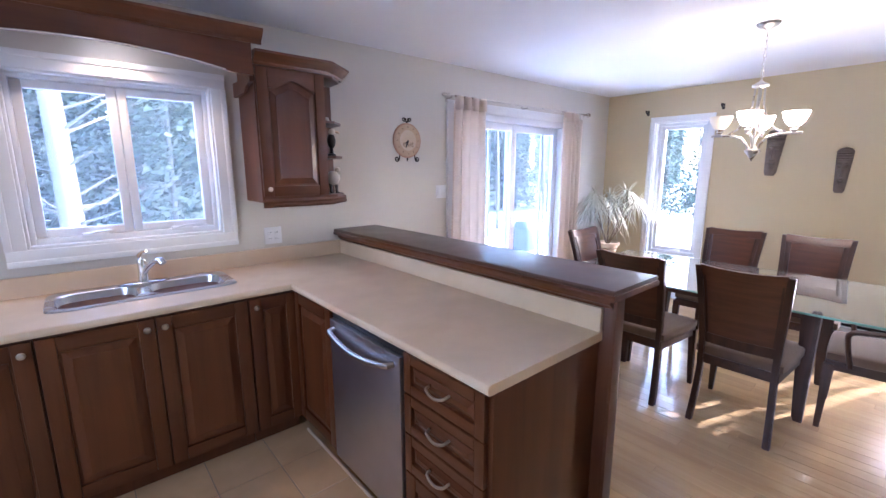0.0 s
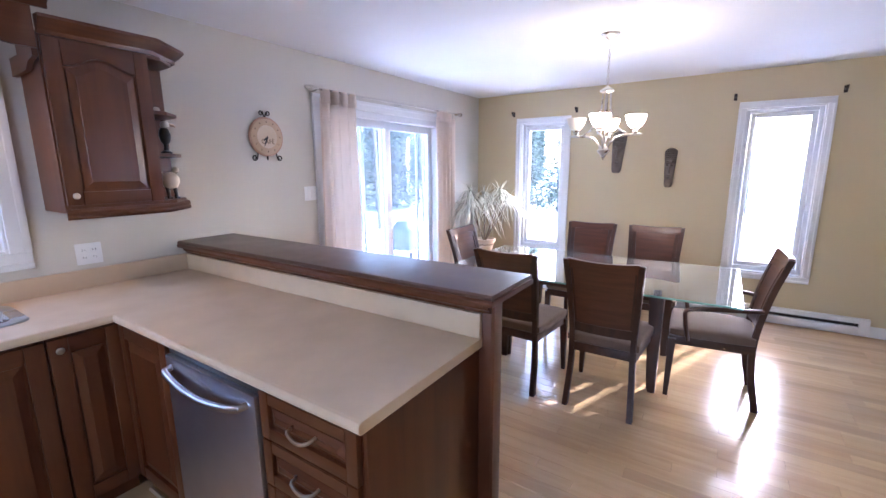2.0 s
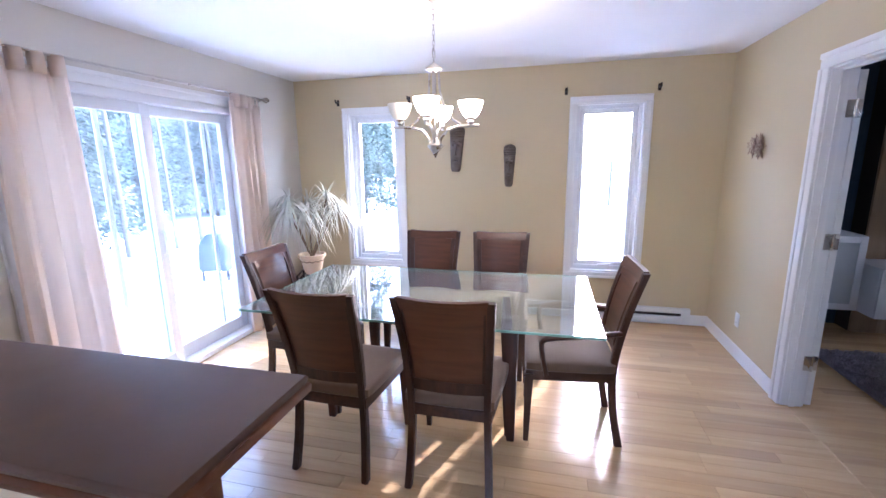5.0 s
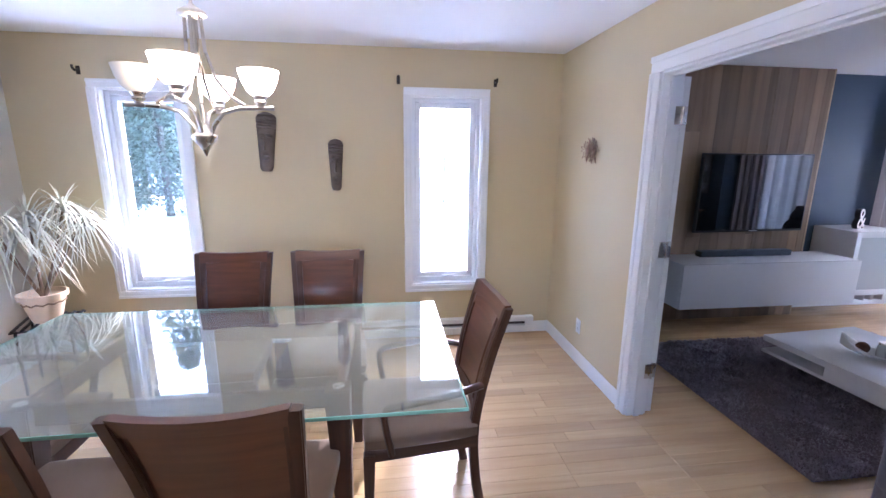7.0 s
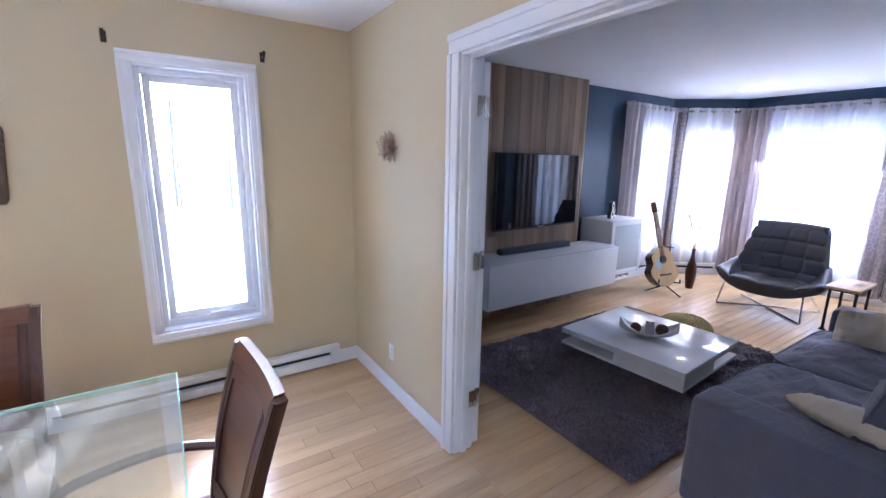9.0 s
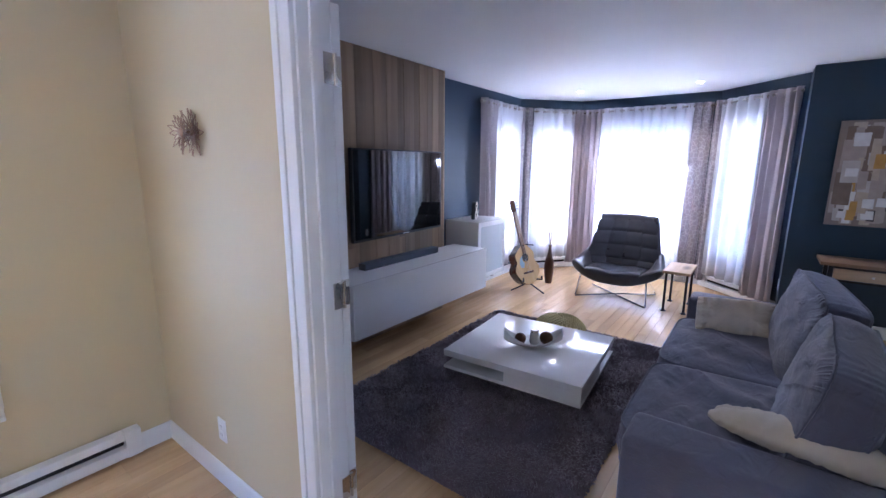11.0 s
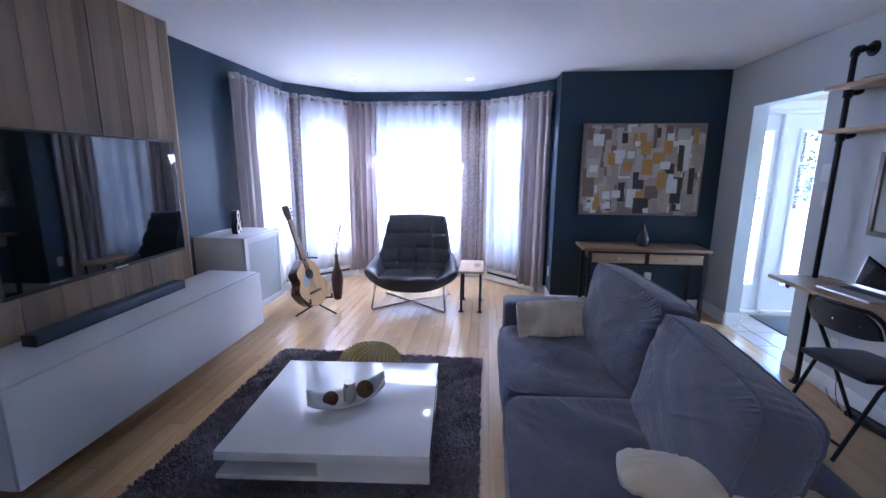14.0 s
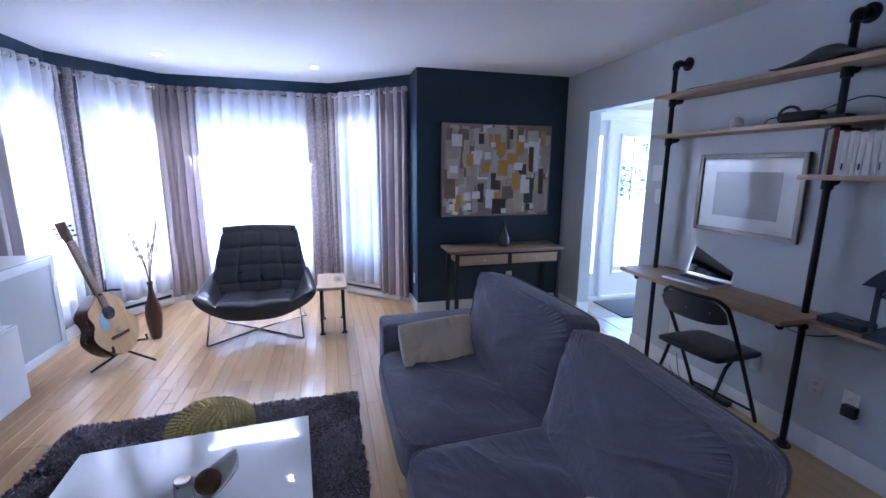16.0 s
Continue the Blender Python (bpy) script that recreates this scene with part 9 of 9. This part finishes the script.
def board_field(name, x0, x1, y0, y1, near, label, seed):
    rng = random.Random(seed)
    base = structure(new(name), label, "floor")
    cells = []
    x = x0
    while x < x1 - 0.01:
        y = y0
        first = True
        while y < y1 - 0.001:
            n = rng.choice((30, 50, 60, 70)) if first else rng.choice((50, 60, 70, 80, 90, 100, 120, 140))
            first = False
            left = y1 - y
            if left < n / 100 + 0.3:
                n = 0
            L = left if n == 0 else n / 100
            cells.append((x, y, n, L))
            y += L
        x += BOARD_W
    cells.sort(key=lambda c: abs(c[0] - near[0]) + 0.6 * abs(c[1] + c[3] / 2 - near[1]))
    rest = bmesh.new()
    for i, (x, y, n, L) in enumerate(cells):
        if i < 290 and n:
            ob = new("floor_board", BOARDS[n])
            ob.parent = base
            ob.location = (x, y, 0)
        elif i < 290:
            ob = new("floor_board", bevelled_slab("floor_board", BOARD_W - 0.0006, L - 0.0006, 0.012, M_MAPLE))
            ob.parent = base
            ob.location = (x, y, 0)
        else:
            box(rest, (x, y, -0.012), (x + BOARD_W - 0.0006, y + L - 0.0006, 0.0))
    if len(rest.verts):
        tagged(part("floor_boards", rest, M_MAPLE_REST, base, smooth=False), kind="stuff")
    else:
        rest.free()
    return base


board_field("floor_dining", 1.625, 5.41, -1.0, 3.25, (3.4, 0.8), "glossy blond maple strip floor of the dining room", 3)
board_field("floor_living", WEST2, 5.75, -6.52, -1.0, (3.9, -4.0), "glossy blond maple strip floor of the living room", 5)
board_field("floor_passage", -2.2, 1.625, -0.965, 1.11, (1.2, 0.7), "blond maple strip floor beside the kitchen", 7)


def tile_field(name, x0, x1, y0, y1, size, ox, oy, mat, label, gap=0.004):
    base = structure(new(name), label, "floor")
    bm = bmesh.new()
    box(bm, (x0, y0, -0.0118), (x1, y1, -0.003))
    part("grout", bm, M_GROUT, base, smooth=False)
    full = bevelled_slab("floor_tile", size - gap, size - gap, 0.011, mat, 0.002)
    i0, i1 = math.floor((x0 - ox) / size), math.ceil((x1 - ox) / size)
    j0, j1 = math.floor((y0 - oy) / size), math.ceil((y1 - oy) / size)
    for i in range(i0, i1):
        for j in range(j0, j1):
            a, b = max(ox + i * size, x0), min(ox + (i + 1) * size, x1)
            c, d = max(oy + j * size, y0), min(oy + (j + 1) * size, y1)
            if b - a < 0.02 or d - c < 0.02:
                continue
            whole = b - a > size - 0.001 and d - c > size - 0.001
            ob = new("floor_tile", full if whole else bevelled_slab("floor_tile", b - a - gap, d - c - gap, 0.011, mat, 0.002))
            ob.parent = base
            ob.location = (a + gap / 2, c + gap / 2, 0)
    return base


tile_field("floor_kitchen", -2.2, 1.6245, 1.11, 3.25, 0.305, 0.105, 0.27, M_TILE, "beige ceramic tile kitchen floor")
tile_field("floor_entry", -2.1, WEST2, FRONT, -3.1, 0.33, 0.2, 0.1, M_TILE_ENTRY, "pale ceramic tile entry floor")
